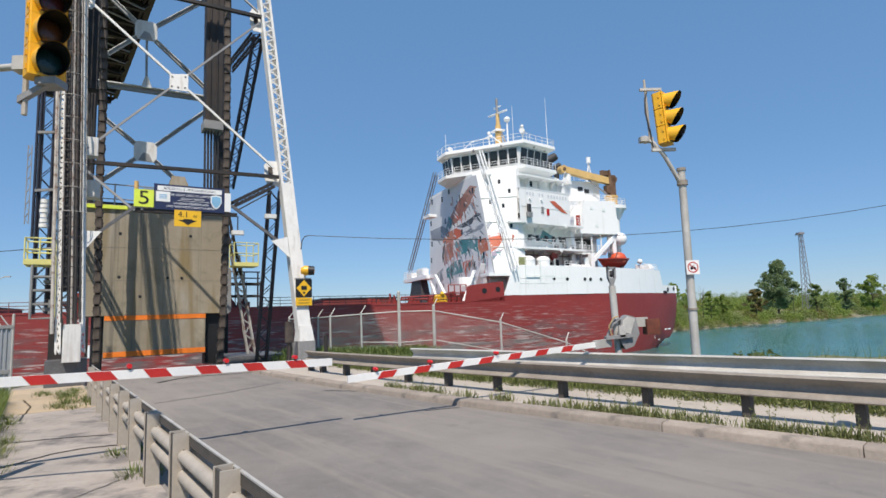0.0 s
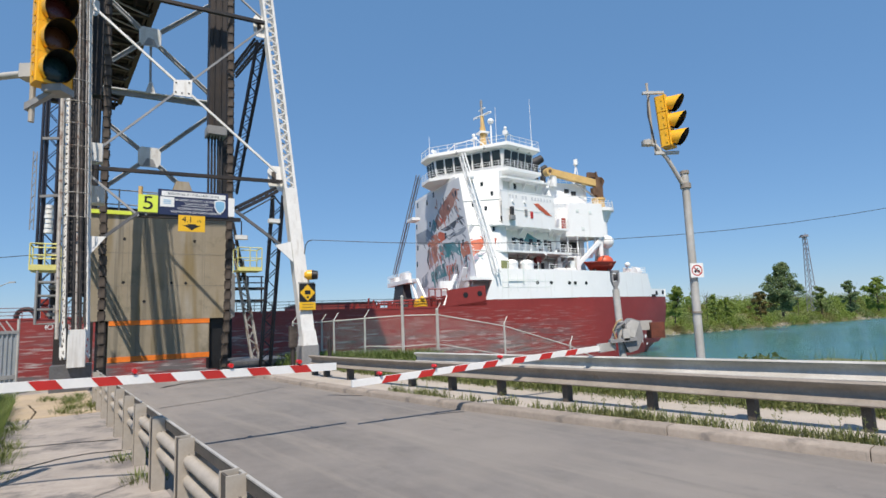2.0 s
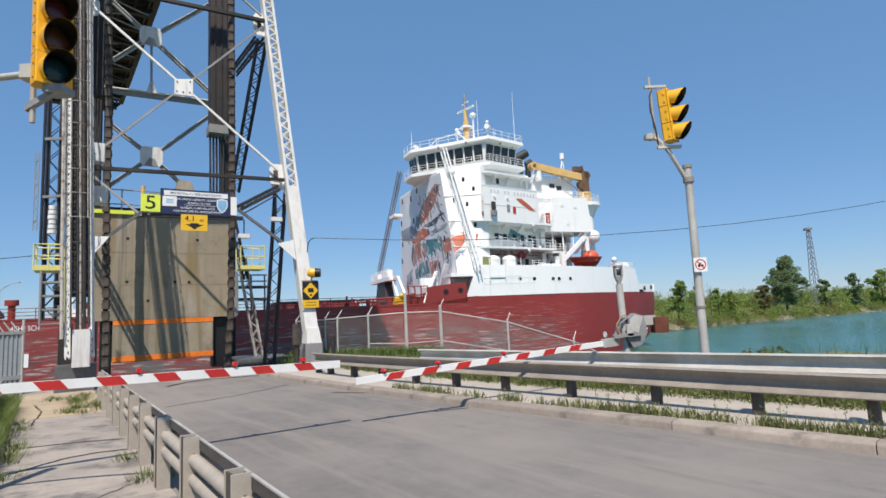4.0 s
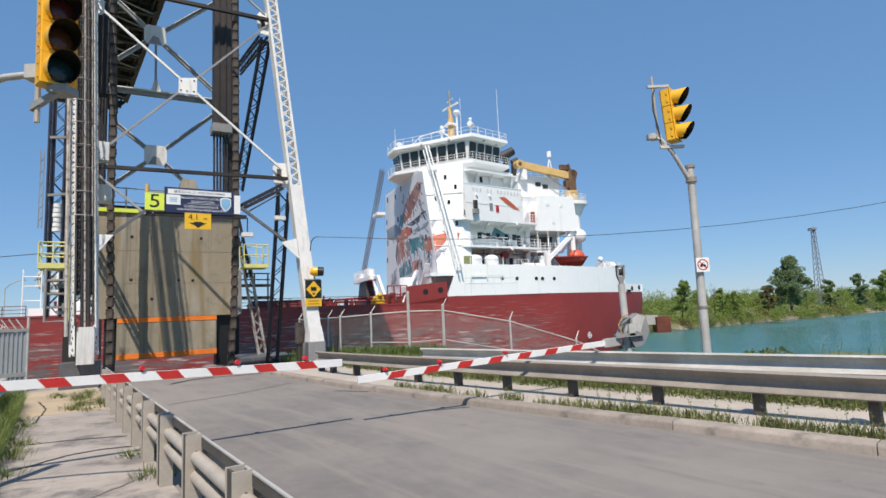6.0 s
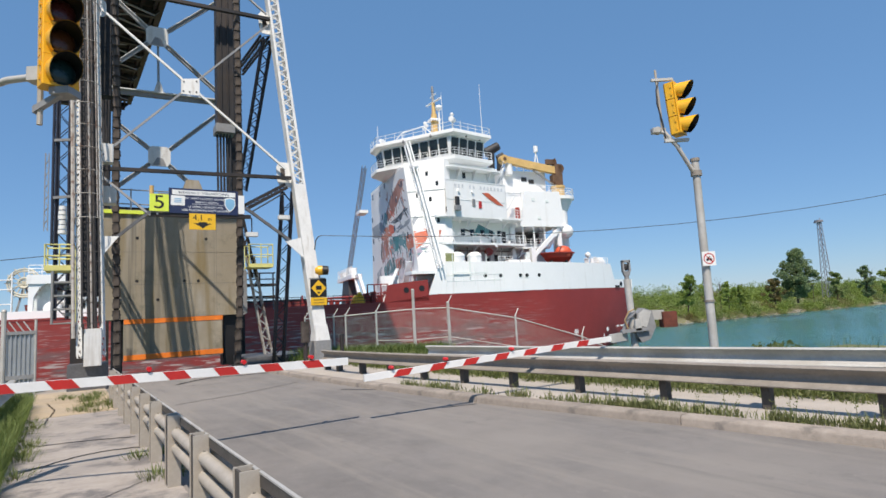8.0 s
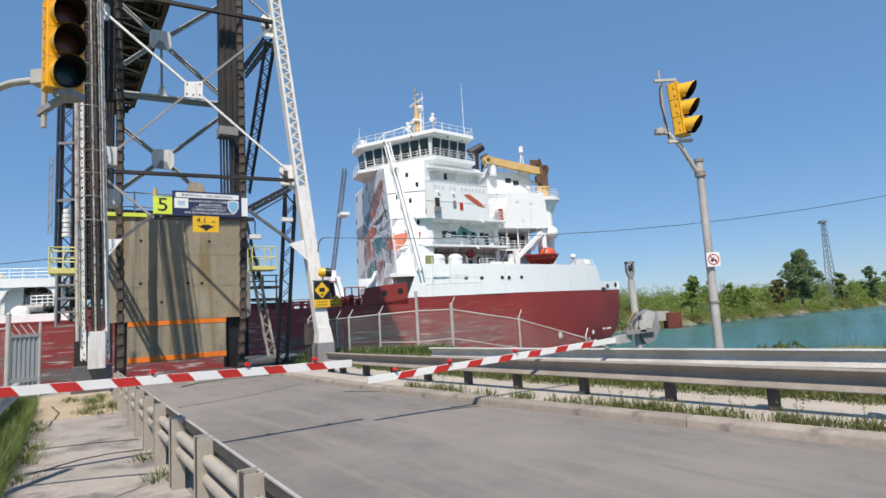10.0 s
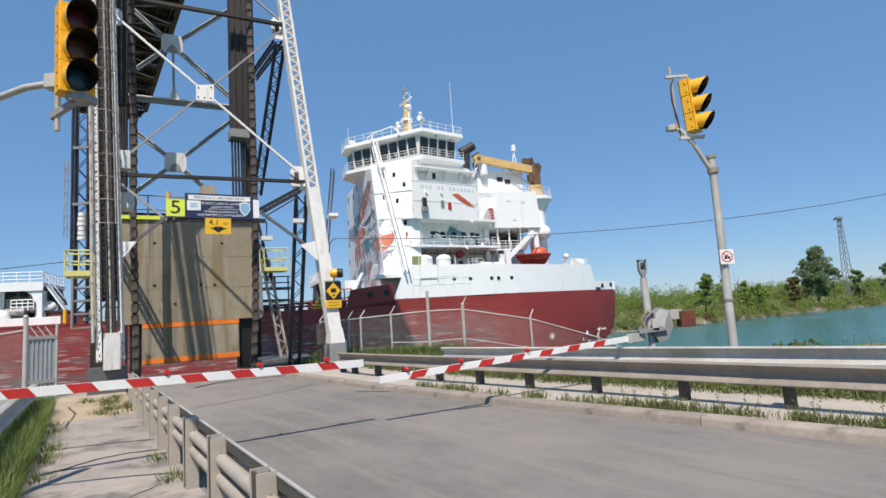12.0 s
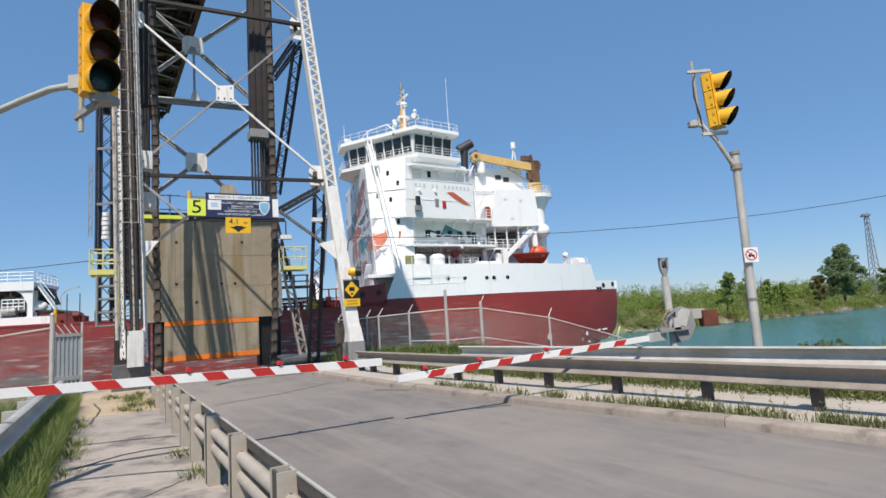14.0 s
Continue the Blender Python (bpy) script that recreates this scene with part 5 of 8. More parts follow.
def build_hull():
    st = [-197, -192, -186, -180, -174, -168, -160] + list(range(-150, 12, 6)) + [13, 15, 17, 19, 21, 23, 25, 27, 28.6, 30, 31.5, 33, 34.1]
    g = Geo()
    rows = []
    for a in st:
        d, w, b = hull_section(a)
        k = max(0, (a - 26) / 8.1)
        zb = -7.5 + 4.2 * k ** 1.2 + (0 if a < 17 else 1.5 * (a - 17) / 17)
        deck = 3.05 if a < -1.4 else 3.75
        zs = ((d, deck), (d, 2.2), (w * .4 + d * .6, 0), (w, -3.2 if k == 0 else max(-3.2, zb)), (b, max(zb, -7.5)))
        near = [(a, i, z) for i, z in zs]
        far = [(a, BEAM - i, z) for i, z in reversed(zs)]
        rows.append(near + far)
    n = len(rows[0])
    g.add([p for r in rows for p in r], [(j * n + i, j * n + (i + 1) % n, (j + 1) * n + (i + 1) % n, (j + 1) * n + i) for j in range(len(rows) - 1) for i in range(n)] + [tuple(range(n - 1, -1, -1)), tuple(range((len(rows) - 1) * n, len(rows) * n))])
    hull = part("hull", g, HULL_RED, ship, "red hull with long grey scrapes", smooth=30)
    # sheer strake line and white poop bulwark
    g = Geo()
    st = [0.5, 6, 11, 14, 17, 20, 23, 26, 28.6]
    out = [(a, hull_section(a)[0] - .02) for a in st]
    def side(f):
        v, q = [], []
        tops = [7.6, 7.5, 7.38, 7.32, 7.28, 7.25, 7.22, 7.2, 7.2]
        for (a, i), zt in zip(out, tops):
            for z, di in ((3.72, 0), (zt, 0), (zt, .25), (3.72, .25)):
                v.append((a, (i + di) if f else BEAM - i - di, z))
        for k in range(len(out) - 1):
            for j in range(4):
                c = (k * 4 + j, k * 4 + (j + 1) % 4, (k + 1) * 4 + (j + 1) % 4, (k + 1) * 4 + j)
                q.append(c)
        q += [(0, 3, 2, 1), tuple(range(len(v) - 4, len(v)))]
        return v, q
    for f in (True, False):
        g = Geo().add(*side(f))
        if f:
            g.slab([(-1.15, 0, 3.72), (.5, 0, 3.72), (.5, 0, 7.6)], (0, .25, 0))
        low = [(a, hull_section(a)[0] - .02) for a in (28.6, 30, 31.5, 33, 34.1)]
        for (a, i), (b, j) in zip(low, low[1:]):
            i, j, w = (i, j, .22) if f else (BEAM - i, BEAM - j, -.22)
            if a == 28.6:
                g.slab([(a, i, 4.92), (a + .75, i + (j - i) * .53, 4.92), (a, i, 7.2)], (0, w, 0))
            g.slab([(a, i, 3.72), (b, j, 3.72), (b, j, 4.92), (a, i, 4.92)], (0, w, 0))
        part("poop_bulwark", g, SHIP_WHITE, ship)
    part("stern_bulwark", Geo().box((33.9, 6.95, 3.72), (34.12, BEAM - 6.95, 4.92)), SHIP_WHITE, ship)
    part("poop_deck", Geo().prism([(a, hull_section(a)[0] + .2) for a in (.6, 11, 17, 20, 23, 26, 28.4)] + [(a, BEAM - .2 - hull_section(a)[0]) for a in (28.4, 26, 23, 20, 17, 11, .6)], 6.55, 6.75), SHIP_DECK, ship)
    part("poop_end_wall", Geo().box((.6, .3, 3.05), (1.0, BEAM - .3, 6.6)), SHIP_PALE, ship)
    hole = Geo().tube((0, -.04, 0), (0, .06, 0), .24, 12).mesh("porthole", BLACK)
    rim = Geo().tube((0, -.03, 0), (0, .06, 0), .31, 12).mesh("porthole_rim", SHIP_PALE)
    for px, z in ((6.3, 5.75), (8.4, 5.7), (11.2, 5.65), (12.15, 5.63), (14.05, 5.62)):
        shared("porthole", hole, ship, Matrix.Translation((px, hull_section(px)[0], z)) @ pose(0, 0, 0, 0, 0, 7 if px > 13 else 0))
        shared("porthole_rim", rim, ship, Matrix.Translation((px, hull_section(px)[0], z)) @ pose(0, 0, 0, 0, 0, 7 if px > 13 else 0))
    big = Geo().tube((0, -.03, 0), (0, .08, 0), .34, 14).mesh("fairlead", BLACK)
    for px, z in ((31.0, 4.25), (33.2, 4.4)):
        shared("fairlead", big, ship, Matrix.Translation((px, hull_section(px)[0] - .05, z)) @ pose(0, 0, 0, 0, 0, 23))
    for px in (29.4, 30.0):
        part("chock", Geo().box((px, hull_section(px)[0] - .12, 3.72), (px + .35, hull_section(px)[0] + .1, 4.05), .04), BLACK, ship)
    # the lower red bulwark ahead of the poop
    g = Geo().slab([(-6.6, 0, 3.0), (-6.1, 0, 5.0), (-4.5, 0, 5.2), (-1.2, 0, 5.5), (-1.1, 0, 3.0)], (0, .18, 0))
    part("quarter_bulwark", g, HULL_RED, ship)
    for px, z in ((-3.9, 4.35), (-2.0, 4.5)):
        shared("fairlead", big, ship, Matrix.Translation((px, 0, z)))
    sym = Geo()
    for k in range(20):
        a, b = 2 * math.pi * k / 20, 2 * math.pi * (k + 1) / 20
        sym.add([(19.6 + r * math.cos(q), -.0 + .03, -2.45 + r * math.sin(q)) for q in (a, b) for r in (.30, .40)], [(0, 1, 3, 2)])
    sym.box((19.52, .02, -2.7), (19.68, .05, -2.2)).box((19.35, .02, -2.53), (19.85, .05, -2.37))
    ob = part("hull_mark", sym, SIGN_WHITE, hull)
    ob.matrix_basis = pose(0, 1.12, .45) @ Matrix.Translation((19.6, 0, 0)) @ pose(0, 0, 0, 0, 0, 14) @ Matrix.Translation((-19.6, 0, 0))
    ob = part("hull_diamond", Geo().slab([(-.3, 0, 0), (0, 0, -.35), (.3, 0, 0), (0, 0, .35)], (0, .03, 0)), SIGN_WHITE, hull)
    ob.matrix_basis = pose(26.6, hull_section(26.6)[0] + .02, -2.1, 0, 0, 20)
    bars = Geo().box((-.9, 0, 0), (-.2, .03, .22)).box((.2, 0, 0), (1.3, .03, .22)).box((-3.4, 0, -1.4), (-2.9, .03, -1.2)).box((-4.6, 0, -1.1), (-4.45, .03, -.75))
    ob = part("draught_mark", bars, SIGN_WHITE, hull)
    ob.matrix_basis = pose(29.8, hull_section(29.8)[0] + .06, -1.9, 0, 0, 23)
    text_part("hold_mark", "4CH | 5CH", .66, facing(-45.5, -.02, 2.2), SIGN_WHITE, hull, .72)
    part("hull_tab", Geo().box((-45.8, -.03, -1.3), (-45.15, .0, -.08), .012), SIGN_WHITE, hull)
    # pale weld seams and rubbing line
    rub = Geo().box((-160, -.05, 2.9), (-6.6, .05, 3.1))
    part("deck_edge", rub, HULL_RED, ship)


build_hull()


def railing(parent, pts, h=1.05, step=1.5, r=.035, rails=3, mat=SHIP_WHITE):
    g = Geo()
    pts = [Vector(p) for p in pts]
    for a, b in zip(pts, pts[1:]):
        n = max(1, round((b - a).length / step))
        for i in range(n + 1):
            p = a.lerp(b, i / n)
            g.tube(p, p + Vector((0, 0, h)), r, 5)
        for k in range(rails):
            z = Vector((0, 0, h * (k + 1) / rails))
            g.tube(a + z, b + z, r * .9, 5)
    return part("railing", g, mat, parent)


def window_row(parent, a, b, z0, z1, n, gap=.18, tilt=.0, mat=SHIP_GLASS, out=.05):
    """A row of panes on a wall from a to b (plan), seen from the right of a->b."""
    a, b = Vector((*a, 0)), Vector((*b, 0))
    d = (b - a).normalized()
    nrm = Vector((d.y, -d.x, 0))
    L = (b - a).length
    lean = 0
    if tilt:                          # the wall leans out from 21.4 to 24.3
        a, b, lean, tilt = a + nrm * tilt * .26, b + nrm * tilt * .26, tilt * .64, 0
    for i in range(n):
        s0, s1 = L * i / n + gap / 2, L * (i + 1) / n - gap / 2
        ring = [a + d * s0 + Vector((0, 0, z0)), a + d * s1 + Vector((0, 0, z0)), a + d * s1 + nrm * (tilt + lean) + Vector((0, 0, z1)), a + d * s0 + nrm * (tilt + lean) + Vector((0, 0, z1))]
        part("window", Geo().slab([p + nrm * out for p in ring], -nrm * .08), mat, parent)


def aft_in(p):
    """The side tiers draw in towards the stern: moves a point of a straight plan to its true place."""
    x, y, z = p
    k = max(0, x - 1.8)
    return (x + .12 * k, y + .27 * k, z)


def side_part(name, geo, mat, parent, label="", smooth=40):
    geo.v = [aft_in(p) for p in geo.v]
    return part(name, geo, mat, parent, label, smooth)


def side_shared(name, me, parent, m):
    return shared(name, me, parent, Matrix.Translation(aft_in(m.translation)) @ pose(0, 0, 0, 0, 0, 13))


def build_superstructure():
    # main house: plan points from the far front corner round to the stern
    FRONT = -2.0
    body = [(FRONT, 23.4), (FRONT, 1.7), (1.2, 1.5), (2.4, 1.2), (2.4, 4.7), (13.9, 7.9), (13.9, 19.3), (2.4, 19.3), (2.4, 23.4)]
    crown = [(FRONT, 22.4), (FRONT, 6.0), (2.4, 3.0), (3.3, 3.4), (3.3, 4.7), (12.0, 7.4), (12.0, 18.8), (3.3, 18.8), (3.3, 22.0)]
    house = part("deckhouse", Geo().prism(body, 6.2, 20.8, crown), SHIP_WHITE, ship, smooth=20)
    # slanting corner of the house, smoothly twisted from deck to bridge
    g = Geo()
    v = []
    for i in range(16):
        k = i / 15
        z = 6.2 + 14.6 * k
        A, B, D = Vector((FRONT, .5 + 4.3 * k, z)), Vector((1.2 + 1.2 * k, .25 + 1.35 * k, z)), Vector((2.4 + .9 * k, .25 + 2.15 * k, z))
        row = [A.lerp(B, j / 5) for j in range(6)] + [B.lerp(D, .5), D]
        v += row + [p + Vector((.12, .2, 0)) for p in row]
    w = 8
    f = []
    for i in range(15):
        for j in range(w - 1):
            a, b = i * 2 * w + j, (i + 1) * 2 * w + j
            f += [(a, a + 1, b + 1, b), (a + w + 1, a + w, b + w, b + w + 1)]
        a, b = i * 2 * w, (i + 1) * 2 * w
        f += [(a, b, b + w, a + w), (a + w - 1, a + 2 * w - 1, b + 2 * w - 1, b + w - 1)]
    for r, sgn in ((0, 1), (15, -1)):
        a = r * 2 * w
        f += [(a + j, a + w + j, a + w + j + 1, a + j + 1)[::sgn] for j in range(w - 1)]
    g.add(v, f)
    part("corner_wall", g, SHIP_WHITE, ship, smooth=30)
    # front wall down to the deck under the house
    part("front_wall", Geo().box((FRONT, 3.2, 3.05), (FRONT + .4, 23.2, 6.3)), SHIP_WHITE, ship)
    # shadowed recess under the near front corner
    part("recess_wall", Geo().box((-1.7, 2.6, 3.05), (.6, 2.9, 6.4)), SHIP_PALE, ship)
    # wheelhouse: floor, walls, windows, roof
    grow = lambda k: [(-2.9 - k, 13.4), (-2.8 - 1.05 * k, 10.6 - .2 * k), (3.8 + .15 * k, 3.1 - 1.1 * k), (9.3 + .75 * k, 4.9 - k), (9.3 + .75 * k, 18.7 + k), (3.8 + .15 * k, 20.7 + 1.1 * k)]
    wh = grow(0)
    w = part("wheelhouse", Geo().prism(wh, 21.4, 24.3, grow(.42)), SHIP_WHITE, ship, smooth=20)
    part("wheelhouse_floor", Geo().prism(grow(.2), 20.6, 21.0, grow(1.2)).prism(grow(1.25), 21.0, 21.45), SHIP_WHITE, ship, smooth=20)
    part("roof", Geo().prism(grow(.7), 24.25, 24.5, grow(1.25)).prism(grow(1.25), 24.5, 24.95, grow(1.2)), SHIP_WHITE, ship, smooth=20)
    window_row(w, wh[0], wh[1], 21.95, 24.05, 3, .26, .46)
    window_row(w, wh[1], wh[2], 21.95, 24.05, 7, .26, .40)
    window_row(w, wh[2], wh[3], 21.95, 24.05, 4, .26, .52)
    r = grow(1.15)
    railing(w, [(*p, 21.45) for p in (r[0], r[1], r[2], r[3])], 1.0, 1.3)
    r = grow(1.1)
    railing(ship, [(*p, 24.95) for p in (r[0], r[1], r[2], r[3], r[4])], .95, 1.4, rails=2)
    # side decks: slabs, walls and rails
    for (z, a0, a1, b0, b1) in ((13.15, .6, 12.6, .1, 4.6), (9.75, 1.0, 12.8, .1, 4.6), (16.6, 2.0, 10.2, .7, 4.6)):
        side_part("side_deck", Geo().prism([(a0, b0 + .6), (a0 + 1.2, b0), (a1, b0), (a1, b1), (a0, b1)], z, z + .28), SHIP_WHITE, ship, smooth=20)
        if z < 13:
            railing(ship, [aft_in(p) for p in [(a0 + 1.2, b0 + .08, z + .28), (a1, b0 + .08, z + .28)]], 1.1, 1.1)
        elif z < 16:
            railing(ship, [aft_in(p) for p in [(a1 - 2.5, b0 + .08, z + .28), (a1, b0 + .08, z + .28), (a1, b1, z + .28)]], 1.1, 1.1)
            side_part("deck_bulwark", Geo().box((a0 + 1.2, b0, z + .28), (a1 - 2.5, b0 + .08, z + 4.55)), SHIP_WHITE, ship)
    side_part("bulwark_cap", Geo().box((1.75, .05, 17.7), (10.15, .28, 17.82)), SHIP_WHITE, ship)
    side_part("bulwark_line", Geo().box((1.8, .06, 15.3), (10.1, .1, 15.36)), SHIP_PALE, ship)
    side_part("bulwark_end", Geo().box((10.05, .1, 13.4), (10.15, 3.0, 17.7)), SHIP_WHITE, ship)
    side_part("hung_box", Geo().box((2.7, -.45, 13.9), (3.5, .1, 14.5), .12), GREY_STEEL, ship)
    side_part("lantern", Geo().box((2.85, -.4, 14.6), (3.35, .05, 15.6), .08), SHIP_DARK, ship)
    side_part("deck_wall", Geo().box((2.2, 2.9, 9.9), (12.4, 3.1, 13.2)), SHIP_PALE, ship)
    side_part("deck_wall", Geo().box((2.6, 2.4, 13.4), (10.6, 2.6, 16.7)), SHIP_WHITE, ship)
    side_part("deck_wall", Geo().box((3.0, 2.6, 16.8), (10.0, 2.8, 20.7)), SHIP_PALE, ship)
    side_part("deck_wall", Geo().box((1.5, 3.4, 6.7), (12.6, 3.6, 9.8)), SHIP_PALE, ship)
    door = Geo().box((-.38, -.04, 0), (.38, .05, 1.9), .04).mesh("door", SHIP_DARK)
    for px, y, z in ((2.9, 2.88, 10.1), (10.9, 2.88, 10.1), (3.4, 2.38, 13.5), (3.2, 3.38, 7.0), (12.0, 3.38, 7.0)):
        side_shared("door", door, ship, Matrix.Translation((px, y, z)))
    win = Geo().box((-.24, -.04, -.38), (.24, .05, .38), .03).mesh("window", SHIP_GLASS)
    for px, y, z in ((5.4, 2.58, 19.2), (6.0, 2.38, 14.6)):
        side_shared("window", win, ship, Matrix.Translation((px, y, z)))
    fw = Geo().box((-.05, -.24, -.4), (.05, .24, .4)).mesh("window", SHIP_GLASS)
    for y, z in ((21.2, 19.8), (17.0, 19.4), (14.2, 20.0), (22.0, 16.4), (21.8, 13.0), (6.0, 18.4), (10.0, 13.2), (4.2, 11.4), (3.4, 9.2), (16.0, 15.8), (22.3, 10.4)):
        shared("window", fw, ship, Matrix.Translation((FRONT - .02, y, z)))
    slant = Geo().box((-.17, -.05, -.28), (.17, .06, .28), .03).mesh("window", SHIP_GLASS)
    for f, z in ((.55, 19.0), (.25, 16.2), (.6, 15.6), (.45, 11.6), (.8, 17.6), (.8, 12.8)):
        k = (z - 6.2) / 14.6
        ax, ay = FRONT, .5 + 4.3 * k
        bx, by = 1.2 + 1.2 * k, .25 + 1.35 * k
        shared("corner_window", slant, ship, Matrix.Translation((ax + (bx - ax) * f, ay + (by - ay) * f - .03, z)) @ pose(0, 0, 0, 0, 0, math.degrees(math.atan2(by - ay, bx - ax))))
    for z in (10.0, 13.4, 16.8):
        k = (z - 6.2) / 14.6
        part("deck_line", Geo().beam((FRONT - .04, .5 + 4.3 * k - .05, z), (1.2 + 1.2 * k, .25 + 1.35 * k - .05, z), .1, .08), SHIP_PALE, ship)
    side_part("wing_deck", Geo().prism([(2.6, 1.3), (3.2, .9), (10.4, 1.2), (10.4, 4.6), (2.6, 4.6)], 19.75, 19.95), SHIP_WHITE, ship, smooth=20)
    for x in (4.4, 6.6, 8.8):
        side_part("deck_bracket", Geo().slab([(x, 1.2, 19.75), (x, 2.7, 19.75), (x, 2.7, 18.6)], (.08, 0, 0)), SHIP_WHITE, ship)
    for x, z in ((3.2, 16.6), (5.8, 16.6), (8.4, 16.6), (2.8, 13.15), (5.4, 13.15), (8.0, 13.15), (10.6, 13.15), (3.0, 9.75), (6.0, 9.75), (9.0, 9.75)):
        side_part("deck_bracket", Geo().slab([(x, .8, z), (x, 2.5, z), (x, 2.5, z - .9)], (.08, 0, 0)), SHIP_WHITE, ship)
    side_part("deck_awning", Geo().slab([(2.4, .9, 17.9), (9.4, .9, 17.9), (9.4, 2.6, 18.3), (2.4, 2.6, 18.3)], (0, 0, .06)), SHIP_WHITE, ship)
    for x in (4.6, 5.9, 7.4, 8.7, 9.9):
        side_part("dark_window", Geo().box((x, 2.83, 11.3), (x + .6, 2.90, 12.1), .03), SHIP_GLASS, ship)
    for x in (4.8, 8.0, 9.6):
        side_part("dark_window", Geo().box((x, 2.33, 15.2), (x + .5, 2.40, 15.9), .03), SHIP_GLASS, ship)
    # name board: plain bars of the lettering's size
    bar_paint = material("name_grey", (.64, .66, .69), .5)
    x = 2.9
    for k, wd in enumerate((.5, .42, .4, 0, .42, .42, 0, .4, .45, .45, .42, .42, .45, .42)):
        if wd:
            side_part("name_bar", Geo().box((x, .07, 16.85), (x + wd * .6, .10, 17.28)), bar_paint, ship)
        x += .5
    # painted shapes on the side decks
    side_part("painted_flash", Geo().slab([(6.7, .05, 16.4), (7.5, .05, 16.5), (8.7, .05, 15.7), (9.7, .05, 14.9), (8.7, .05, 15.05), (7.6, .05, 15.7)], (0, .03, 0)), MURAL["orange"], ship)
    side_part("painted_flash", Geo().slab([(7.2, 2.87, 12.9), (9.6, 2.87, 11.8), (9.2, 2.87, 11.2), (6.4, 2.87, 11.4)], (0, .02, 0)), MURAL["teal"], ship)
    side_part("painted_flash", Geo().slab([(.9, .86, 11.6), (2.3, .86, 11.3), (2.0, .86, 10.0), (.9, .86, 10.2)], (0, .02, 0)), MURAL["orange"], ship)


build_superstructure()


def mural():
    """Free painted shapes on the front wall; y runs away across the ship, z up."""
    rng = random.Random(11)
    base = part("mural_ground", Geo().slab([(-2.03, .75, 6.3), (-2.03, 4.7, 20.4), (-2.03, 22.2, 20.4), (-2.03, 23.2, 6.3)], (.03, 0, 0)), material("mural_white", (.74, .76, .79), .55, var=.06, scale=.4, tint=(.66, .69, .74)), ship, "painted mural on the bridge front")
    edge = lambda z: .75 + 4.0 * max(0, z - 6.3) / 14.1 + .25

    def feather(col, y, z, L, w, tilt, depth=1):
        c, s = math.cos(radians(tilt)), math.sin(radians(tilt))
        pts = [(0, -w * .4), (L * .4, -w * .5), (L, 0), (L * .45, w * .5), (0, w * .4)]
        part("paint", Geo().slab([(-2.034 - .003 * depth, max(edge(z + a * s + b * c), y - 1.2 + a * c - b * s), z + a * s + b * c) for a, b in pts][::-1], (.002, 0, 0)), MURAL[col], base)

    def field(col, pts, depth, strokes=0, tones=(), tilt=240.0):
        """A painted field with feather strokes inside its bounds."""
        ring = [(-2.034 - .003 * depth, max(edge(z), y), z) for y, z in pts]
        part("paint", Geo().slab(ring, (.002, 0, 0)), MURAL[col], base)
        y0, y1 = min(p[0] for p in pts), max(p[0] for p in pts)
        z0, z1 = min(p[1] for p in pts), max(p[1] for p in pts)
        cy, cz = (y0 + y1) / 2, (z0 + z1) / 2
        for k in range(strokes):
            y, z = cy + rng.uniform(-.44, .44) * (y1 - y0), cz + rng.uniform(-.40, .46) * (z1 - z0)
            feather(rng.choice(tones), y + 1.2, z, rng.uniform(.7, 2.1), rng.uniform(.18, .45), tilt + rng.uniform(-28, 28), depth + 2 + k % 4)

    field("brown", [(6.8, 19.3), (4.7, 18.7), (6.7, 16.9), (9.8, 15.4), (14.6, 14.3), (14.0, 16.1), (11.7, 17.6)], 1, 46, ("brown", "orange", "grey", "dark", "white", "brown"), 235)
    field("teal", [(14.6, 16.4), (13.2, 15.4), (14.2, 14.2), (16.0, 14.3)], 2, 6, ("teal", "white", "grey"), 250)
    field("grey", [(22.4, 15.2), (17.2, 15.3), (14.2, 13.9), (17.4, 12.9), (22.0, 13.6)], 1, 8, ("white", "white", "grey"), 200)
    field("white", [(4.3, 17.5), (3.9, 15.3), (3.3, 13.4), (6.1, 13.7), (9.8, 15.0), (5.8, 16.7)], 2, 6, ("grey", "white"), 200)
    field("dark", [(12.0, 14.3), (8.6, 14.5), (6.1, 14.8), (5.0, 15.1), (3.6, 14.7), (4.5, 14.6), (5.9, 14.5), (6.7, 13.8), (9.6, 13.8)], 4, 7, ("grey", "dark", "grey"), 195)
    field("grey", [(10.0, 13.1), (4.9, 13.3), (3.2, 13.4), (3.0, 13.1), (3.8, 12.7), (8.8, 12.4)], 3, 10, ("white", "grey", "dark"), 190)
    field("white", [(8.8, 12.5), (3.8, 12.7), (2.7, 12.6), (2.4, 11.3), (4.8, 11.6)], 3, 6, ("grey", "white"), 190)
    field("orange", [(17.3, 12.9), (15.4, 13.9), (12.0, 14.1), (9.7, 13.4), (10.1, 12.7), (13.6, 12.4), (16.7, 12.2)], 4, 16, ("orange", "white", "brown", "orange"), 215)
    field("orange", [(5.0, 11.4), (2.8, 11.4), (2.3, 11.1), (2.1, 10.3), (2.0, 9.7), (4.2, 9.4), (5.0, 10.2)], 4, 12, ("orange", "brown", "orange", "white"), 200)
    field("teal", [(12.2, 12.2), (8.2, 12.0), (5.0, 11.8), (5.1, 10.6), (9.0, 10.2), (11.8, 9.8), (13.4, 10.9)], 5, 34, ("teal", "grey", "teal", "dark", "white", "teal"), 235)
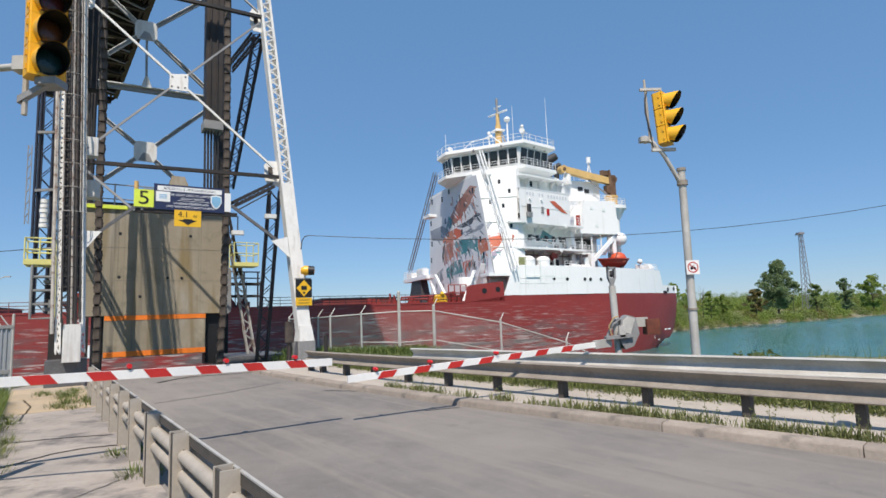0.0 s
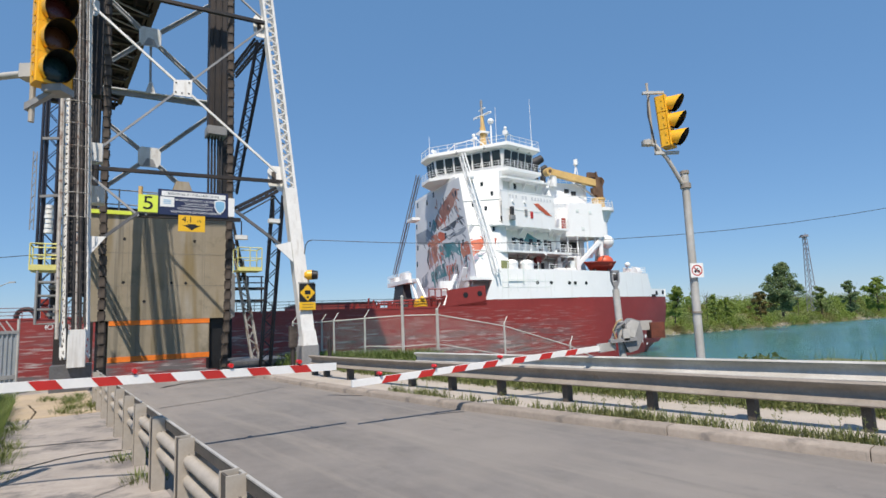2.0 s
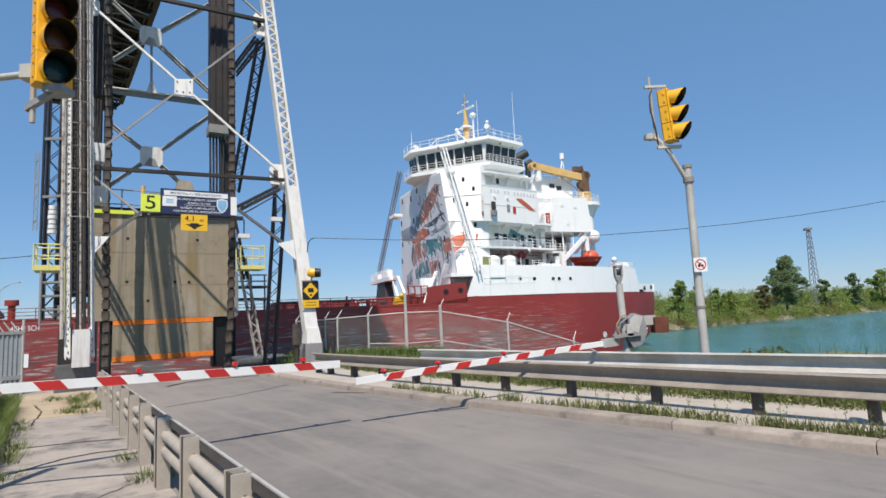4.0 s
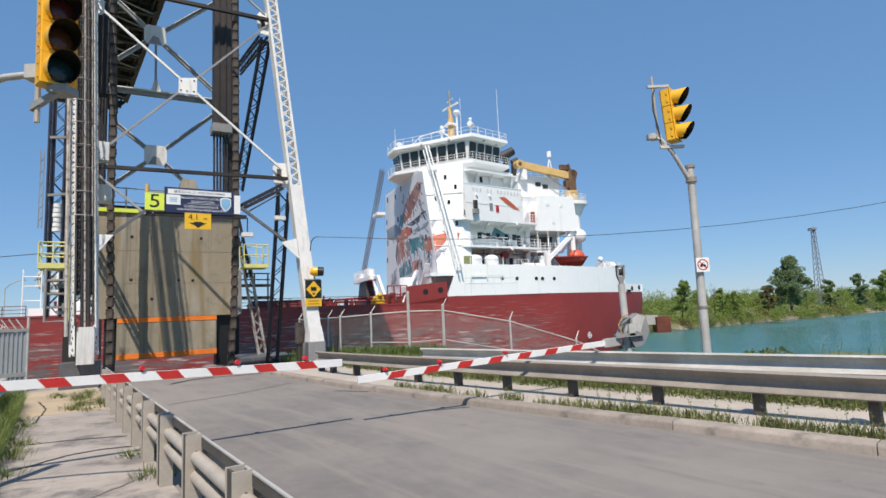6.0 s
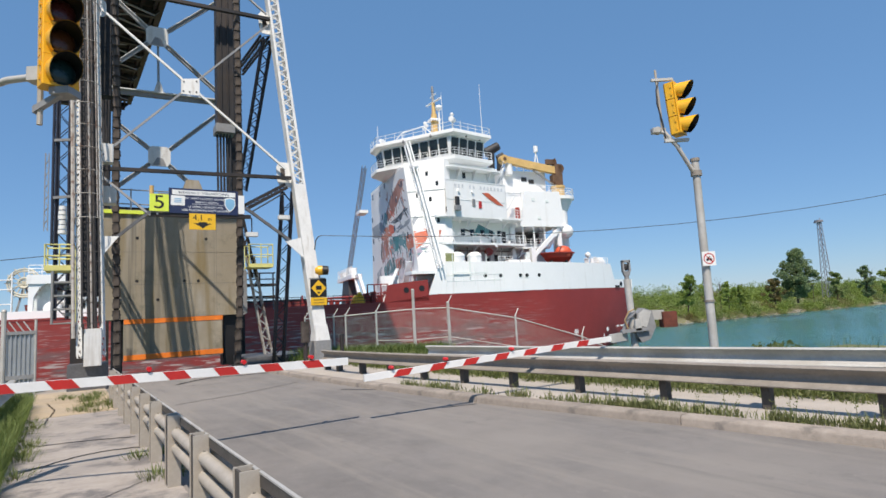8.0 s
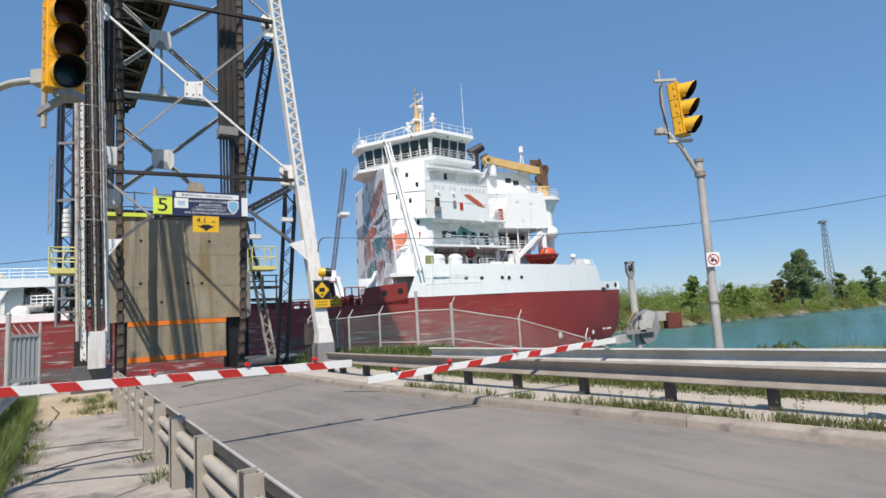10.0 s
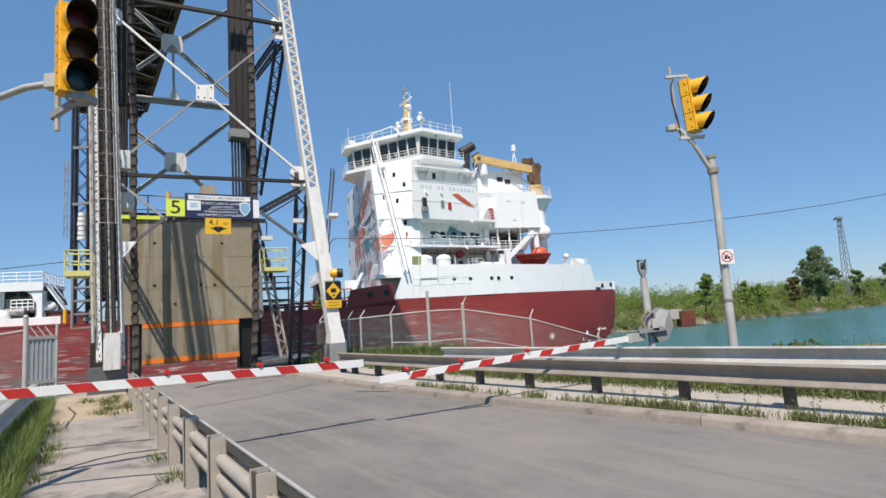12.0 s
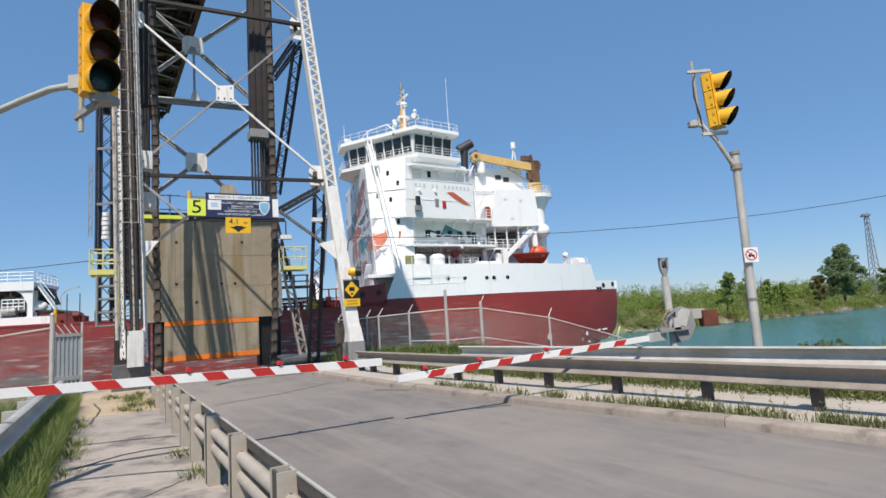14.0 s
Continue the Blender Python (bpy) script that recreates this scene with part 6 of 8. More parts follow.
    field("brown", [(17.5, 12.0), (14.4, 12.3), (11.2, 11.5), (12.0, 10.5), (17.0, 9.0)], 3, 26, ("orange", "white", "brown", "lilac", "grey"), 245)
    field("orange", [(13.4, 11.1), (10.9, 11.2), (11.7, 10.2), (13.9, 10.3)], 6, 6, ("orange", "brown", "white"), 220)
    field("teal", [(16.3, 8.4), (13.6, 9.2), (10.8, 9.4), (10.3, 7.5), (13.4, 7.3), (16.0, 7.1)], 5, 26, ("teal", "white", "grey", "teal", "dark"), 250)
    field("orange", [(10.2, 8.9), (7.8, 9.0), (7.7, 7.6), (10.0, 7.5)], 7, 7, ("orange", "brown", "white"), 265)
    field("white", [(9.8, 10.0), (4.7, 10.0), (2.0, 9.5), (1.8, 8.4), (6.1, 8.0), (9.3, 7.6)], 3, 60, ("lilac", "white", "orange", "dark", "teal", "lilac", "white", "brown"), 285)
    field("grey", [(20.5, 7.9), (17.4, 8.8), (18.1, 6.5), (19.9, 6.4)], 3, 8, ("teal", "dark", "white"), 260)
    field("dark", [(16.6, 12.8), (16.0, 12.7), (17.4, 9.4), (17.8, 10.6)], 6)

    # the painting runs on over the slanting corner
    def corner(f, z):
        k = (z - 6.2) / 14.6
        p = Vector((-2.0, .5 + 4.3 * k, z)).lerp(Vector((1.2 + 1.2 * k, .25 + 1.35 * k, z)), min(1, max(0.01, f)))
        return p

    def corner_paint(col, f, z, pts, depth):
        out = Vector((-.35, -.94, .2)).normalized() * (.012 + .003 * depth)
        ring = [corner(f + a / 3.9, z + b) + out for a, b in pts]
        part("paint", Geo().slab(ring, out * .1), MURAL[col], base)

    def leaf_shape(L, w, tilt):
        c, s = math.cos(radians(tilt)), math.sin(radians(tilt))
        return [(a * c - b * s, a * s + b * c) for a, b in ((0, -w * .4), (L * .4, -w * .5), (L, 0), (L * .45, w * .5), (0, w * .4))]

    def corner_field(col, pts, depth):
        out = Vector((-.35, -.94, .2)).normalized() * (.012 + .003 * depth)
        part("paint", Geo().slab([corner(f, z) + out for f, z in pts][::-1], out * .1), MURAL[col], base)

    corner_field("white", [(.02, 17.6), (.19, 15.7), (.14, 13.6), (.02, 13.1)], 1)
    corner_field("grey", [(.01, 13.0), (.12, 13.6), (.22, 13.4), (.02, 12.3)], 2)
    corner_field("white", [(.01, 12.5), (.21, 12.9), (.36, 11.7), (.01, 11.2)], 1)
    corner_field("orange", [(.01, 11.3), (.42, 11.6), (.44, 10.7), (.3, 10.0), (.01, 9.3)], 2)
    corner_field("lilac", [(.01, 9.6), (.28, 9.5), (.12, 8.6), (.01, 8.2)], 2)
    for k in range(34):
        f, z = rng.uniform(0, .36), rng.uniform(8.4, 12.0)
        tones = ("orange", "orange", "brown", "white") if z > 9.8 else ("lilac", "white", "grey", "teal")
        corner_paint(rng.choice(tones), f, z, leaf_shape(rng.uniform(.3, .9), rng.uniform(.1, .25), rng.uniform(-40, 30)), 3 + k % 5)


mural()


def ship_top():
    m = part("mast", Geo().tube((4.5, 9.8, 24.9), (4.5, 9.8, 29.6), .62, 10, .42).tube((4.5, 9.8, 29.5), (4.5, 9.8, 31.4), .34, 8, .26), CRANE_YELLOW, ship, "ochre signal mast with radars")
    part("yard", Geo().tube((4.5, 7.0, 31.0), (4.5, 12.6, 31.9), .15, 8), SHIP_WHITE, m)
    part("topmast", Geo().tube((4.5, 9.8, 31.3), (4.45, 9.8, 33.0), .24, 8, .14), GREY_STEEL, m)
    part("upper_yard", Geo().tube((4.5, 8.8, 32.3), (4.5, 10.8, 32.5), .10, 6), SHIP_WHITE, m)
    part("mast_lamp", Geo().tube((4.45, 9.8, 32.9), (4.45, 9.8, 33.6), .2, 8).ball((4.45, 9.8, 33.7), .16, 8, 5), GREY_STEEL, m)
    part("radar_platform", Geo().box((3.7, 9.0, 28.6), (5.3, 10.6, 28.8), .05), SHIP_WHITE, m)
    part("mast_stay", Geo().tube((3.4, 9.0, 25.2), (4.4, 9.6, 29.8), .06, 6).tube((5.9, 9.2, 25.2), (4.6, 9.7, 29.8), .06, 6), CRANE_YELLOW, m)
    part("radar", Geo().tube((3.5, 10.9, 25.2), (3.5, 10.9, 27.9), .12, 8).box((3.3, 10.2, 27.9), (3.7, 11.6, 28.2)).ball((3.5, 10.9, 28.6), .3, 8, 5), SHIP_WHITE, m)
    part("dome_post", Geo().tube((3.5, 5.3, 24.9), (3.5, 5.3, 28.6), .13, 8).ball((3.5, 5.3, 28.85), .48, 12, 7, (1, 1, .85)), SHIP_WHITE, ship)
    for px, y, z0, z1 in ((3.0, 2.9, 24.9, 30.0), (8.8, 3.4, 24.9, 32.0), (-3.4, 11.6, 24.9, 28.0), (6.4, 5.0, 24.9, 27.2)):
        part("whip_aerial", Geo().tube((px, y, z0), (px, y, z1), .05, 5, .025), SHIP_WHITE, ship)
    part("searchlight", Geo().tube((4.1, 2.3, 24.9), (4.1, 2.3, 26.0), .1, 8).tube((3.8, 1.9, 26.2), (4.4, 2.6, 26.2), .36, 12).ball((4.1, 2.3, 26.9), .25, 8, 5), SHIP_WHITE, ship)
    part("searchlight", Geo().tube((-3.0, 11.0, 24.9), (-3.0, 11.0, 25.4), .1, 8).tube((-3.3, 10.7, 25.6), (-2.7, 11.2, 25.6), .28, 12), SHIP_WHITE, ship)
    part("roof_frame", Geo().pipe([(-.9, 8.2, 24.9), (-.9, 8.2, 26.0), (1.2, 5.6, 26.2), (2.0, 4.8, 25.2)], .09, 6).pipe([(-1.9, 9.4, 24.9), (-.9, 8.2, 26.0)], .07, 6), SHIP_WHITE, ship)
    for x, y in ((-1.2, 6.9), (1.6, 3.9), (6.2, 2.9), (8.6, 3.9)):
        part("eave_lamp", Geo().ball((x, y, 24.35), .2, 8, 5).tube((x, y, 24.35), (x, y, 24.6), .06, 6), GREY_STEEL, ship)
    # exhausts and aft casing
    cas = part("aft_casing", Geo().prism([(12.5, 5.5), (20.6, 5.5), (21.2, 8), (21.2, 17), (12.5, 17)], 12.6, 17.6).prism([(12.5, 9.5), (21.0, 9.5), (21.0, 17), (12.5, 17)], 6.5, 12.6).prism([(13.6, 7.5), (20.6, 7.5), (20.6, 16.5), (13.6, 16.5)], 17.6, 21.2), SHIP_WHITE, ship, smooth=20)
    part("casing_wall", Geo().slab([(14.1, 4.4, 12.6), (15.2, 4.4, 17.6), (20.8, 4.4, 17.6), (21.2, 4.4, 13.1), (20.6, 4.4, 12.6)], (0, 1.2, 0)), SHIP_WHITE, ship)
    part("casing_column", Geo().prism([(13.0, 5.0), (13.6, 5.0), (13.6, 5.8), (13.0, 5.8)], 6.7, 12.6), SHIP_WHITE, ship)
    part("casing_column", Geo().prism([(20.2, 4.8), (20.9, 4.8), (20.9, 6.0), (20.2, 6.0)], 6.7, 12.6), SHIP_WHITE, ship)
    part("boat_deck", Geo().box((13.0, 4.4, 9.55), (18.4, 9.5, 9.75)), SHIP_WHITE, ship)
    railing(ship, [(13.2, 4.5, 9.75), (18.2, 4.5, 9.75)], 1.1, .8)
    railing(ship, [(13.2, 4.6, 6.75), (20.0, 4.6, 6.75)], 1.1, .9)
    part("casing_bracket", Geo().slab([(18.2, 4.5, 9.5), (18.6, 4.5, 9.5), (20.4, 4.5, 12.0), (19.6, 4.5, 12.0)], (0, .3, 0)), SHIP_WHITE, ship)
    for px, z in ((14.6, 9.8), (16.4, 9.8), (15.4, 6.8), (17.0, 6.8)):
        part("dark_doorway", Geo().box((px, 9.40, z), (px + .8, 9.48, z + 1.9), .03), SHIP_DARK, ship)
    # dark sheet across the recess's upper back, painted in for the shade there
    part("recess_wall", Geo().box((13.8, 9.36, 10.9), (20.0, 9.46, 12.5)), SHIP_DARK, ship)
    for px in (14.8, 16.5, 18.2, 19.6):
        part("recess_post", Geo().tube((px, 4.9, 9.75), (px, 4.9, 12.6), .1, 8), SHIP_WHITE, ship)
    for px, z in ((16.2, 16.2), (18.4, 16.0), (17.0, 13.6)):
        part("casing_vent", Geo().box((px, 4.33, z), (px + .5, 4.40, z + .4), .02), SHIP_PALE, ship)
    railing(ship, [(12.6, 5.0, 17.6), (20.7, 5.0, 17.6)], 1.0, 1.2)
    railing(ship, [(13.8, 7.6, 21.2), (20.5, 7.6, 21.2), (20.5, 16.4, 21.2)], 1.0, 1.2)
    win = Geo().box((-.45, -.04, -.3), (.45, .05, .3), .05).mesh("window", SHIP_DARK)
    for px, z in ((17.0, 20.0), (18.2, 19.7)):
        shared("window", win, cas, Matrix.Translation((px, 7.46, z)))
    part("vent_cowl", Geo().tube((14.4, 7.0, 20.5), (14.4, 7.0, 22.2), .55, 12).ball((14.4, 7.0, 22.1), .6, 12, 6, (1, 1, .5)), SHIP_WHITE, ship)
    fun = part("funnel", Geo().tube((13.0, 9.8, 21.0), (13.2, 9.8, 24.6), .5, 12).tube((12.4, 10.0, 24.4), (14.3, 9.6, 25.5), .75, 14, .62), SHIP_DARK, ship, "black exhaust uptakes")
    part("uptake", Geo().tube((14.4, 9.8, 21.2), (14.5, 9.8, 23.7), .42, 10).tube((14.2, 9.9, 23.7), (15.1, 9.7, 24.2), .45, 10), SHIP_DARK, fun)
    part("lattice_mast", Geo().tube((20.4, 10.2, 21.2), (21.0, 10.2, 25.2), .09, 6).tube((21.6, 10.2, 21.2), (21.0, 10.2, 25.2), .09, 6).tube((21.0, 11.4, 21.2), (21.0, 10.2, 25.2), .09, 6).box((20.7, 10.1, 23.0), (21.3, 10.3, 23.1)).tube((21.0, 10.2, 25.1), (21.0, 10.2, 26.0), .35, 10), SHIP_WHITE, ship)
    # crane on its round platform
    part("crane_platform", Geo().tube((22.5, 6.8, 15.2), (22.5, 6.8, 16.8), .9, 14, 1.7).tube((22.5, 6.8, 16.8), (22.5, 6.8, 17.3), 1.95, 18).tube((22.3, 6.8, 6.7), (22.4, 6.8, 15.4), .9, 14), SHIP_WHITE, ship)
    ring = [(22.5 + 1.85 * math.cos(a), 6.8 + 1.85 * math.sin(a), 17.3) for a in [2 * math.pi * k / 12 for k in range(13)]]
    railing(ship, ring, 1.0, 1.0)
    cr = part("deck_crane", Geo().tube((22.2, 6.8, 17.3), (22.2, 6.8, 18.7), .95, 14).tube((22.2, 6.8, 18.65), (22.2, 6.8, 18.95), 1.08, 14), CRANE_YELLOW, ship, "ochre deck crane with its jib stowed forward")
    brown = material("crane_brown", (.16, .09, .05), .6, var=.3, scale=1)
    part("slew_house", Geo().box((21.7, 6.2, 18.95), (22.9, 7.4, 22.2), .15).box((22.5, 6.5, 21.0), (23.2, 7.1, 22.2), .1).tube((22.6, 6.2, 21.6), (22.6, 7.4, 21.6), .55, 10).box((21.2, 6.3, 19.4), (21.8, 7.3, 20.6), .1).tube((21.9, 6.3, 22.2), (21.7, 6.3, 23.0), .16, 8).box((20.4, 6.4, 22.2), (21.9, 7.0, 22.9), .12), brown, cr)
    part("jib", Geo().slab([(22.4, 6.4, 20.7), (22.4, 6.4, 21.75), (14.0, 6.4, 23.05), (13.4, 6.4, 22.9), (13.4, 6.4, 22.35), (14.3, 6.4, 22.0)], (0, .75, 0)), CRANE_YELLOW, cr)
    part("jib_head", Geo().tube((13.5, 6.3, 22.6), (13.5, 7.3, 22.6), .62, 14), CRANE_YELLOW, cr)
    part("jib_pulley", Geo().tube((13.5, 6.2, 22.6), (13.5, 6.3, 22.6), .26, 10), brown, cr)
    part("ram", Geo().tube((21.6, 6.6, 19.0), (18.2, 6.7, 21.2), .15, 8), GREY_STEEL, cr)
    # lifeboat and davits
    def boat_ring(x0, x1, w):
        n = 7
        half = [(x0 + (x1 - x0) * i / n, w * min(1, (i / n) * 2.4) ** .7 * (1 - .35 * (i / n) ** 4)) for i in range(n + 1)]
        return [(x, 3.9 - y) for x, y in half] + [(x, 3.9 + y) for x, y in reversed(half[1:])]
    lb = part("lifeboat", Geo().prism(boat_ring(17.6, 21.0, .35), 7.55, 8.15, boat_ring(17.1, 21.3, .95)).prism(boat_ring(17.1, 21.3, .95), 8.15, 8.75, boat_ring(16.6, 21.6, 1.2)), BOAT_RED, ship, "orange-red rescue boat with a canopy")
    part("gunwale", Geo().prism(boat_ring(16.55, 21.65, 1.26), 8.72, 8.86), BOAT_RED, lb)
    part("canopy", Geo().ball((20.35, 3.9, 8.8), 1.1, 16, 8, (1.15, .95, .95)), BOAT_ORANGE, lb)
    part("windscreen", Geo().slab([(19.2, 3.2, 8.8), (19.2, 4.6, 8.8), (19.75, 4.5, 9.7), (19.75, 3.3, 9.7)], (.08, 0, 0)), SHIP_DARK, lb)
    part("boat_cradle", Geo().box((17.9, 3.3, 6.75), (18.2, 4.5, 7.75)).box((20.3, 3.3, 6.75), (20.6, 4.5, 7.75)), SHIP_DARK, ship)
    part("raft_canister", Geo().tube((10.9, 2.6, 7.5), (12.6, 3.0, 7.5), .42, 12).tube((12.9, 3.1, 7.5), (14.6, 3.5, 7.5), .42, 12), SHIP_WHITE, ship)
    part("davit_arm", Geo().beam((15.6, 3.9, 8.4), (19.6, 3.9, 11.9), .45, .5).box((15.2, 3.6, 6.75), (15.9, 4.3, 9.6), .05), SHIP_WHITE, ship)
    part("winch_drum", Geo().tube((14.6, 3.8, 8.6), (14.6, 4.6, 8.6), .45, 12).box((14.2, 3.7, 6.75), (15.0, 4.7, 8.3), .05), SHIP_PALE, ship)
    part("white_tank", Geo().ball((22.0, 5.2, 12.0), 1.0, 14, 8), SHIP_WHITE, ship)
    # white canisters and deck clutter on the boat deck
    for px, y in ((3.1, .9), (5.5, 1.1)):
        part("canister", Geo().tube((px, y, 6.75), (px, y, 8.2), .92, 16).ball((px, y, 8.25), .96, 14, 7, (1, 1, .62)), SHIP_WHITE, ship)
        part("canister_rack", Geo().box((px - 1.1, y - 1.15, 6.1), (px + 1.1, y - 1.05, 6.2)).tube((px - 1.1, y - 1.1, 5.6), (px - 1.1, y - 1.1, 8.4), .05, 6).tube((px + 1.1, y - 1.1, 5.6), (px + 1.1, y - 1.1, 8.4), .05, 6), SHIP_PALE, ship)
    railing(ship, [(8.4, .3, 7.2), (10.4, .3, 7.2)], .9, .8)
    part("red_drum", Geo().tube((8.4, 2.6, 9.0), (8.4, 3.2, 9.0), .5, 14), BOAT_RED, ship)
    part("red_box", Geo().box((13.3, 3.7, 13.5), (13.9, 4.1, 15.1), .1).box((13.9, 4.2, 13.5), (14.2, 4.5, 15.0), .1), BOAT_RED, ship)
    rng = random.Random(3)
    for k in range(5):
        x, y = 24.6 + .75 * k, 4.6 + .4 * k + (k % 2) * .8
        part("mooring_post", Geo().tube((x, y, 6.7), (x, y, 7.8 + rng.random() * .7), .24, 8), SHIP_WHITE, ship)
    part("mooring_drum", Geo().tube((26.8, 5.6, 7.5), (28.0, 6.0, 7.5), .75, 14), SHIP_WHITE, ship)
    part("dome", Geo().ball((24.6, 4.2, 8.5), .4, 10, 6).tube((24.6, 4.2, 6.7), (24.6, 4.2, 8.4), .1, 6), SHIP_WHITE, ship)
    railing(ship, [(24.4, hull_section(24.4)[0] + .3, 7.2), (28.2, hull_section(28.2)[0] + .2, 7.15)], .9, .6)
    g = Geo()
    for px in (1.2, 2.4, 3.4, 4.9, 6.2, 7.5, 8.8):
        g.tube((px, -.03, 4.6), (px, -.03, 6.9), .03, 5)
    for z in (5.2, 5.9):
        g.tube((1.2, -.03, z), (8.4, -.03, z), .03, 5)
    part("hull_ladder", g, SHIP_PALE, ship)
    # gangway frames on the front: near laced boom and the tall ladder beyond
    part("laced_boom", Geo().lattice((.35, -.55, 6.9), (-1.5, 4.5, 23.4), 1.0, .6, .15, .9, up=(1, 0, 0), lace=.11), SHIP_WHITE, ship, "white laced boom lying up the bridge front")
    part("boom_shelf", Geo().box((-3.1, .2, 6.2), (.4, 2.6, 6.6)), SHIP_WHITE, ship)
    lad = part("side_ladder", Geo().lattice((-6.0, 21.9, 8.6), (-6.0, 9.5, 21.4), .85, .5, .10, .8, up=(1, 0, 0), lace=.07), GREY_STEEL, ship, "grey lattice gangway stowed upright")
    part("ladder_platform", Geo().box((-6.4, 11.6, 15.6), (-5.2, 14.0, 16.0)), SHIP_WHITE, lad)
    part("stair", Geo().beam((-2.8, 4.8, 4.0), (-2.4, 3.0, 8.0), .8, .15), SHIP_WHITE, ship)


def deck_details():
    """Lockers, lamps, pipes, stairs and life rings on the tiers of the house."""
    rng = random.Random(17)
    me = Geo().box((-.2, -.15, 0), (.2, .15, .5), .03).mesh("locker", SHIP_WHITE)
    lampm = Geo().tube((0, 0, 0), (0, -.2, 0), .16, 8).mesh("floodlight", SHIP_WHITE)
    grey = Geo().box((-.35, -.2, 0), (.35, .2, .8), .05).mesh("deck_box", GREY_STEEL)
    dark = Geo().box((-.3, -.05, 0), (.3, .05, 1.2), .03).mesh("dark_opening", SHIP_DARK)
    for z, y, a0, a1 in ((6.75, 2.6, 1.6, 12.5), (10.03, 2.2, 2.0, 12.2), (13.43, 1.6, 2.6, 10.5), (16.88, 1.8, 3.0, 10.0), (17.6, 6.5, 13, 21.5)):
        for k in range(9):
            x = rng.uniform(a0, a1)
            side_shared(*rng.choice((("locker", me), ("deck_box", grey), ("locker", me)))[:2], ship, Matrix.Translation((x, y + rng.uniform(-.6, .5), z)))
    for x in (4.2, 5.6, 7.2, 8.6, 9.8, 11.4):
        side_shared("dark_opening", dark, ship, Matrix.Translation((x, 3.36, 7.2 + rng.uniform(0, .6))))
    for k in range(12):
        side_shared("floodlight", lampm, ship, Matrix.Translation((1.5 + k * .95, rng.choice((.1, 2.5)), rng.choice((9.6, 13.0, 16.4, 20.4)))))
    for x, z in ((5.2, 14.6), (6.1, 14.4)):
        side_part("life_raft", Geo().box((x, .02, z), (x + .45, .1, z + .9), .05), RED_PAINT if x > 6 else GREY_STEEL, ship)
    for a, b in (((2.6, .9, 7.0), (1.2, .9, 9.8)), ((11.6, 2.0, 6.8), (13.4, 2.0, 9.8)), ((3.0, 1.2, 10.0), (1.6, 1.2, 13.2)), ((10.2, 1.6, 13.4), (12.2, 1.6, 16.7)), ((9.4, 2.2, 16.9), (11.2, 2.2, 20.8))):
        side_part("stair", Geo().beam(a, b, .6, .12).beam((a[0], a[1] - .3, a[2] + .9), (b[0], b[1] - .3, b[2] + .9), .05, .05), SHIP_WHITE, ship)
    g = Geo()
    for x in (3.6, 5.2, 6.9, 8.4, 10.2):
        g.tube((x, 2.5, 6.7), (x, 2.5, 9.8), .07, 6)
    g.tube((2.5, 2.9, 9.3), (12.2, 2.9, 9.3), .1, 6)
    side_part("pipework", g, GREY_STEEL, ship)
    side_part("wash_port", Geo().slab([(5.0, 2.86, 12.2), (8.6, 2.86, 11.2), (8.6, 2.86, 11.0), (5.0, 2.86, 12.0)], (0, .02, 0)), SHIP_DARK, ship)
    side_part("fender_line", Geo().tube((7.5, .6, 16.7), (3.0, .4, 13.9), .04, 5), GREY_STEEL, ship)
    side_part("bridge_wing_tank", Geo().ball((-1.0, 3.2, 20.0), .5, 10, 6), SHIP_WHITE, ship)
    side_part("black_horn", Geo().tube((2.0, 1.0, 14.2), (2.9, 1.0, 14.2), .32, 10), SHIP_DARK, ship)
    side_part("rail_net", Geo().box((1.3, .12, 6.9), (2.6, .2, 8.6)), material("net_olive", (.25, .27, .12), .8), ship)


deck_details()
ship_top()


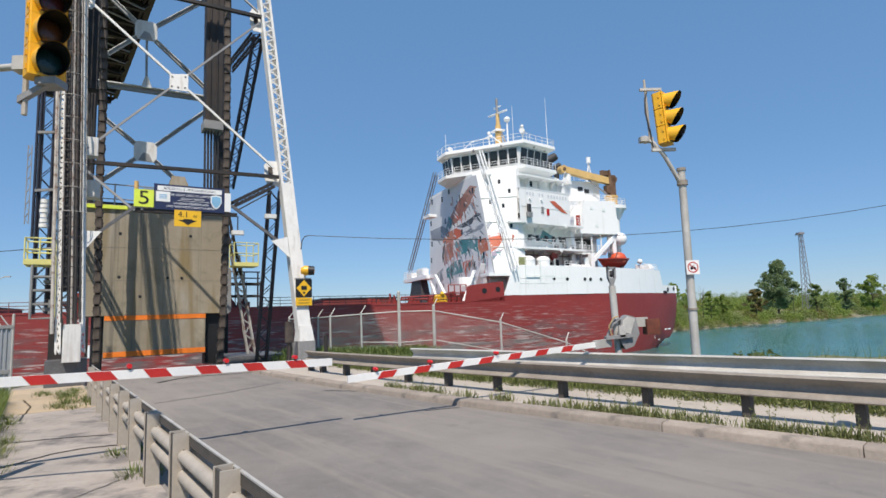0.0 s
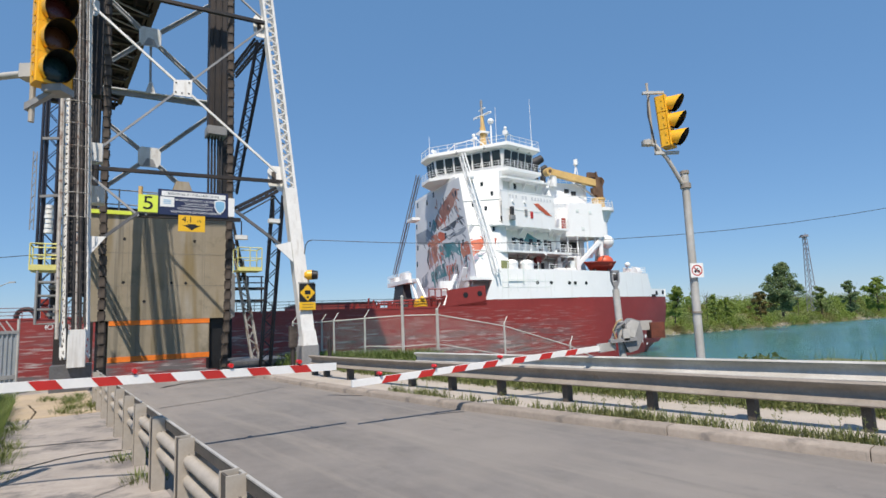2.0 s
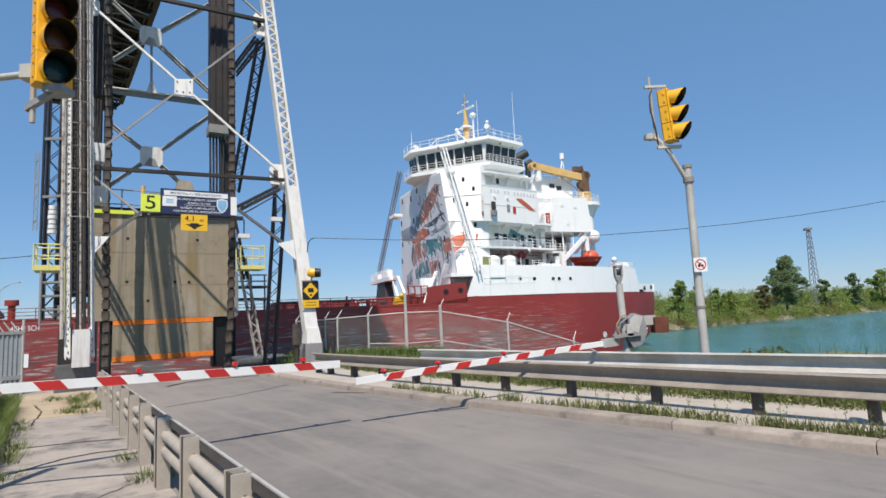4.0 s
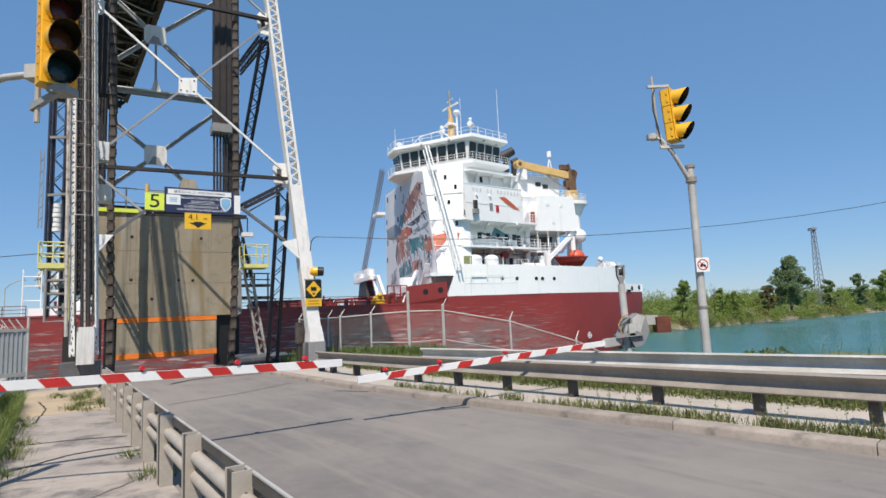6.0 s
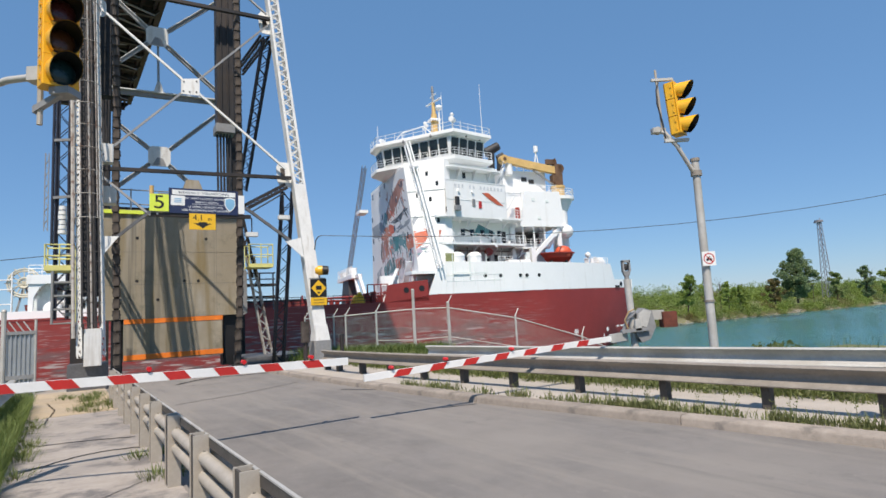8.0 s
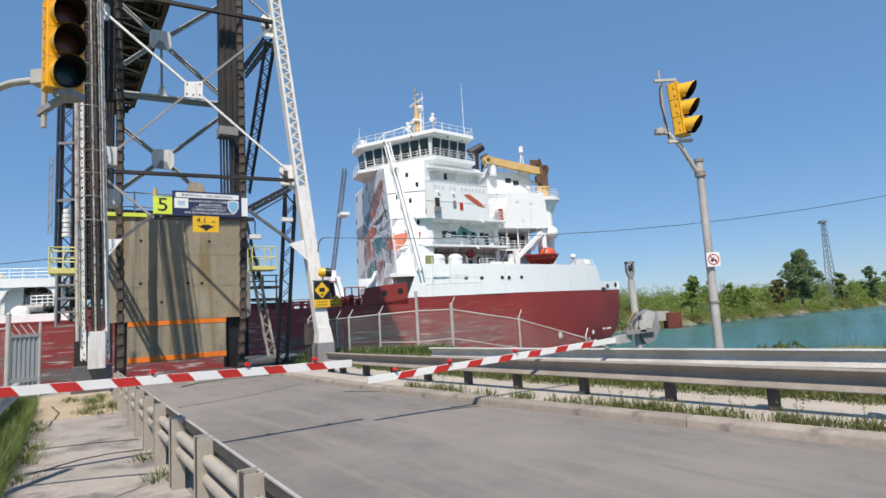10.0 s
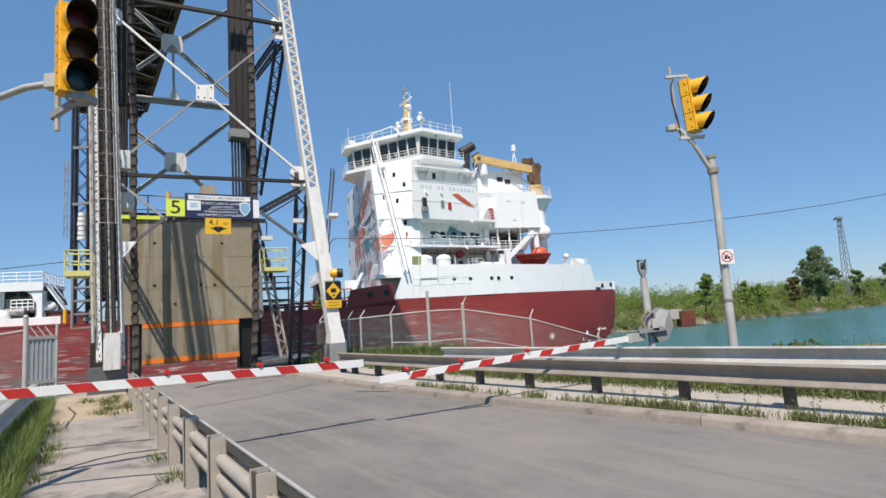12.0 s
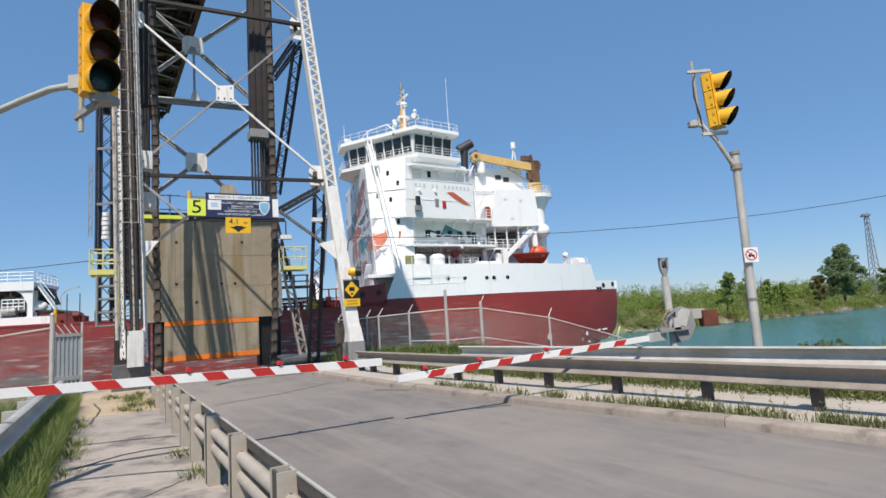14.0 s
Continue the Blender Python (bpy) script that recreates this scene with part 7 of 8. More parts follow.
def deck_gear():
    """Hatches, pipes and houses on the long main deck."""
    rng = random.Random(8)
    for k in range(14):
        a1 = -14 - 10.5 * k
        hz = .8
        if -46 < a1 < -30 or -46 < a1 - 9 < -30:
            continue
        h = part("hatch", Geo().box((a1 - 9, 4, 3.05), (a1, BEAM - 4, 3.05 + hz), .1), SHIP_DECK, ship)
        part("hatch_lip", Geo().box((a1 - 9.1, 3.9, 3.05 + hz), (a1 + .1, BEAM - 3.9, 3.2 + hz)), SHIP_DARK, h)
    railing(ship, [(-30, .25, 3.05), (-7, .25, 3.05)], 1.0, 1.8, mat=SHIP_DARK)
    railing(ship, [(-160, .25, 3.05), (-43, .25, 3.05)], 1.0, 1.8, mat=SHIP_DECK)
    # red piping and winches ahead of the house
    g = Geo()
    for k in range(15):
        x = -18 + k * .85
        g.tube((x, 2 + (k % 3), 3.05), (x, 2 + (k % 3), 3.7 + rng.random() * .6), .12, 8)
        g.box((x - .25, 1.8 + (k % 3), 3.05), (x + .2, 2.2 + (k % 3), 3.4 + rng.random() * .4))
    g.pipe([(-14, 2.2, 3.8), (-10, 2.2, 3.95), (-6, 2.2, 3.9)], .12, 8).pipe([(-14, 3.4, 3.6), (-6, 3.4, 3.6)], .10, 8)
    part("red_piping", g, HULL_RED, ship)
    g = Geo()
    for x in (-8.2, -7.4, -6.6, -5.8):
        g.tube((x, 1.2, 3.05), (x, 1.2, 5.2), .08, 6)
        g.box((x - .3, 1.4, 3.05), (x + .25, 2.2, 4.2 + .3 * math.sin(x * 5)), .05)
    for z in (4.2, 5.2):
        g.tube((-8.2, 1.2, z), (-5.8, 1.2, z), .06, 6)
    part("red_frame", g, HULL_RED, ship)
    lad = part("white_stair", Geo().beam((-6.4, .7, 3.2), (-4.4, 1.6, 7.0), .5, .1), SHIP_WHITE, ship)
    for k in range(9):
        part("tread", Geo().box((-6.3 + .22 * k, .5 + .1 * k, 3.5 + .42 * k), (-6.0 + .22 * k, 1.1 + .1 * k, 3.56 + .42 * k)), SHIP_PALE, lad)
    part("winch", Geo().tube((-9.3, .6, 3.6), (-9.3, 2.0, 3.6), .55, 12).box((-10.0, .7, 3.05), (-8.6, 1.9, 3.5)).ball((-9.3, .6, 4.1), .3, 8, 5), SIGN_YELLOW, ship, "yellow mooring winch")
    part("white_rail_cluster", Geo().box((-6.4, 1.6, 5.0), (-4.0, 2.8, 6.2), .3), SHIP_WHITE, ship)
    part("davit_platform", Geo().box((-8.8, 7.0, 6.4), (-7.4, 16.8, 6.9), .15).box((-8.6, 9.0, 6.9), (-7.6, 11.4, 7.9), .2).box((-8.6, 13.8, 6.9), (-7.6, 16.0, 7.7), .2), SHIP_WHITE, ship)
    part("davit_arm", Geo().beam((-8.2, 1.6, 3.2), (-8.2, 5.4, 6.6), .3, .5).beam((-8.2, 5.4, 6.6), (-8.2, 8.0, 6.6), .3, .4), SHIP_WHITE, ship)
    part("davit_arm", Geo().beam((-8.2, 5.0, 3.2), (-8.2, 7.6, 6.6), .3, .4), SHIP_WHITE, ship)
    part("davit_base", Geo().prism([(-8.8, 9.0), (-7.4, 9.0), (-7.4, 14.5), (-8.8, 14.5)], 3.05, 6.4, [(-8.6, 10.0), (-7.6, 10.0), (-7.6, 13.6), (-8.6, 13.6)]), SHIP_DARK, ship)
    railing(ship, [(-8.7, 7.1, 6.9), (-8.7, 16.6, 6.9)], 1.0, .8)
    # midship machinery house: white arch frame, cable reel, small masts
    W = part("machinery_house", Geo().box((-38.4, 1.2, 6.0), (-32.9, 8, 6.35)).box((-38.4, 1.1, 5.75), (-32.9, 1.3, 6.35)), SHIP_WHITE, ship, "white open machinery house with railed roof")
    for x0, s in ((-38.3, 1), (-33.0, -1)):
        pts = [(x0, 2.2), (x0 + s * .35, 2.2), (x0 + s * .45, 4.3), (x0 + s * .9, 5.2), (x0 + s * 1.8, 5.8), (x0 + s * 1.8, 6.1), (x0, 6.1)]
        for y in (1.2, 7.6):
            part("arch_frame", Geo().slab([(a, y, z) for a, z in pts], (0, .25, 0)), SHIP_WHITE, W)
    railing(W, [(-38.3, 1.3, 6.35), (-33.0, 1.3, 6.35), (-33.0, 7.9, 6.35)], 1.0, 1.0, .04)
    part("inner_machinery", Geo().box((-37.6, 3.0, 2.2), (-36.6, 4.2, 5.4), .1).box((-36.2, 3.2, 2.2), (-35.2, 4.4, 5.2), .1).tube((-35.0, 2.4, 3.9), (-34.0, 2.4, 3.9), .4, 10), GREY_STEEL, W)
    railing(W, [(-35.4, 1.0, 3.7), (-33.6, 1.0, 3.7)], 1.0, .5, .05)
    part("roof_fascia", Geo().box((-38.4, 1.05, 5.55), (-32.9, 1.15, 6.4)), SHIP_WHITE, W)
    part("roof_stair", Geo().beam((-33.0, 2.2, 6.3), (-31.3, 2.2, 3.6), .9, .14).beam((-33.0, 1.7, 7.3), (-31.3, 1.7, 4.7), .06, .06).beam((-33.0, 1.7, 6.8), (-31.3, 1.7, 4.2), .05, .05), SHIP_PALE, W)
    part("lower_wall", Geo().box((-38.3, 2.4, 2.2), (-36.4, 2.6, 5.6)).box((-33.9, 2.4, 2.2), (-33.0, 2.6, 5.6)), SHIP_PALE, W)
    part("deck_pump", Geo().tube((-36.2, 2.2, 3.5), (-34.6, 2.2, 3.6), .5, 12).tube((-36.0, 2.6, 2.3), (-36.0, 2.6, 4.6), .35, 10).box((-35.4, 2.4, 2.2), (-34.4, 3.0, 3.2), .1), GREY_STEEL, W)
    part("back_wall", Geo().box((-38.2, 5.0, 2.2), (-33.2, 5.2, 6.0)), material("machinery_shade", (.22, .20, .19), .7, var=.35, scale=1.2), W)
    part("machine_column", Geo().box((-38.0, 2.6, 2.2), (-37.1, 3.4, 5.6), .06).tube((-36.6, 3.0, 4.6), (-34.2, 3.0, 4.7), .38, 10).tube((-34.6, 3.2, 2.2), (-34.6, 3.2, 5.6), .12, 8).tube((-35.6, 3.3, 2.2), (-35.6, 3.3, 5.6), .09, 8), material("machine_buff", (.42, .37, .31), .6, var=.3, scale=1.5), W)
    part("vent_dome", Geo().ball((-32.9, 2.4, 4.0), .75, 12, 8, (1.1, .8, .8)).tube((-32.9, 2.4, 2.2), (-32.9, 2.4, 4.0), .3, 10), SHIP_WHITE, W)
    # dark triangular sheet put in for the shade under the roof's end
    part("stair_screen", Geo().slab([(-32.95, 3.0, 6.1), (-32.2, 3.0, 4.3), (-32.95, 3.0, 4.3)], (0, 3.5, 0)), SHIP_DARK, W)
    W.location = (-2.5, 0, .85)
    part("house_sill", Geo().box((-40.5, .9, 2.2), (-31.4, 1.6, 3.0)), SHIP_WHITE, W)
    reel = Geo()
    c = Vector((-41.4, 2.2, 6.6))
    for k in range(24):
        a, b = 2 * math.pi * k / 24, 2 * math.pi * (k + 1) / 24
        for r in (1.35, 1.15, .45):
            reel.tube(c + Vector((r * math.cos(a), 0, r * math.sin(a))), c + Vector((r * math.cos(b), 0, r * math.sin(b))), .09 if r > .5 else .13, 5)
        if k % 2 == 0:
            reel.tube(c, c + Vector((1.55 * math.cos(a), 0, 1.55 * math.sin(a))), .05, 5)
    part("cable_reel", reel, material("reel_cream", (.62, .58, .46), .6), ship, "cream cable reel with spokes")
    part("reel_stand", Geo().beam((-42.2, 2.4, 3.05), (-41.4, 2.4, 6.6), .15, .15).beam((-40.6, 2.4, 3.05), (-41.4, 2.4, 6.6), .15, .15), GREY_STEEL, ship)
    part("white_pod", Geo().ball((-38.9, 1.6, 4.0), .8, 12, 8, (1, .8, .9)), SHIP_WHITE, ship)
    part("red_house", Geo().prism([(-41.2, 2.6), (-39.0, 2.6), (-39.0, 5), (-41.2, 5)], 3.05, 4.5, [(-41.4, 2.4), (-38.9, 2.4), (-38.9, 5.1), (-41.4, 5.1)]), SHIP_DECK, ship)
    g = Geo()
    for x in (-43.8, -42.3):
        g.tube((x, 2.0, 3.05), (x, 2.0, 7.6), .07, 6)
    for z in (4.6, 6.0, 6.9):
        g.tube((-43.8, 2.0, z), (-42.3, 2.0, z), .05, 6)
    part("deck_frame", g, SHIP_WHITE, ship)
    part("hatch_cover", Geo().slab([(-35.4, 2.0, 3.05), (-32.3, 2.0, 3.05), (-33.1, 2.0, 4.2), (-35.4, 2.0, 4.3)], (0, 6, 0)), SHIP_DECK, ship)
    part("hatch_top", Geo().slab([(-35.5, 1.9, 4.3), (-33.1, 1.9, 4.2), (-33.5, 1.9, 4.42), (-35.5, 1.9, 4.5)], (0, 6.2, 0)), SHIP_DARK, ship)
    part("bollard", Geo().tube((-33.6, 1.2, 3.05), (-33.6, 1.2, 4.5), .16, 8), SIGN_YELLOW, ship)
    part("winch_bed", Geo().box((-32.5, 1.6, 3.05), (-31.2, 3.0, 3.7), .08).tube((-32.2, 1.5, 3.8), (-31.6, 1.5, 3.8), .3, 10), SHIP_DECK, ship)
    for x in (-32.7, -31.6, -30.2):
        part("deck_pole", Geo().tube((x, 1.4, 3.05), (x, 1.4, 5.9), .05, 6), SHIP_DARK, ship)
    part("mushroom_vent", Geo().tube((-47.0, 1.5, 3.05), (-47.0, 1.5, 4.5), .3, 10).tube((-47.0, 1.5, 4.4), (-47.0, 1.5, 4.9), .55, 12), BOAT_RED, ship)
    fl = Geo()
    for k in range(16):
        a, b = math.pi * k / 15, math.pi * (k + 1) / 15
        fl.tube((-48.2 + .75 * math.cos(a), .6, 3.2 + .75 * math.sin(a)), (-48.2 + .75 * math.cos(b), .6, 3.2 + .75 * math.sin(b)), .22, 8)
    part("fairlead_arch", fl, SHIP_DARK, ship)


deck_gear()


# ---- fences, wires, far things ----
def chain_fence(name, posts, label, arms=True):
    """Chain-link fence: posts with barbed-wire arms, rails and woven wire. posts: (x, y, foot, top, top rail, middle rail)."""
    f = thing(name, pose(posts[0][0], posts[0][1], 0), label, "fence", "fences")
    o = Vector((posts[0][0], posts[0][1], 0))
    P = []
    for x, y, z0, z1, zr, zm in posts:
        base = Vector((x, y, 0)) - o
        P.append((base + Vector((0, 0, z0)), base + Vector((0, 0, zr)), base + Vector((0, 0, zm))))
        r = .062 if z1 - zr > .15 else .04
        post = part("post", Geo().tube(base + Vector((0, 0, z0 - .9)), base + Vector((0, 0, z1)), r, 8).ball(base + Vector((0, 0, z1)), r * 1.15, 8, 5), GALV, f)
        if arms and z1 - zr < .5:
            part("wire_arm", Geo().tube(base + Vector((0, 0, z1)), base + Vector((.16, .20, z1 + .30)), .020, 6), GALV, post)
    for (a, b, m), (c, d, k) in zip(P, P[1:]):
        part("top_rail", Geo().tube(b, d, .028, 6), GALV, f)
        if m.z > a.z and k.z > c.z - .5:
            part("mid_rail", Geo().tube(m, k, .022, 6), GALV, f)
        g = Geo()
        L = (c - a).length
        H = ((b - a).length + (d - c).length) / 2 - .08
        step = .062
        n = int((L + H) / step)
        ux = (c - a).normalized()
        for sgn in (1, -1):
            for i in range(n):
                s0 = -H + i * step if sgn > 0 else i * step
                x0, x1, z0, z1 = s0, s0 + sgn * H, 0.0, H
                lo, hi = (x0, x1) if x0 < x1 else (x1, x0)
                if hi <= 0 or lo >= L:
                    continue
                t0 = max(0, min(1, ((0 if sgn > 0 else L) - x0) / (x1 - x0)))
                t1 = max(0, min(1, ((L if sgn > 0 else 0) - x0) / (x1 - x0)))
                if t1 <= t0:
                    continue
                def at(t):
                    x = x0 + (x1 - x0) * t
                    k = x / L
                    return a.lerp(c, k) + (b.lerp(d, k) - a.lerp(c, k)) * (z0 + H * t) / H * .96
                p, q = at(t0), at(t1)
                w = Vector((0, 0, .0021))
                g.add([p - w, q - w, q + w, p + w], [(0, 1, 2, 3)])
        tagged(part("woven_wire", g, GALV, f, smooth=0), kind="stuff")
    return f


chain_fence("chain_link_fence", [(-6.9, 26.9, 0, 1.75, 1.68, -1), (-5.05, 24.6, 0, 1.76, 1.70, -1), (-4.34, 23.6, 0, 1.76, 1.72, -1), (-3.02, 23.4, 0, 1.84, 1.78, .63), (-1.44, 23.3, 0, 2.62, 1.84, .57), (0, 23.2, 0, 2.02, 1.82, .63),
                                 (2.79, 23.5, -.9, 1.34, 1.25, .05), (5.61, 23.9, -2.1, .40, .29, -.75), (7.6, 24.2, -3.2, -.6, -.7, -1.7)], "grey chain-link fence running down the canal bank")
chain_fence("chain_link_fence", [(-12.44, 15.6, 0, 2.35, 1.98, -1), (-13.7, 14.2, 0, 1.95, 1.72, -1), (-15.0, 12.6, 0, 1.95, 1.7, -1)], "grey chain-link fence beside the pale gate", False)


def sheet_gate():
    s = thing("sheet_gate", pose(-12.40, 15.65, 0), "pale grey corrugated sheet-metal gate with spikes on top", "gate")
    d = Vector((.55, .38, 0))
    g = Geo()
    n = 26
    prof = []
    for i in range(n + 1):
        p = d * (i / n)
        off = .02 if (i // 2) % 2 else -.02
        prof.append(p + Vector((-.52, .85, 0)) * off)
    g.add([q + Vector((0, 0, z)) for z in (.05, 1.72) for q in prof], [(i, i + 1, n + 2 + i, n + 1 + i) for i in range(n)])
    part("sheet", g, SHED, s, smooth=0)
    part("frame", Geo().beam((0, 0, 1.74), d + Vector((0, 0, 1.74)), .08, .09), GREY_STEEL, s)
    part("frame", Geo().beam((0, 0, .5), d + Vector((0, 0, .5)), .06, .12), GREY_STEEL, s)
    part("post", Geo().tube(d + Vector((0, 0, -.2)), d + Vector((0, 0, 2.1)), .035, 8), GALV, s)
    for k in range(4):
        p = d * (k / 4 + .1)
        part("spike", Geo().tube(p + Vector((0, 0, 1.76)), p + Vector((-.16, -.1, 2.06)), .018, 6), GALV, s)


sheet_gate()


def wires():
    def hang(name, a, b, sag, label):
        a, b = Vector(a), Vector(b)
        pts = [a.lerp(b, i / 24) - Vector((0, 0, sag * 4 * (i / 24) * (1 - i / 24))) for i in range(25)]
        solo(name, Geo().pipe(pts, .011, 5), CABLE, label, "cable")
    hang("overhead_cable", (-4.09, 18.4, 4.42), (56, 26, 18.0), 4.4, "thin black overhead cable strung from the tower leg")
    hang("overhead_cable", (-40, 18, 4.9), (-11.3, 16.4, 4.0), .5, "thin black overhead cable on the canal side")
    g = Geo().pipe([(-4.32, 18.35, 3.95), (-4.28, 18.35, 4.25), (-4.2, 18.38, 4.38), (-4.09, 18.4, 4.42)], .02, 6)
    solo("cable_drop", g, CABLE, "black cable drop at the tower leg", "cable")
    # small hanging lamps under the right strut
    for u, v, z, L in ((6.0, .9, 5.35, .8), (4.9, 1.0, 4.72, .6)):
        lp = thing("hanging_lamp", TOWER @ pose(u, v, z), "white hanging lamp below the tower brace", "lamp", "tower lamps")
        part("stem", Geo().tube((0, 0, 0), (0, 0, L), .02, 6), DARK_STEEL, lp)
        part("shade", Geo().box((-.2, -.12, -.06), (.2, .12, .08), .03), WHITE_STEEL, lp)


wires()


# ---- plants ----
def leaf_cloud(geo, rng, c, r, n, size, flat=1.0):
    """n small leaf clumps inside an uneven blob."""
    for _ in range(n):
        while True:
            d = Vector((rng.uniform(-1, 1), rng.uniform(-1, 1), rng.uniform(-1, 1)))
            if .25 < d.length < 1:
                break
        p = Vector(c) + Vector((d.x * r[0], d.y * r[1], d.z * r[2]))
        s = size * rng.uniform(.6, 1.4)
        a = Vector((rng.gauss(0, 1), rng.gauss(0, 1), rng.gauss(0, .6))).normalized()
        b = a.cross(Vector((rng.gauss(0, 1), rng.gauss(0, 1), rng.gauss(0, 1)))).normalized()
        geo.add([p - a * s, p - b * s * .5 + a * s * .1, p + a * s, p + b * s * .5], [(0, 1, 2, 3)])


def tree(x, y, z, h, w, mat, rng, label, lean=0.0, clumps=26, leaf=.32, per=70, low=.16, name="tree"):
    t = thing(name, pose(x, y, z), label, "tree", "far bank trees")
    tr = Geo()
    top = Vector((lean, 0, h * .75))
    tr.tube((0, 0, -.6), top * .5, h * .022, 8, h * .015).tube(top * .5, top, h * .015, 7, h * .005)
    cr = Geo()
    for k in range(clumps):
        f = rng.uniform(low, 1.0)
        ang = rng.uniform(0, 2 * math.pi)
        wide = w * .5 * (1.2 - abs(f - .45) * 1.75) * rng.uniform(.2, 1)
        c = Vector((lean * f + wide * math.cos(ang), wide * math.sin(ang), h * f * .93))
        base = top * min(1, f * .95)
        tr.tube(base * .82, c, h * .006, 5, h * .002)
        q = w * rng.uniform(.05, .13)
        leaf_cloud(cr, rng, c, (q, q, q * rng.uniform(.6, 1.1)), per, leaf)
    part("trunk", tr, TRUNK, t)
    part("crown", cr, mat, t, smooth=0)
    return t


def far_bank_plants():
    rng = random.Random(21)
    # individual trees
    tree(87.2, 140.0, -.6, 13.4, 9.0, LEAF_TREE, rng, "dark green broad tree standing over the far bank", .6, 150, .20, 130, .05)
    tree(80.9, 139.0, -.6, 5.9, 4.6, LEAF_OLIVE, rng, "round olive-brown shrub tree on the far bank", 0, 44, .26, 70, .05)
    tree(52.0, 122.0, -.8, 8.0, 6.4, LEAF, rng, "ragged pale green tree by the water", 1.2, 40, .24, 80, .1)
    tree(58.8, 128.0, -.8, 8.4, 3.4, LEAF, rng, "sparse young tree on the far bank", .8, 20, .2, 45, .2)
    tree(104.0, 150, -.5, 7.2, 4.6, LEAF_DARK, rng, "hazy green tree among far bank bushes", 0, 44, .26, 80, .03)
    tree(113.5, 152, -.5, 8.6, 5.4, LEAF_TREE, rng, "small dark green tree among far bank bushes", 0, 54, .25, 90, .03)
    tree(126, 158, -.5, 9.6, 9.0, LEAF, rng, "wide light green tree among far bank bushes", 0, 44, .34, 70, .04)
    tree(78, 150, -.5, 4.8, 5.0, LEAF, rng, "low green tree among far bank bushes", 0, 34, .25, 70, .03)
    tree(67, 134, -.8, 5.8, 5.0, LEAF, rng, "rounded green bush on the far bank", 0, 30, .26, 60, .03)
    for x, y, h in ((59.6, 129, 9.4), (66.5, 137, 7.4), (118, 156, 9.6), (97, 149, 6.0)):
        t = thing("bare_tree", pose(x, y, -.8), "thin bare leafless sapling on the far bank", "tree", "bare saplings")
        g = Geo().tube((0, 0, -.5), (.1, 0, h * .7), .09, 6, .05)
        part("trunk", g, TRUNK, t)
        g = Geo()
        for k in range(14):
            z = h * rng.uniform(.35, .7)
            a = rng.uniform(0, 6.28)
            g.tube((.1 * z / h, 0, z), (math.cos(a) * rng.uniform(.4, 1.3), math.sin(a), min(h, z + rng.uniform(1, 2.6))), .035, 4, .012)
        part("branches", g, TRUNK, t)
    # continuous scrub along the bank
    g, go, gd, gr = Geo(), Geo(), Geo(), Geo()
    for k in range(820):
        s = rng.uniform(70, 290)
        dn = 2.2 + 30 * rng.random() ** 1.5
        n = far_edge(s) + dn
        p = CA * s + CN * n
        hh = min((1.5 + dn * .12) * rng.choice((.6, .8, 1.0, 1.0, 1.45)), 4.4)
        tone = math.sin(s * .31) + math.sin(s * .13 + dn * .4) + rng.uniform(-1, 1)
        geo = gd if tone < -.9 else (go if tone > 1.9 else g)
        z = ground_z(s, n)
        dist = p.length
        wide = rng.uniform(1.0, 2.2)
        leaf_cloud(geo, rng, (p.x, p.y, z + hh * .5), (wide, wide * rng.uniform(.7, 1.3), hh * .62), 330, .08 + dist * .0005)
        for _ in range(10):         # shoots that break the outline
            q = p + Vector((rng.gauss(0, wide * .5), rng.gauss(0, wide * .5), 0))
            top = hh * rng.uniform(.9, 1.35)
            leaf_cloud(geo, rng, (q.x, q.y, z + top), (.22, .22, .5), 8, .12)
        if dn < 9 and rng.random() < .5:
            for _ in range(60):
                q = p + Vector((rng.gauss(0, 1.4), rng.gauss(0, 1.4), 0))
                h = rng.uniform(.5, 1.3)
                e = Vector((rng.gauss(0, .15), rng.gauss(0, .15), h))
                gr.add([(q.x - .05, q.y, z), (q.x + .05, q.y, z), (q.x + e.x, q.y + e.y, z + h)], [(0, 1, 2)])
    for geo, mat, lab in ((g, LEAF, "pale green"), (go, LEAF_OLIVE, "olive"), (gd, LEAF_DARK, "dark green"), (gr, REED, "dry straw-coloured reed")):
        solo("bank_scrub", geo, mat, f"dense {lab} scrub along the far canal bank", "bushes", kind="stuff", smooth=0)
    g = Geo()
    for k in range(1500):
        s = rng.uniform(60, 420)
        n = far_edge(s) + 40 + rng.random() ** 1.5 * 260
        p = CA * s + CN * n
        leaf_cloud(g, rng, (p.x, p.y, 1.0), (4.5, 4.5, 2.2), 22, .8)
    solo("far_woods", g, LEAF_DARK, "distant low woods behind the far bank", "woods", kind="stuff", smooth=0)
    # stones at the water's edge
    g = Geo()
    for k in range(900):
        s = rng.uniform(70, 290)
        n = far_edge(s) + rng.uniform(1.3, 3.4)
        p = CA * s + CN * n
        r = rng.uniform(.15, .5)
        g.ball((p.x, p.y, ground_z(s, n) + r * .2), r, 6, 4, (rng.uniform(.7, 1.4), rng.uniform(.7, 1.4), .6))
    solo("shore_stones", g, ROCK, "pale stones along the far waterline", "stones", kind="stuff")


far_bank_plants()


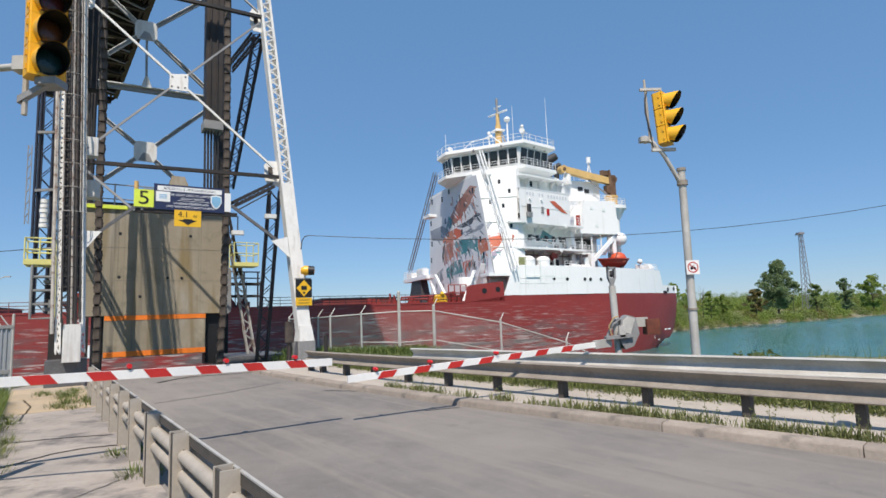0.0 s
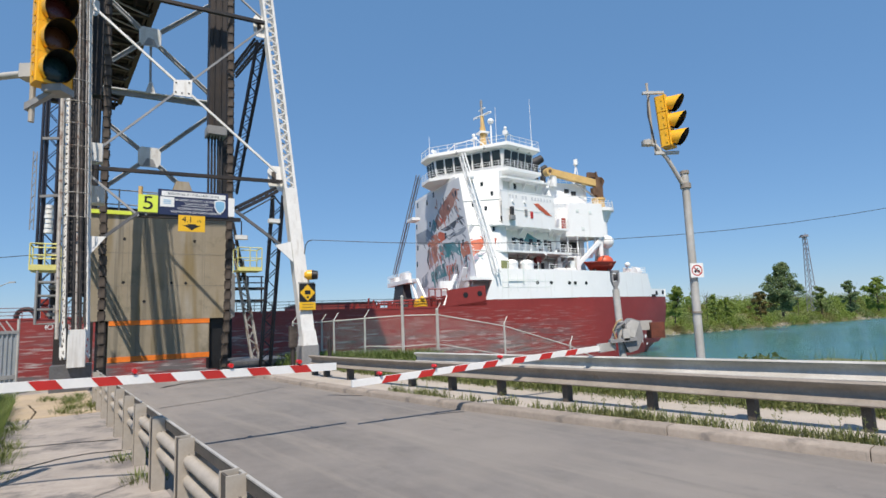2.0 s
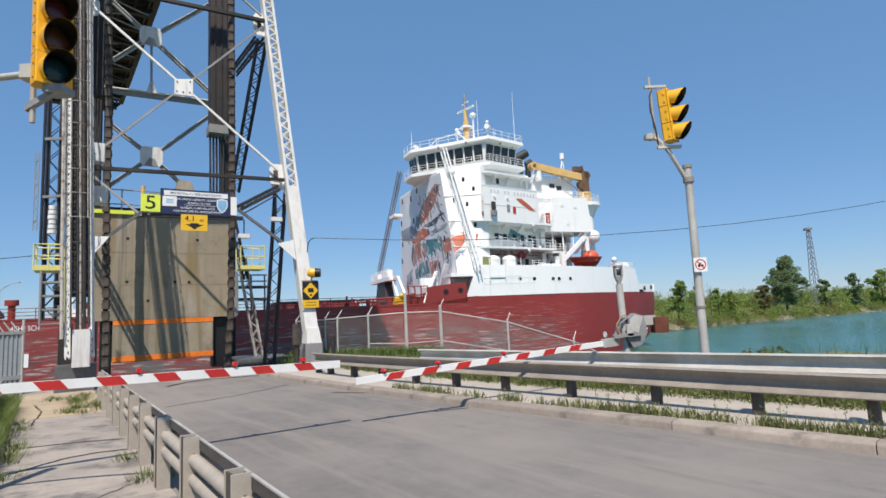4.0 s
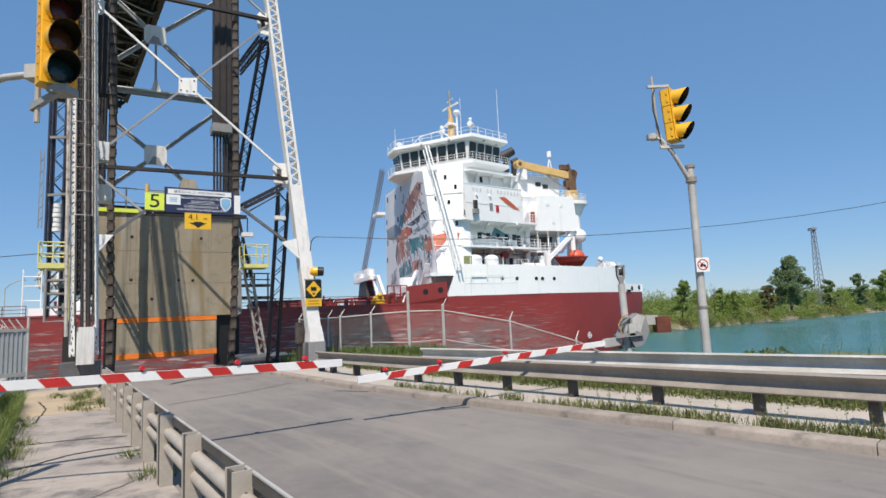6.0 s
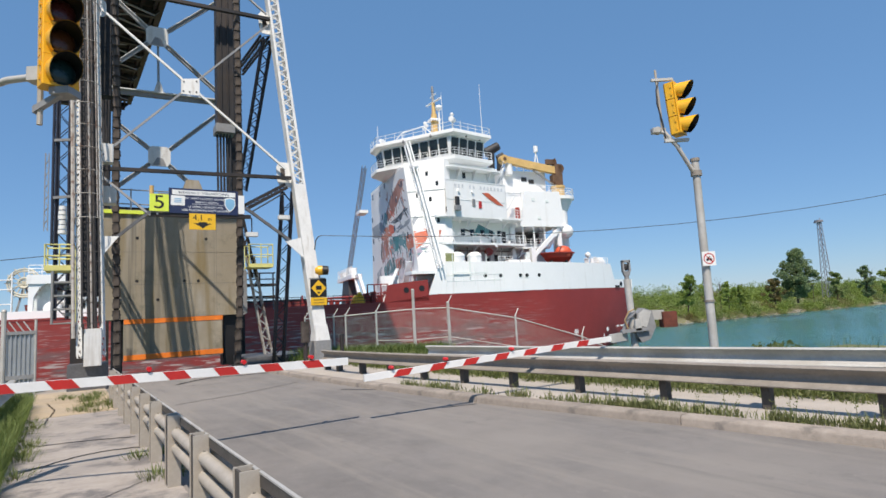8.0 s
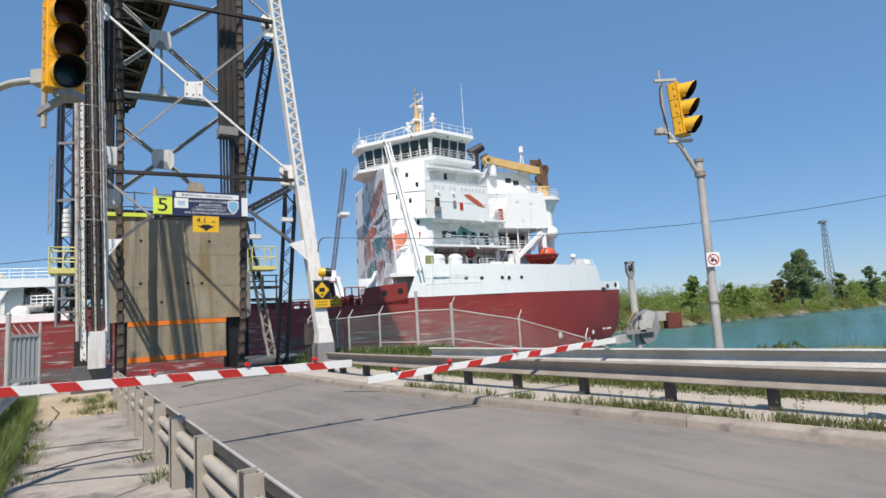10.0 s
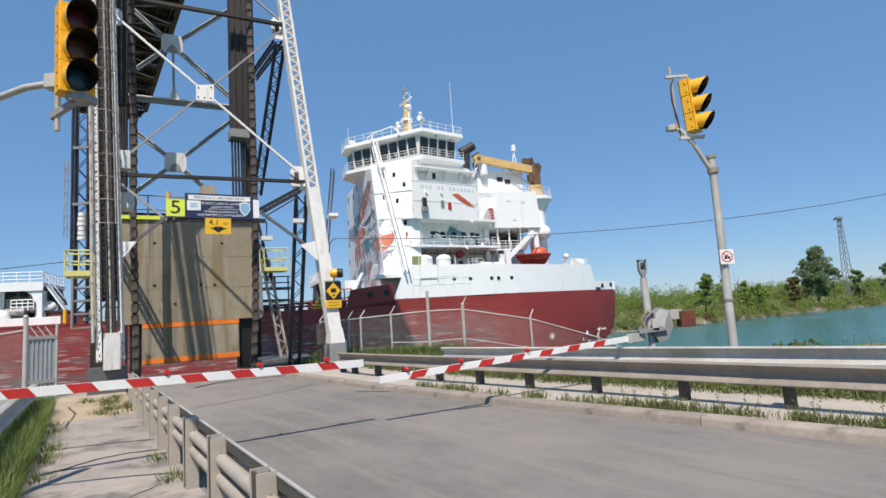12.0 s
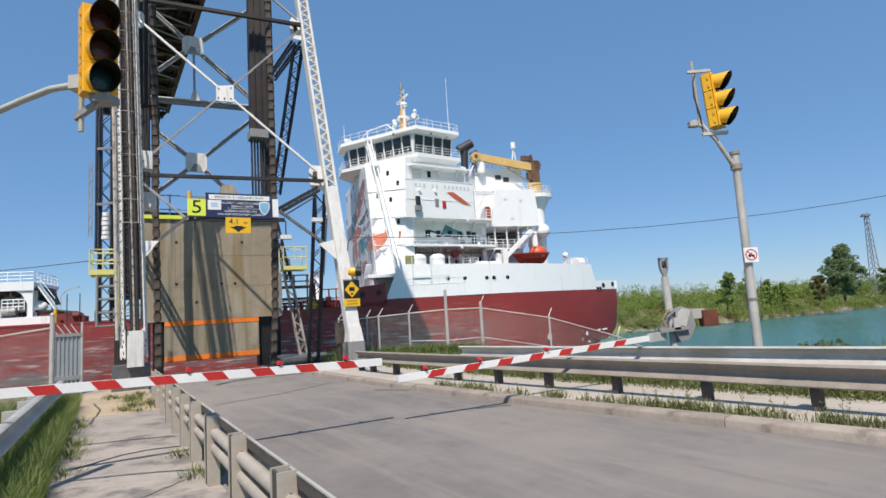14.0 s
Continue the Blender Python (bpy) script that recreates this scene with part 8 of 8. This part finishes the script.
def radio_mast():
    m = thing("radio_mast", pose(116.6, 172.0, -.6), "slender grey lattice radio mast behind the far bank", "mast")
    g = Geo()
    H, b, t = 23.4, 1.55, .55
    for k in range(4):
        a, c = radians(45 + 90 * k), radians(135 + 90 * k)
        for i in range(14):
            z0, z1 = H * i / 14, H * (i + 1) / 14
            r0, r1 = b + (t - b) * i / 14, b + (t - b) * (i + 1) / 14
            g.beam((r0 * math.cos(a), r0 * math.sin(a), z0), (r1 * math.cos(a), r1 * math.sin(a), z1), .13, .13)
            g.beam((r0 * math.cos(a), r0 * math.sin(a), z0), (r1 * math.cos(c), r1 * math.sin(c), z1), .09, .09)
    part("lattice", g, MAST_GREY, m)
    part("head", Geo().box((-1.0, -.9, H - .1), (.8, .9, H + .5), .15).box((-1.4, -.6, H - .3), (-.6, .6, H + .1), .1).tube((.3, 0, H), (.3, 0, H + 1.2), .08, 6), MAST_GREY, m)


radio_mast()


def street_lamp():
    s = thing("street_lamp", pose(-73.9, 94.3, 0), "far street lamp with a curved arm across the canal", "street lamp")
    part("pole", Geo().tube((0, 0, -.5), (0, 0, 9.2), .11, 8, .08), GALV, s)
    part("arm", Geo().pipe([(0, 0, 9.1), (.9, 0, 9.8), (1.9, 0, 10.25), (2.6, 0, 10.4)], .07, 6), GALV, s)
    part("lamp_head", Geo().box((2.4, -.15, 10.3), (3.4, .15, 10.5), .05), GALV, s)


street_lamp()


def grass_strip(name, spots, rng, hmin, hmax, label, mat, w=.006):
    g = Geo()
    for x, y, z in spots:
        h = rng.uniform(hmin, hmax)
        a = rng.uniform(0, 2 * math.pi)
        d = Vector((math.cos(a), math.sin(a), 0))
        side = Vector((-d.y, d.x, 0)) * w * rng.uniform(.7, 1.6)
        b = Vector((x, y, z))
        m = b + d * h * .18 + Vector((0, 0, h * .6))
        t = b + d * h * rng.uniform(.3, .7) + Vector((0, 0, h))
        g.add([b - side, b + side, m + side * .8, t, m - side * .8], [(0, 1, 2, 4), (4, 2, 3)])
    return solo(name, g, mat, label, "grass", kind="stuff", smooth=0)


def near_plants():
    rng = random.Random(5)
    # long grass on the left of the pavement
    sp = []
    for _ in range(40000):
        p = along(rng.uniform(-6, 17), -1.50 - abs(rng.gauss(0, .6)))
        sp.append((p.x, p.y, -.03))
    grass_strip("long_grass", sp, rng, .16, .52, "long green grass beside the pavement", GRASS, .004)
    sp = []
    for _ in range(32000):
        p = along(rng.uniform(-6, 17), -1.9 - rng.uniform(0, 7))
        sp.append((p.x, p.y, -.04))
    grass_strip("verge_grass", sp, rng, .12, .4, "rough green grass on the verge", GRASS, .007)
    # verge between far pavement and the back rail, and beyond it
    kp = offset(kerb_pts, 2.55)
    sp = []
    for _ in range(46000):
        i = rng.randrange(2, len(kp) - 1)
        p = kp[i].lerp(kp[i + 1] if i + 1 < len(kp) else kp[i], rng.random())
        t = (kp[min(i + 1, len(kp) - 1)] - kp[i - 1]).normalized()
        q = p + Vector((t.y, -t.x, 0)) * rng.uniform(-.60, 2.6) * rng.random() ** .4
        sp.append((q.x, q.y, -.03))
    grass_strip("verge_grass", sp, rng, .12, .46, "green grass and weeds behind the far pavement", WEED, .007)
    g = Geo()
    for _ in range(1900):
        i = rng.randrange(2, len(kp) - 1)
        t = (kp[min(i + 1, len(kp) - 1)] - kp[i - 1]).normalized()
        c = kp[i] + t * rng.uniform(-.3, .3) + Vector((t.y, -t.x, 0)) * rng.uniform(-.38, 1.7)
        leaf_cloud(g, rng, (c.x, c.y, rng.uniform(.05, .26)), (.18, .18, .16), 30, .036)
    solo("verge_weeds", g, TUFT, "leafy weeds crowding the far pavement's edge", "weeds", kind="stuff", smooth=0)
    # tall grass at the fence
    sp = []
    for _ in range(7000):
        k = rng.random()
        p = Vector((-6.2, 24.2, 0)).lerp(Vector((-.3, 22.9, 0)), k) + Vector((rng.gauss(0, .3), rng.gauss(-.3, .7), 0))
        sp.append((p.x, p.y, -.04))
    grass_strip("fence_grass", sp, rng, .2, .6, "tall grass along the fence foot", GRASS, .014)
    # tufts and weeds along the kerb
    tufts = Geo()
    for x, y, size, count in ((-1.1, 12.0, .5, 9), (-.5, 11.3, .45, 8), (.15, 10.75, .3, 4), (.95, 9.85, .35, 5), (1.6, 9.1, .35, 7), (1.9, 8.75, .3, 6), (2.42, 8.32, .34, 12), (2.68, 8.1, .34, 14), (2.95, 7.85, .3, 7),
                              (3.25, 7.62, .25, 5), (3.5, 7.4, .2, 3), (3.98, 6.98, .28, 7), (4.2, 6.76, .28, 6), (4.48, 6.5, .25, 7), (4.68, 6.28, .25, 6), (4.95, 5.95, .3, 6), (5.6, 5.3, .4, 8), (6.6, 4.2, .4, 8)):
        near = min(range(1, len(kerb_pts) - 1), key=lambda i: (kerb_pts[i] - Vector((x, y, 0))).length)
        way = (kerb_pts[near + 1] - kerb_pts[near - 1]).normalized()
        side = Vector((way.y, -way.x, 0))
        foot = kerb_pts[near] + way * (Vector((x, y, 0)) - kerb_pts[near]).dot(way)
        for _ in range(count):
            c = foot + way * rng.gauss(0, size * .6) + side * rng.uniform(.30, .44)
            for _ in range(rng.randrange(14, 46)):
                a = rng.uniform(0, 2 * math.pi)
                L = rng.uniform(.04, .08 + .17 * rng.random())
                d = Vector((math.cos(a), math.sin(a), 0))
                q = Vector((-d.y, d.x, 0)) * rng.uniform(.004, .010)
                p = c + way * rng.gauss(0, .10) + side * rng.uniform(-.07, .12) + Vector((0, 0, .085))
                e = p + d * L * rng.uniform(.3, .7) + Vector((0, 0, L))
                tufts.add([p - q * .4, p.lerp(e, .5) - q + Vector((0, 0, .02)), e, p.lerp(e, .5) + q + Vector((0, 0, .02)), p + q * .4], [(0, 1, 2, 3, 4)])
            if rng.random() < .3:
                hgt = rng.uniform(.2, .42)
                lean = Vector((rng.uniform(-.05, .05), rng.uniform(-.05, .05), hgt))
                tufts.tube(c + Vector((0, 0, .08)), c + lean, .004, 4, .002)
                for _ in range(16):
                    p = c + Vector((0, 0, .08)) + lean * rng.uniform(.2, 1)
                    d = Vector((rng.gauss(0, 1), rng.gauss(0, 1), .5)).normalized() * rng.uniform(.02, .05)
                    tufts.add([p, p + d * .6 + Vector((0, 0, .008)), p + d, p + d * .6 - Vector((0, 0, .008))], [(0, 1, 2, 3)])
    solo("kerb_weeds", tufts, TUFT, "weed tufts growing between kerb and pavement", "weeds", kind="stuff", smooth=0)
    # tufts round the tower foot and guard rail posts
    tufts = Geo()
    spots = [along(rng.uniform(14.4, 18.5), rng.uniform(-.9, .05)) for _ in range(26)] + [along(d, rng.uniform(-.1, .22)) for d in (5.45, 5.7, 5.95, 7.9, 9.1, 3.3, 3.6) for _ in range(3)] + [along(rng.uniform(7, 15), -1.36 + rng.uniform(-.1, .12)) for _ in range(12)]
    for c in spots:
        for _ in range(70):
            a = rng.uniform(0, 2 * math.pi)
            L = rng.uniform(.03, .14)
            d = Vector((math.cos(a), math.sin(a), 0))
            s = Vector((-d.y, d.x, 0)) * rng.uniform(.003, .007)
            b = c + d * rng.uniform(0, .24) + Vector((0, 0, .02))
            t = b + d * L * .6 + Vector((0, 0, L))
            tufts.add([b - s * .4, b.lerp(t, .5) - s, t, b.lerp(t, .5) + s, b + s * .4], [(0, 1, 2, 3, 4)])
    solo("pavement_weeds", tufts, WEED, "weed tufts in the pavement edges", "weeds", kind="stuff", smooth=0)
    # bush tops and reeds behind the back rail
    g = Geo()
    p = Vector((7.6, 13.4, .0))
    for k in range(9):
        leaf_cloud(g, rng, p + Vector((rng.uniform(-.6, .6), rng.uniform(-.3, .3), rng.uniform(.1, .45))), (.3, .3, .22), 60, .06)
    solo("low_bush", g, WEED, "low green bush behind the back guard rail", "bush", smooth=0)
    sp = []
    for _ in range(500):
        sp.append((rng.uniform(7.2, 14.5), rng.uniform(11.5, 13.5), -.05))
    grass_strip("dry_stalks", sp, rng, .4, .85, "thin dry stalks on the canal bank", GRASS, .005)


near_plants()


# ---- motion ----
def motions():
    walk(ship, [(t, ship_pose(t)) for t in (0, 3.5, 7, 10.5, 14)])


motions()
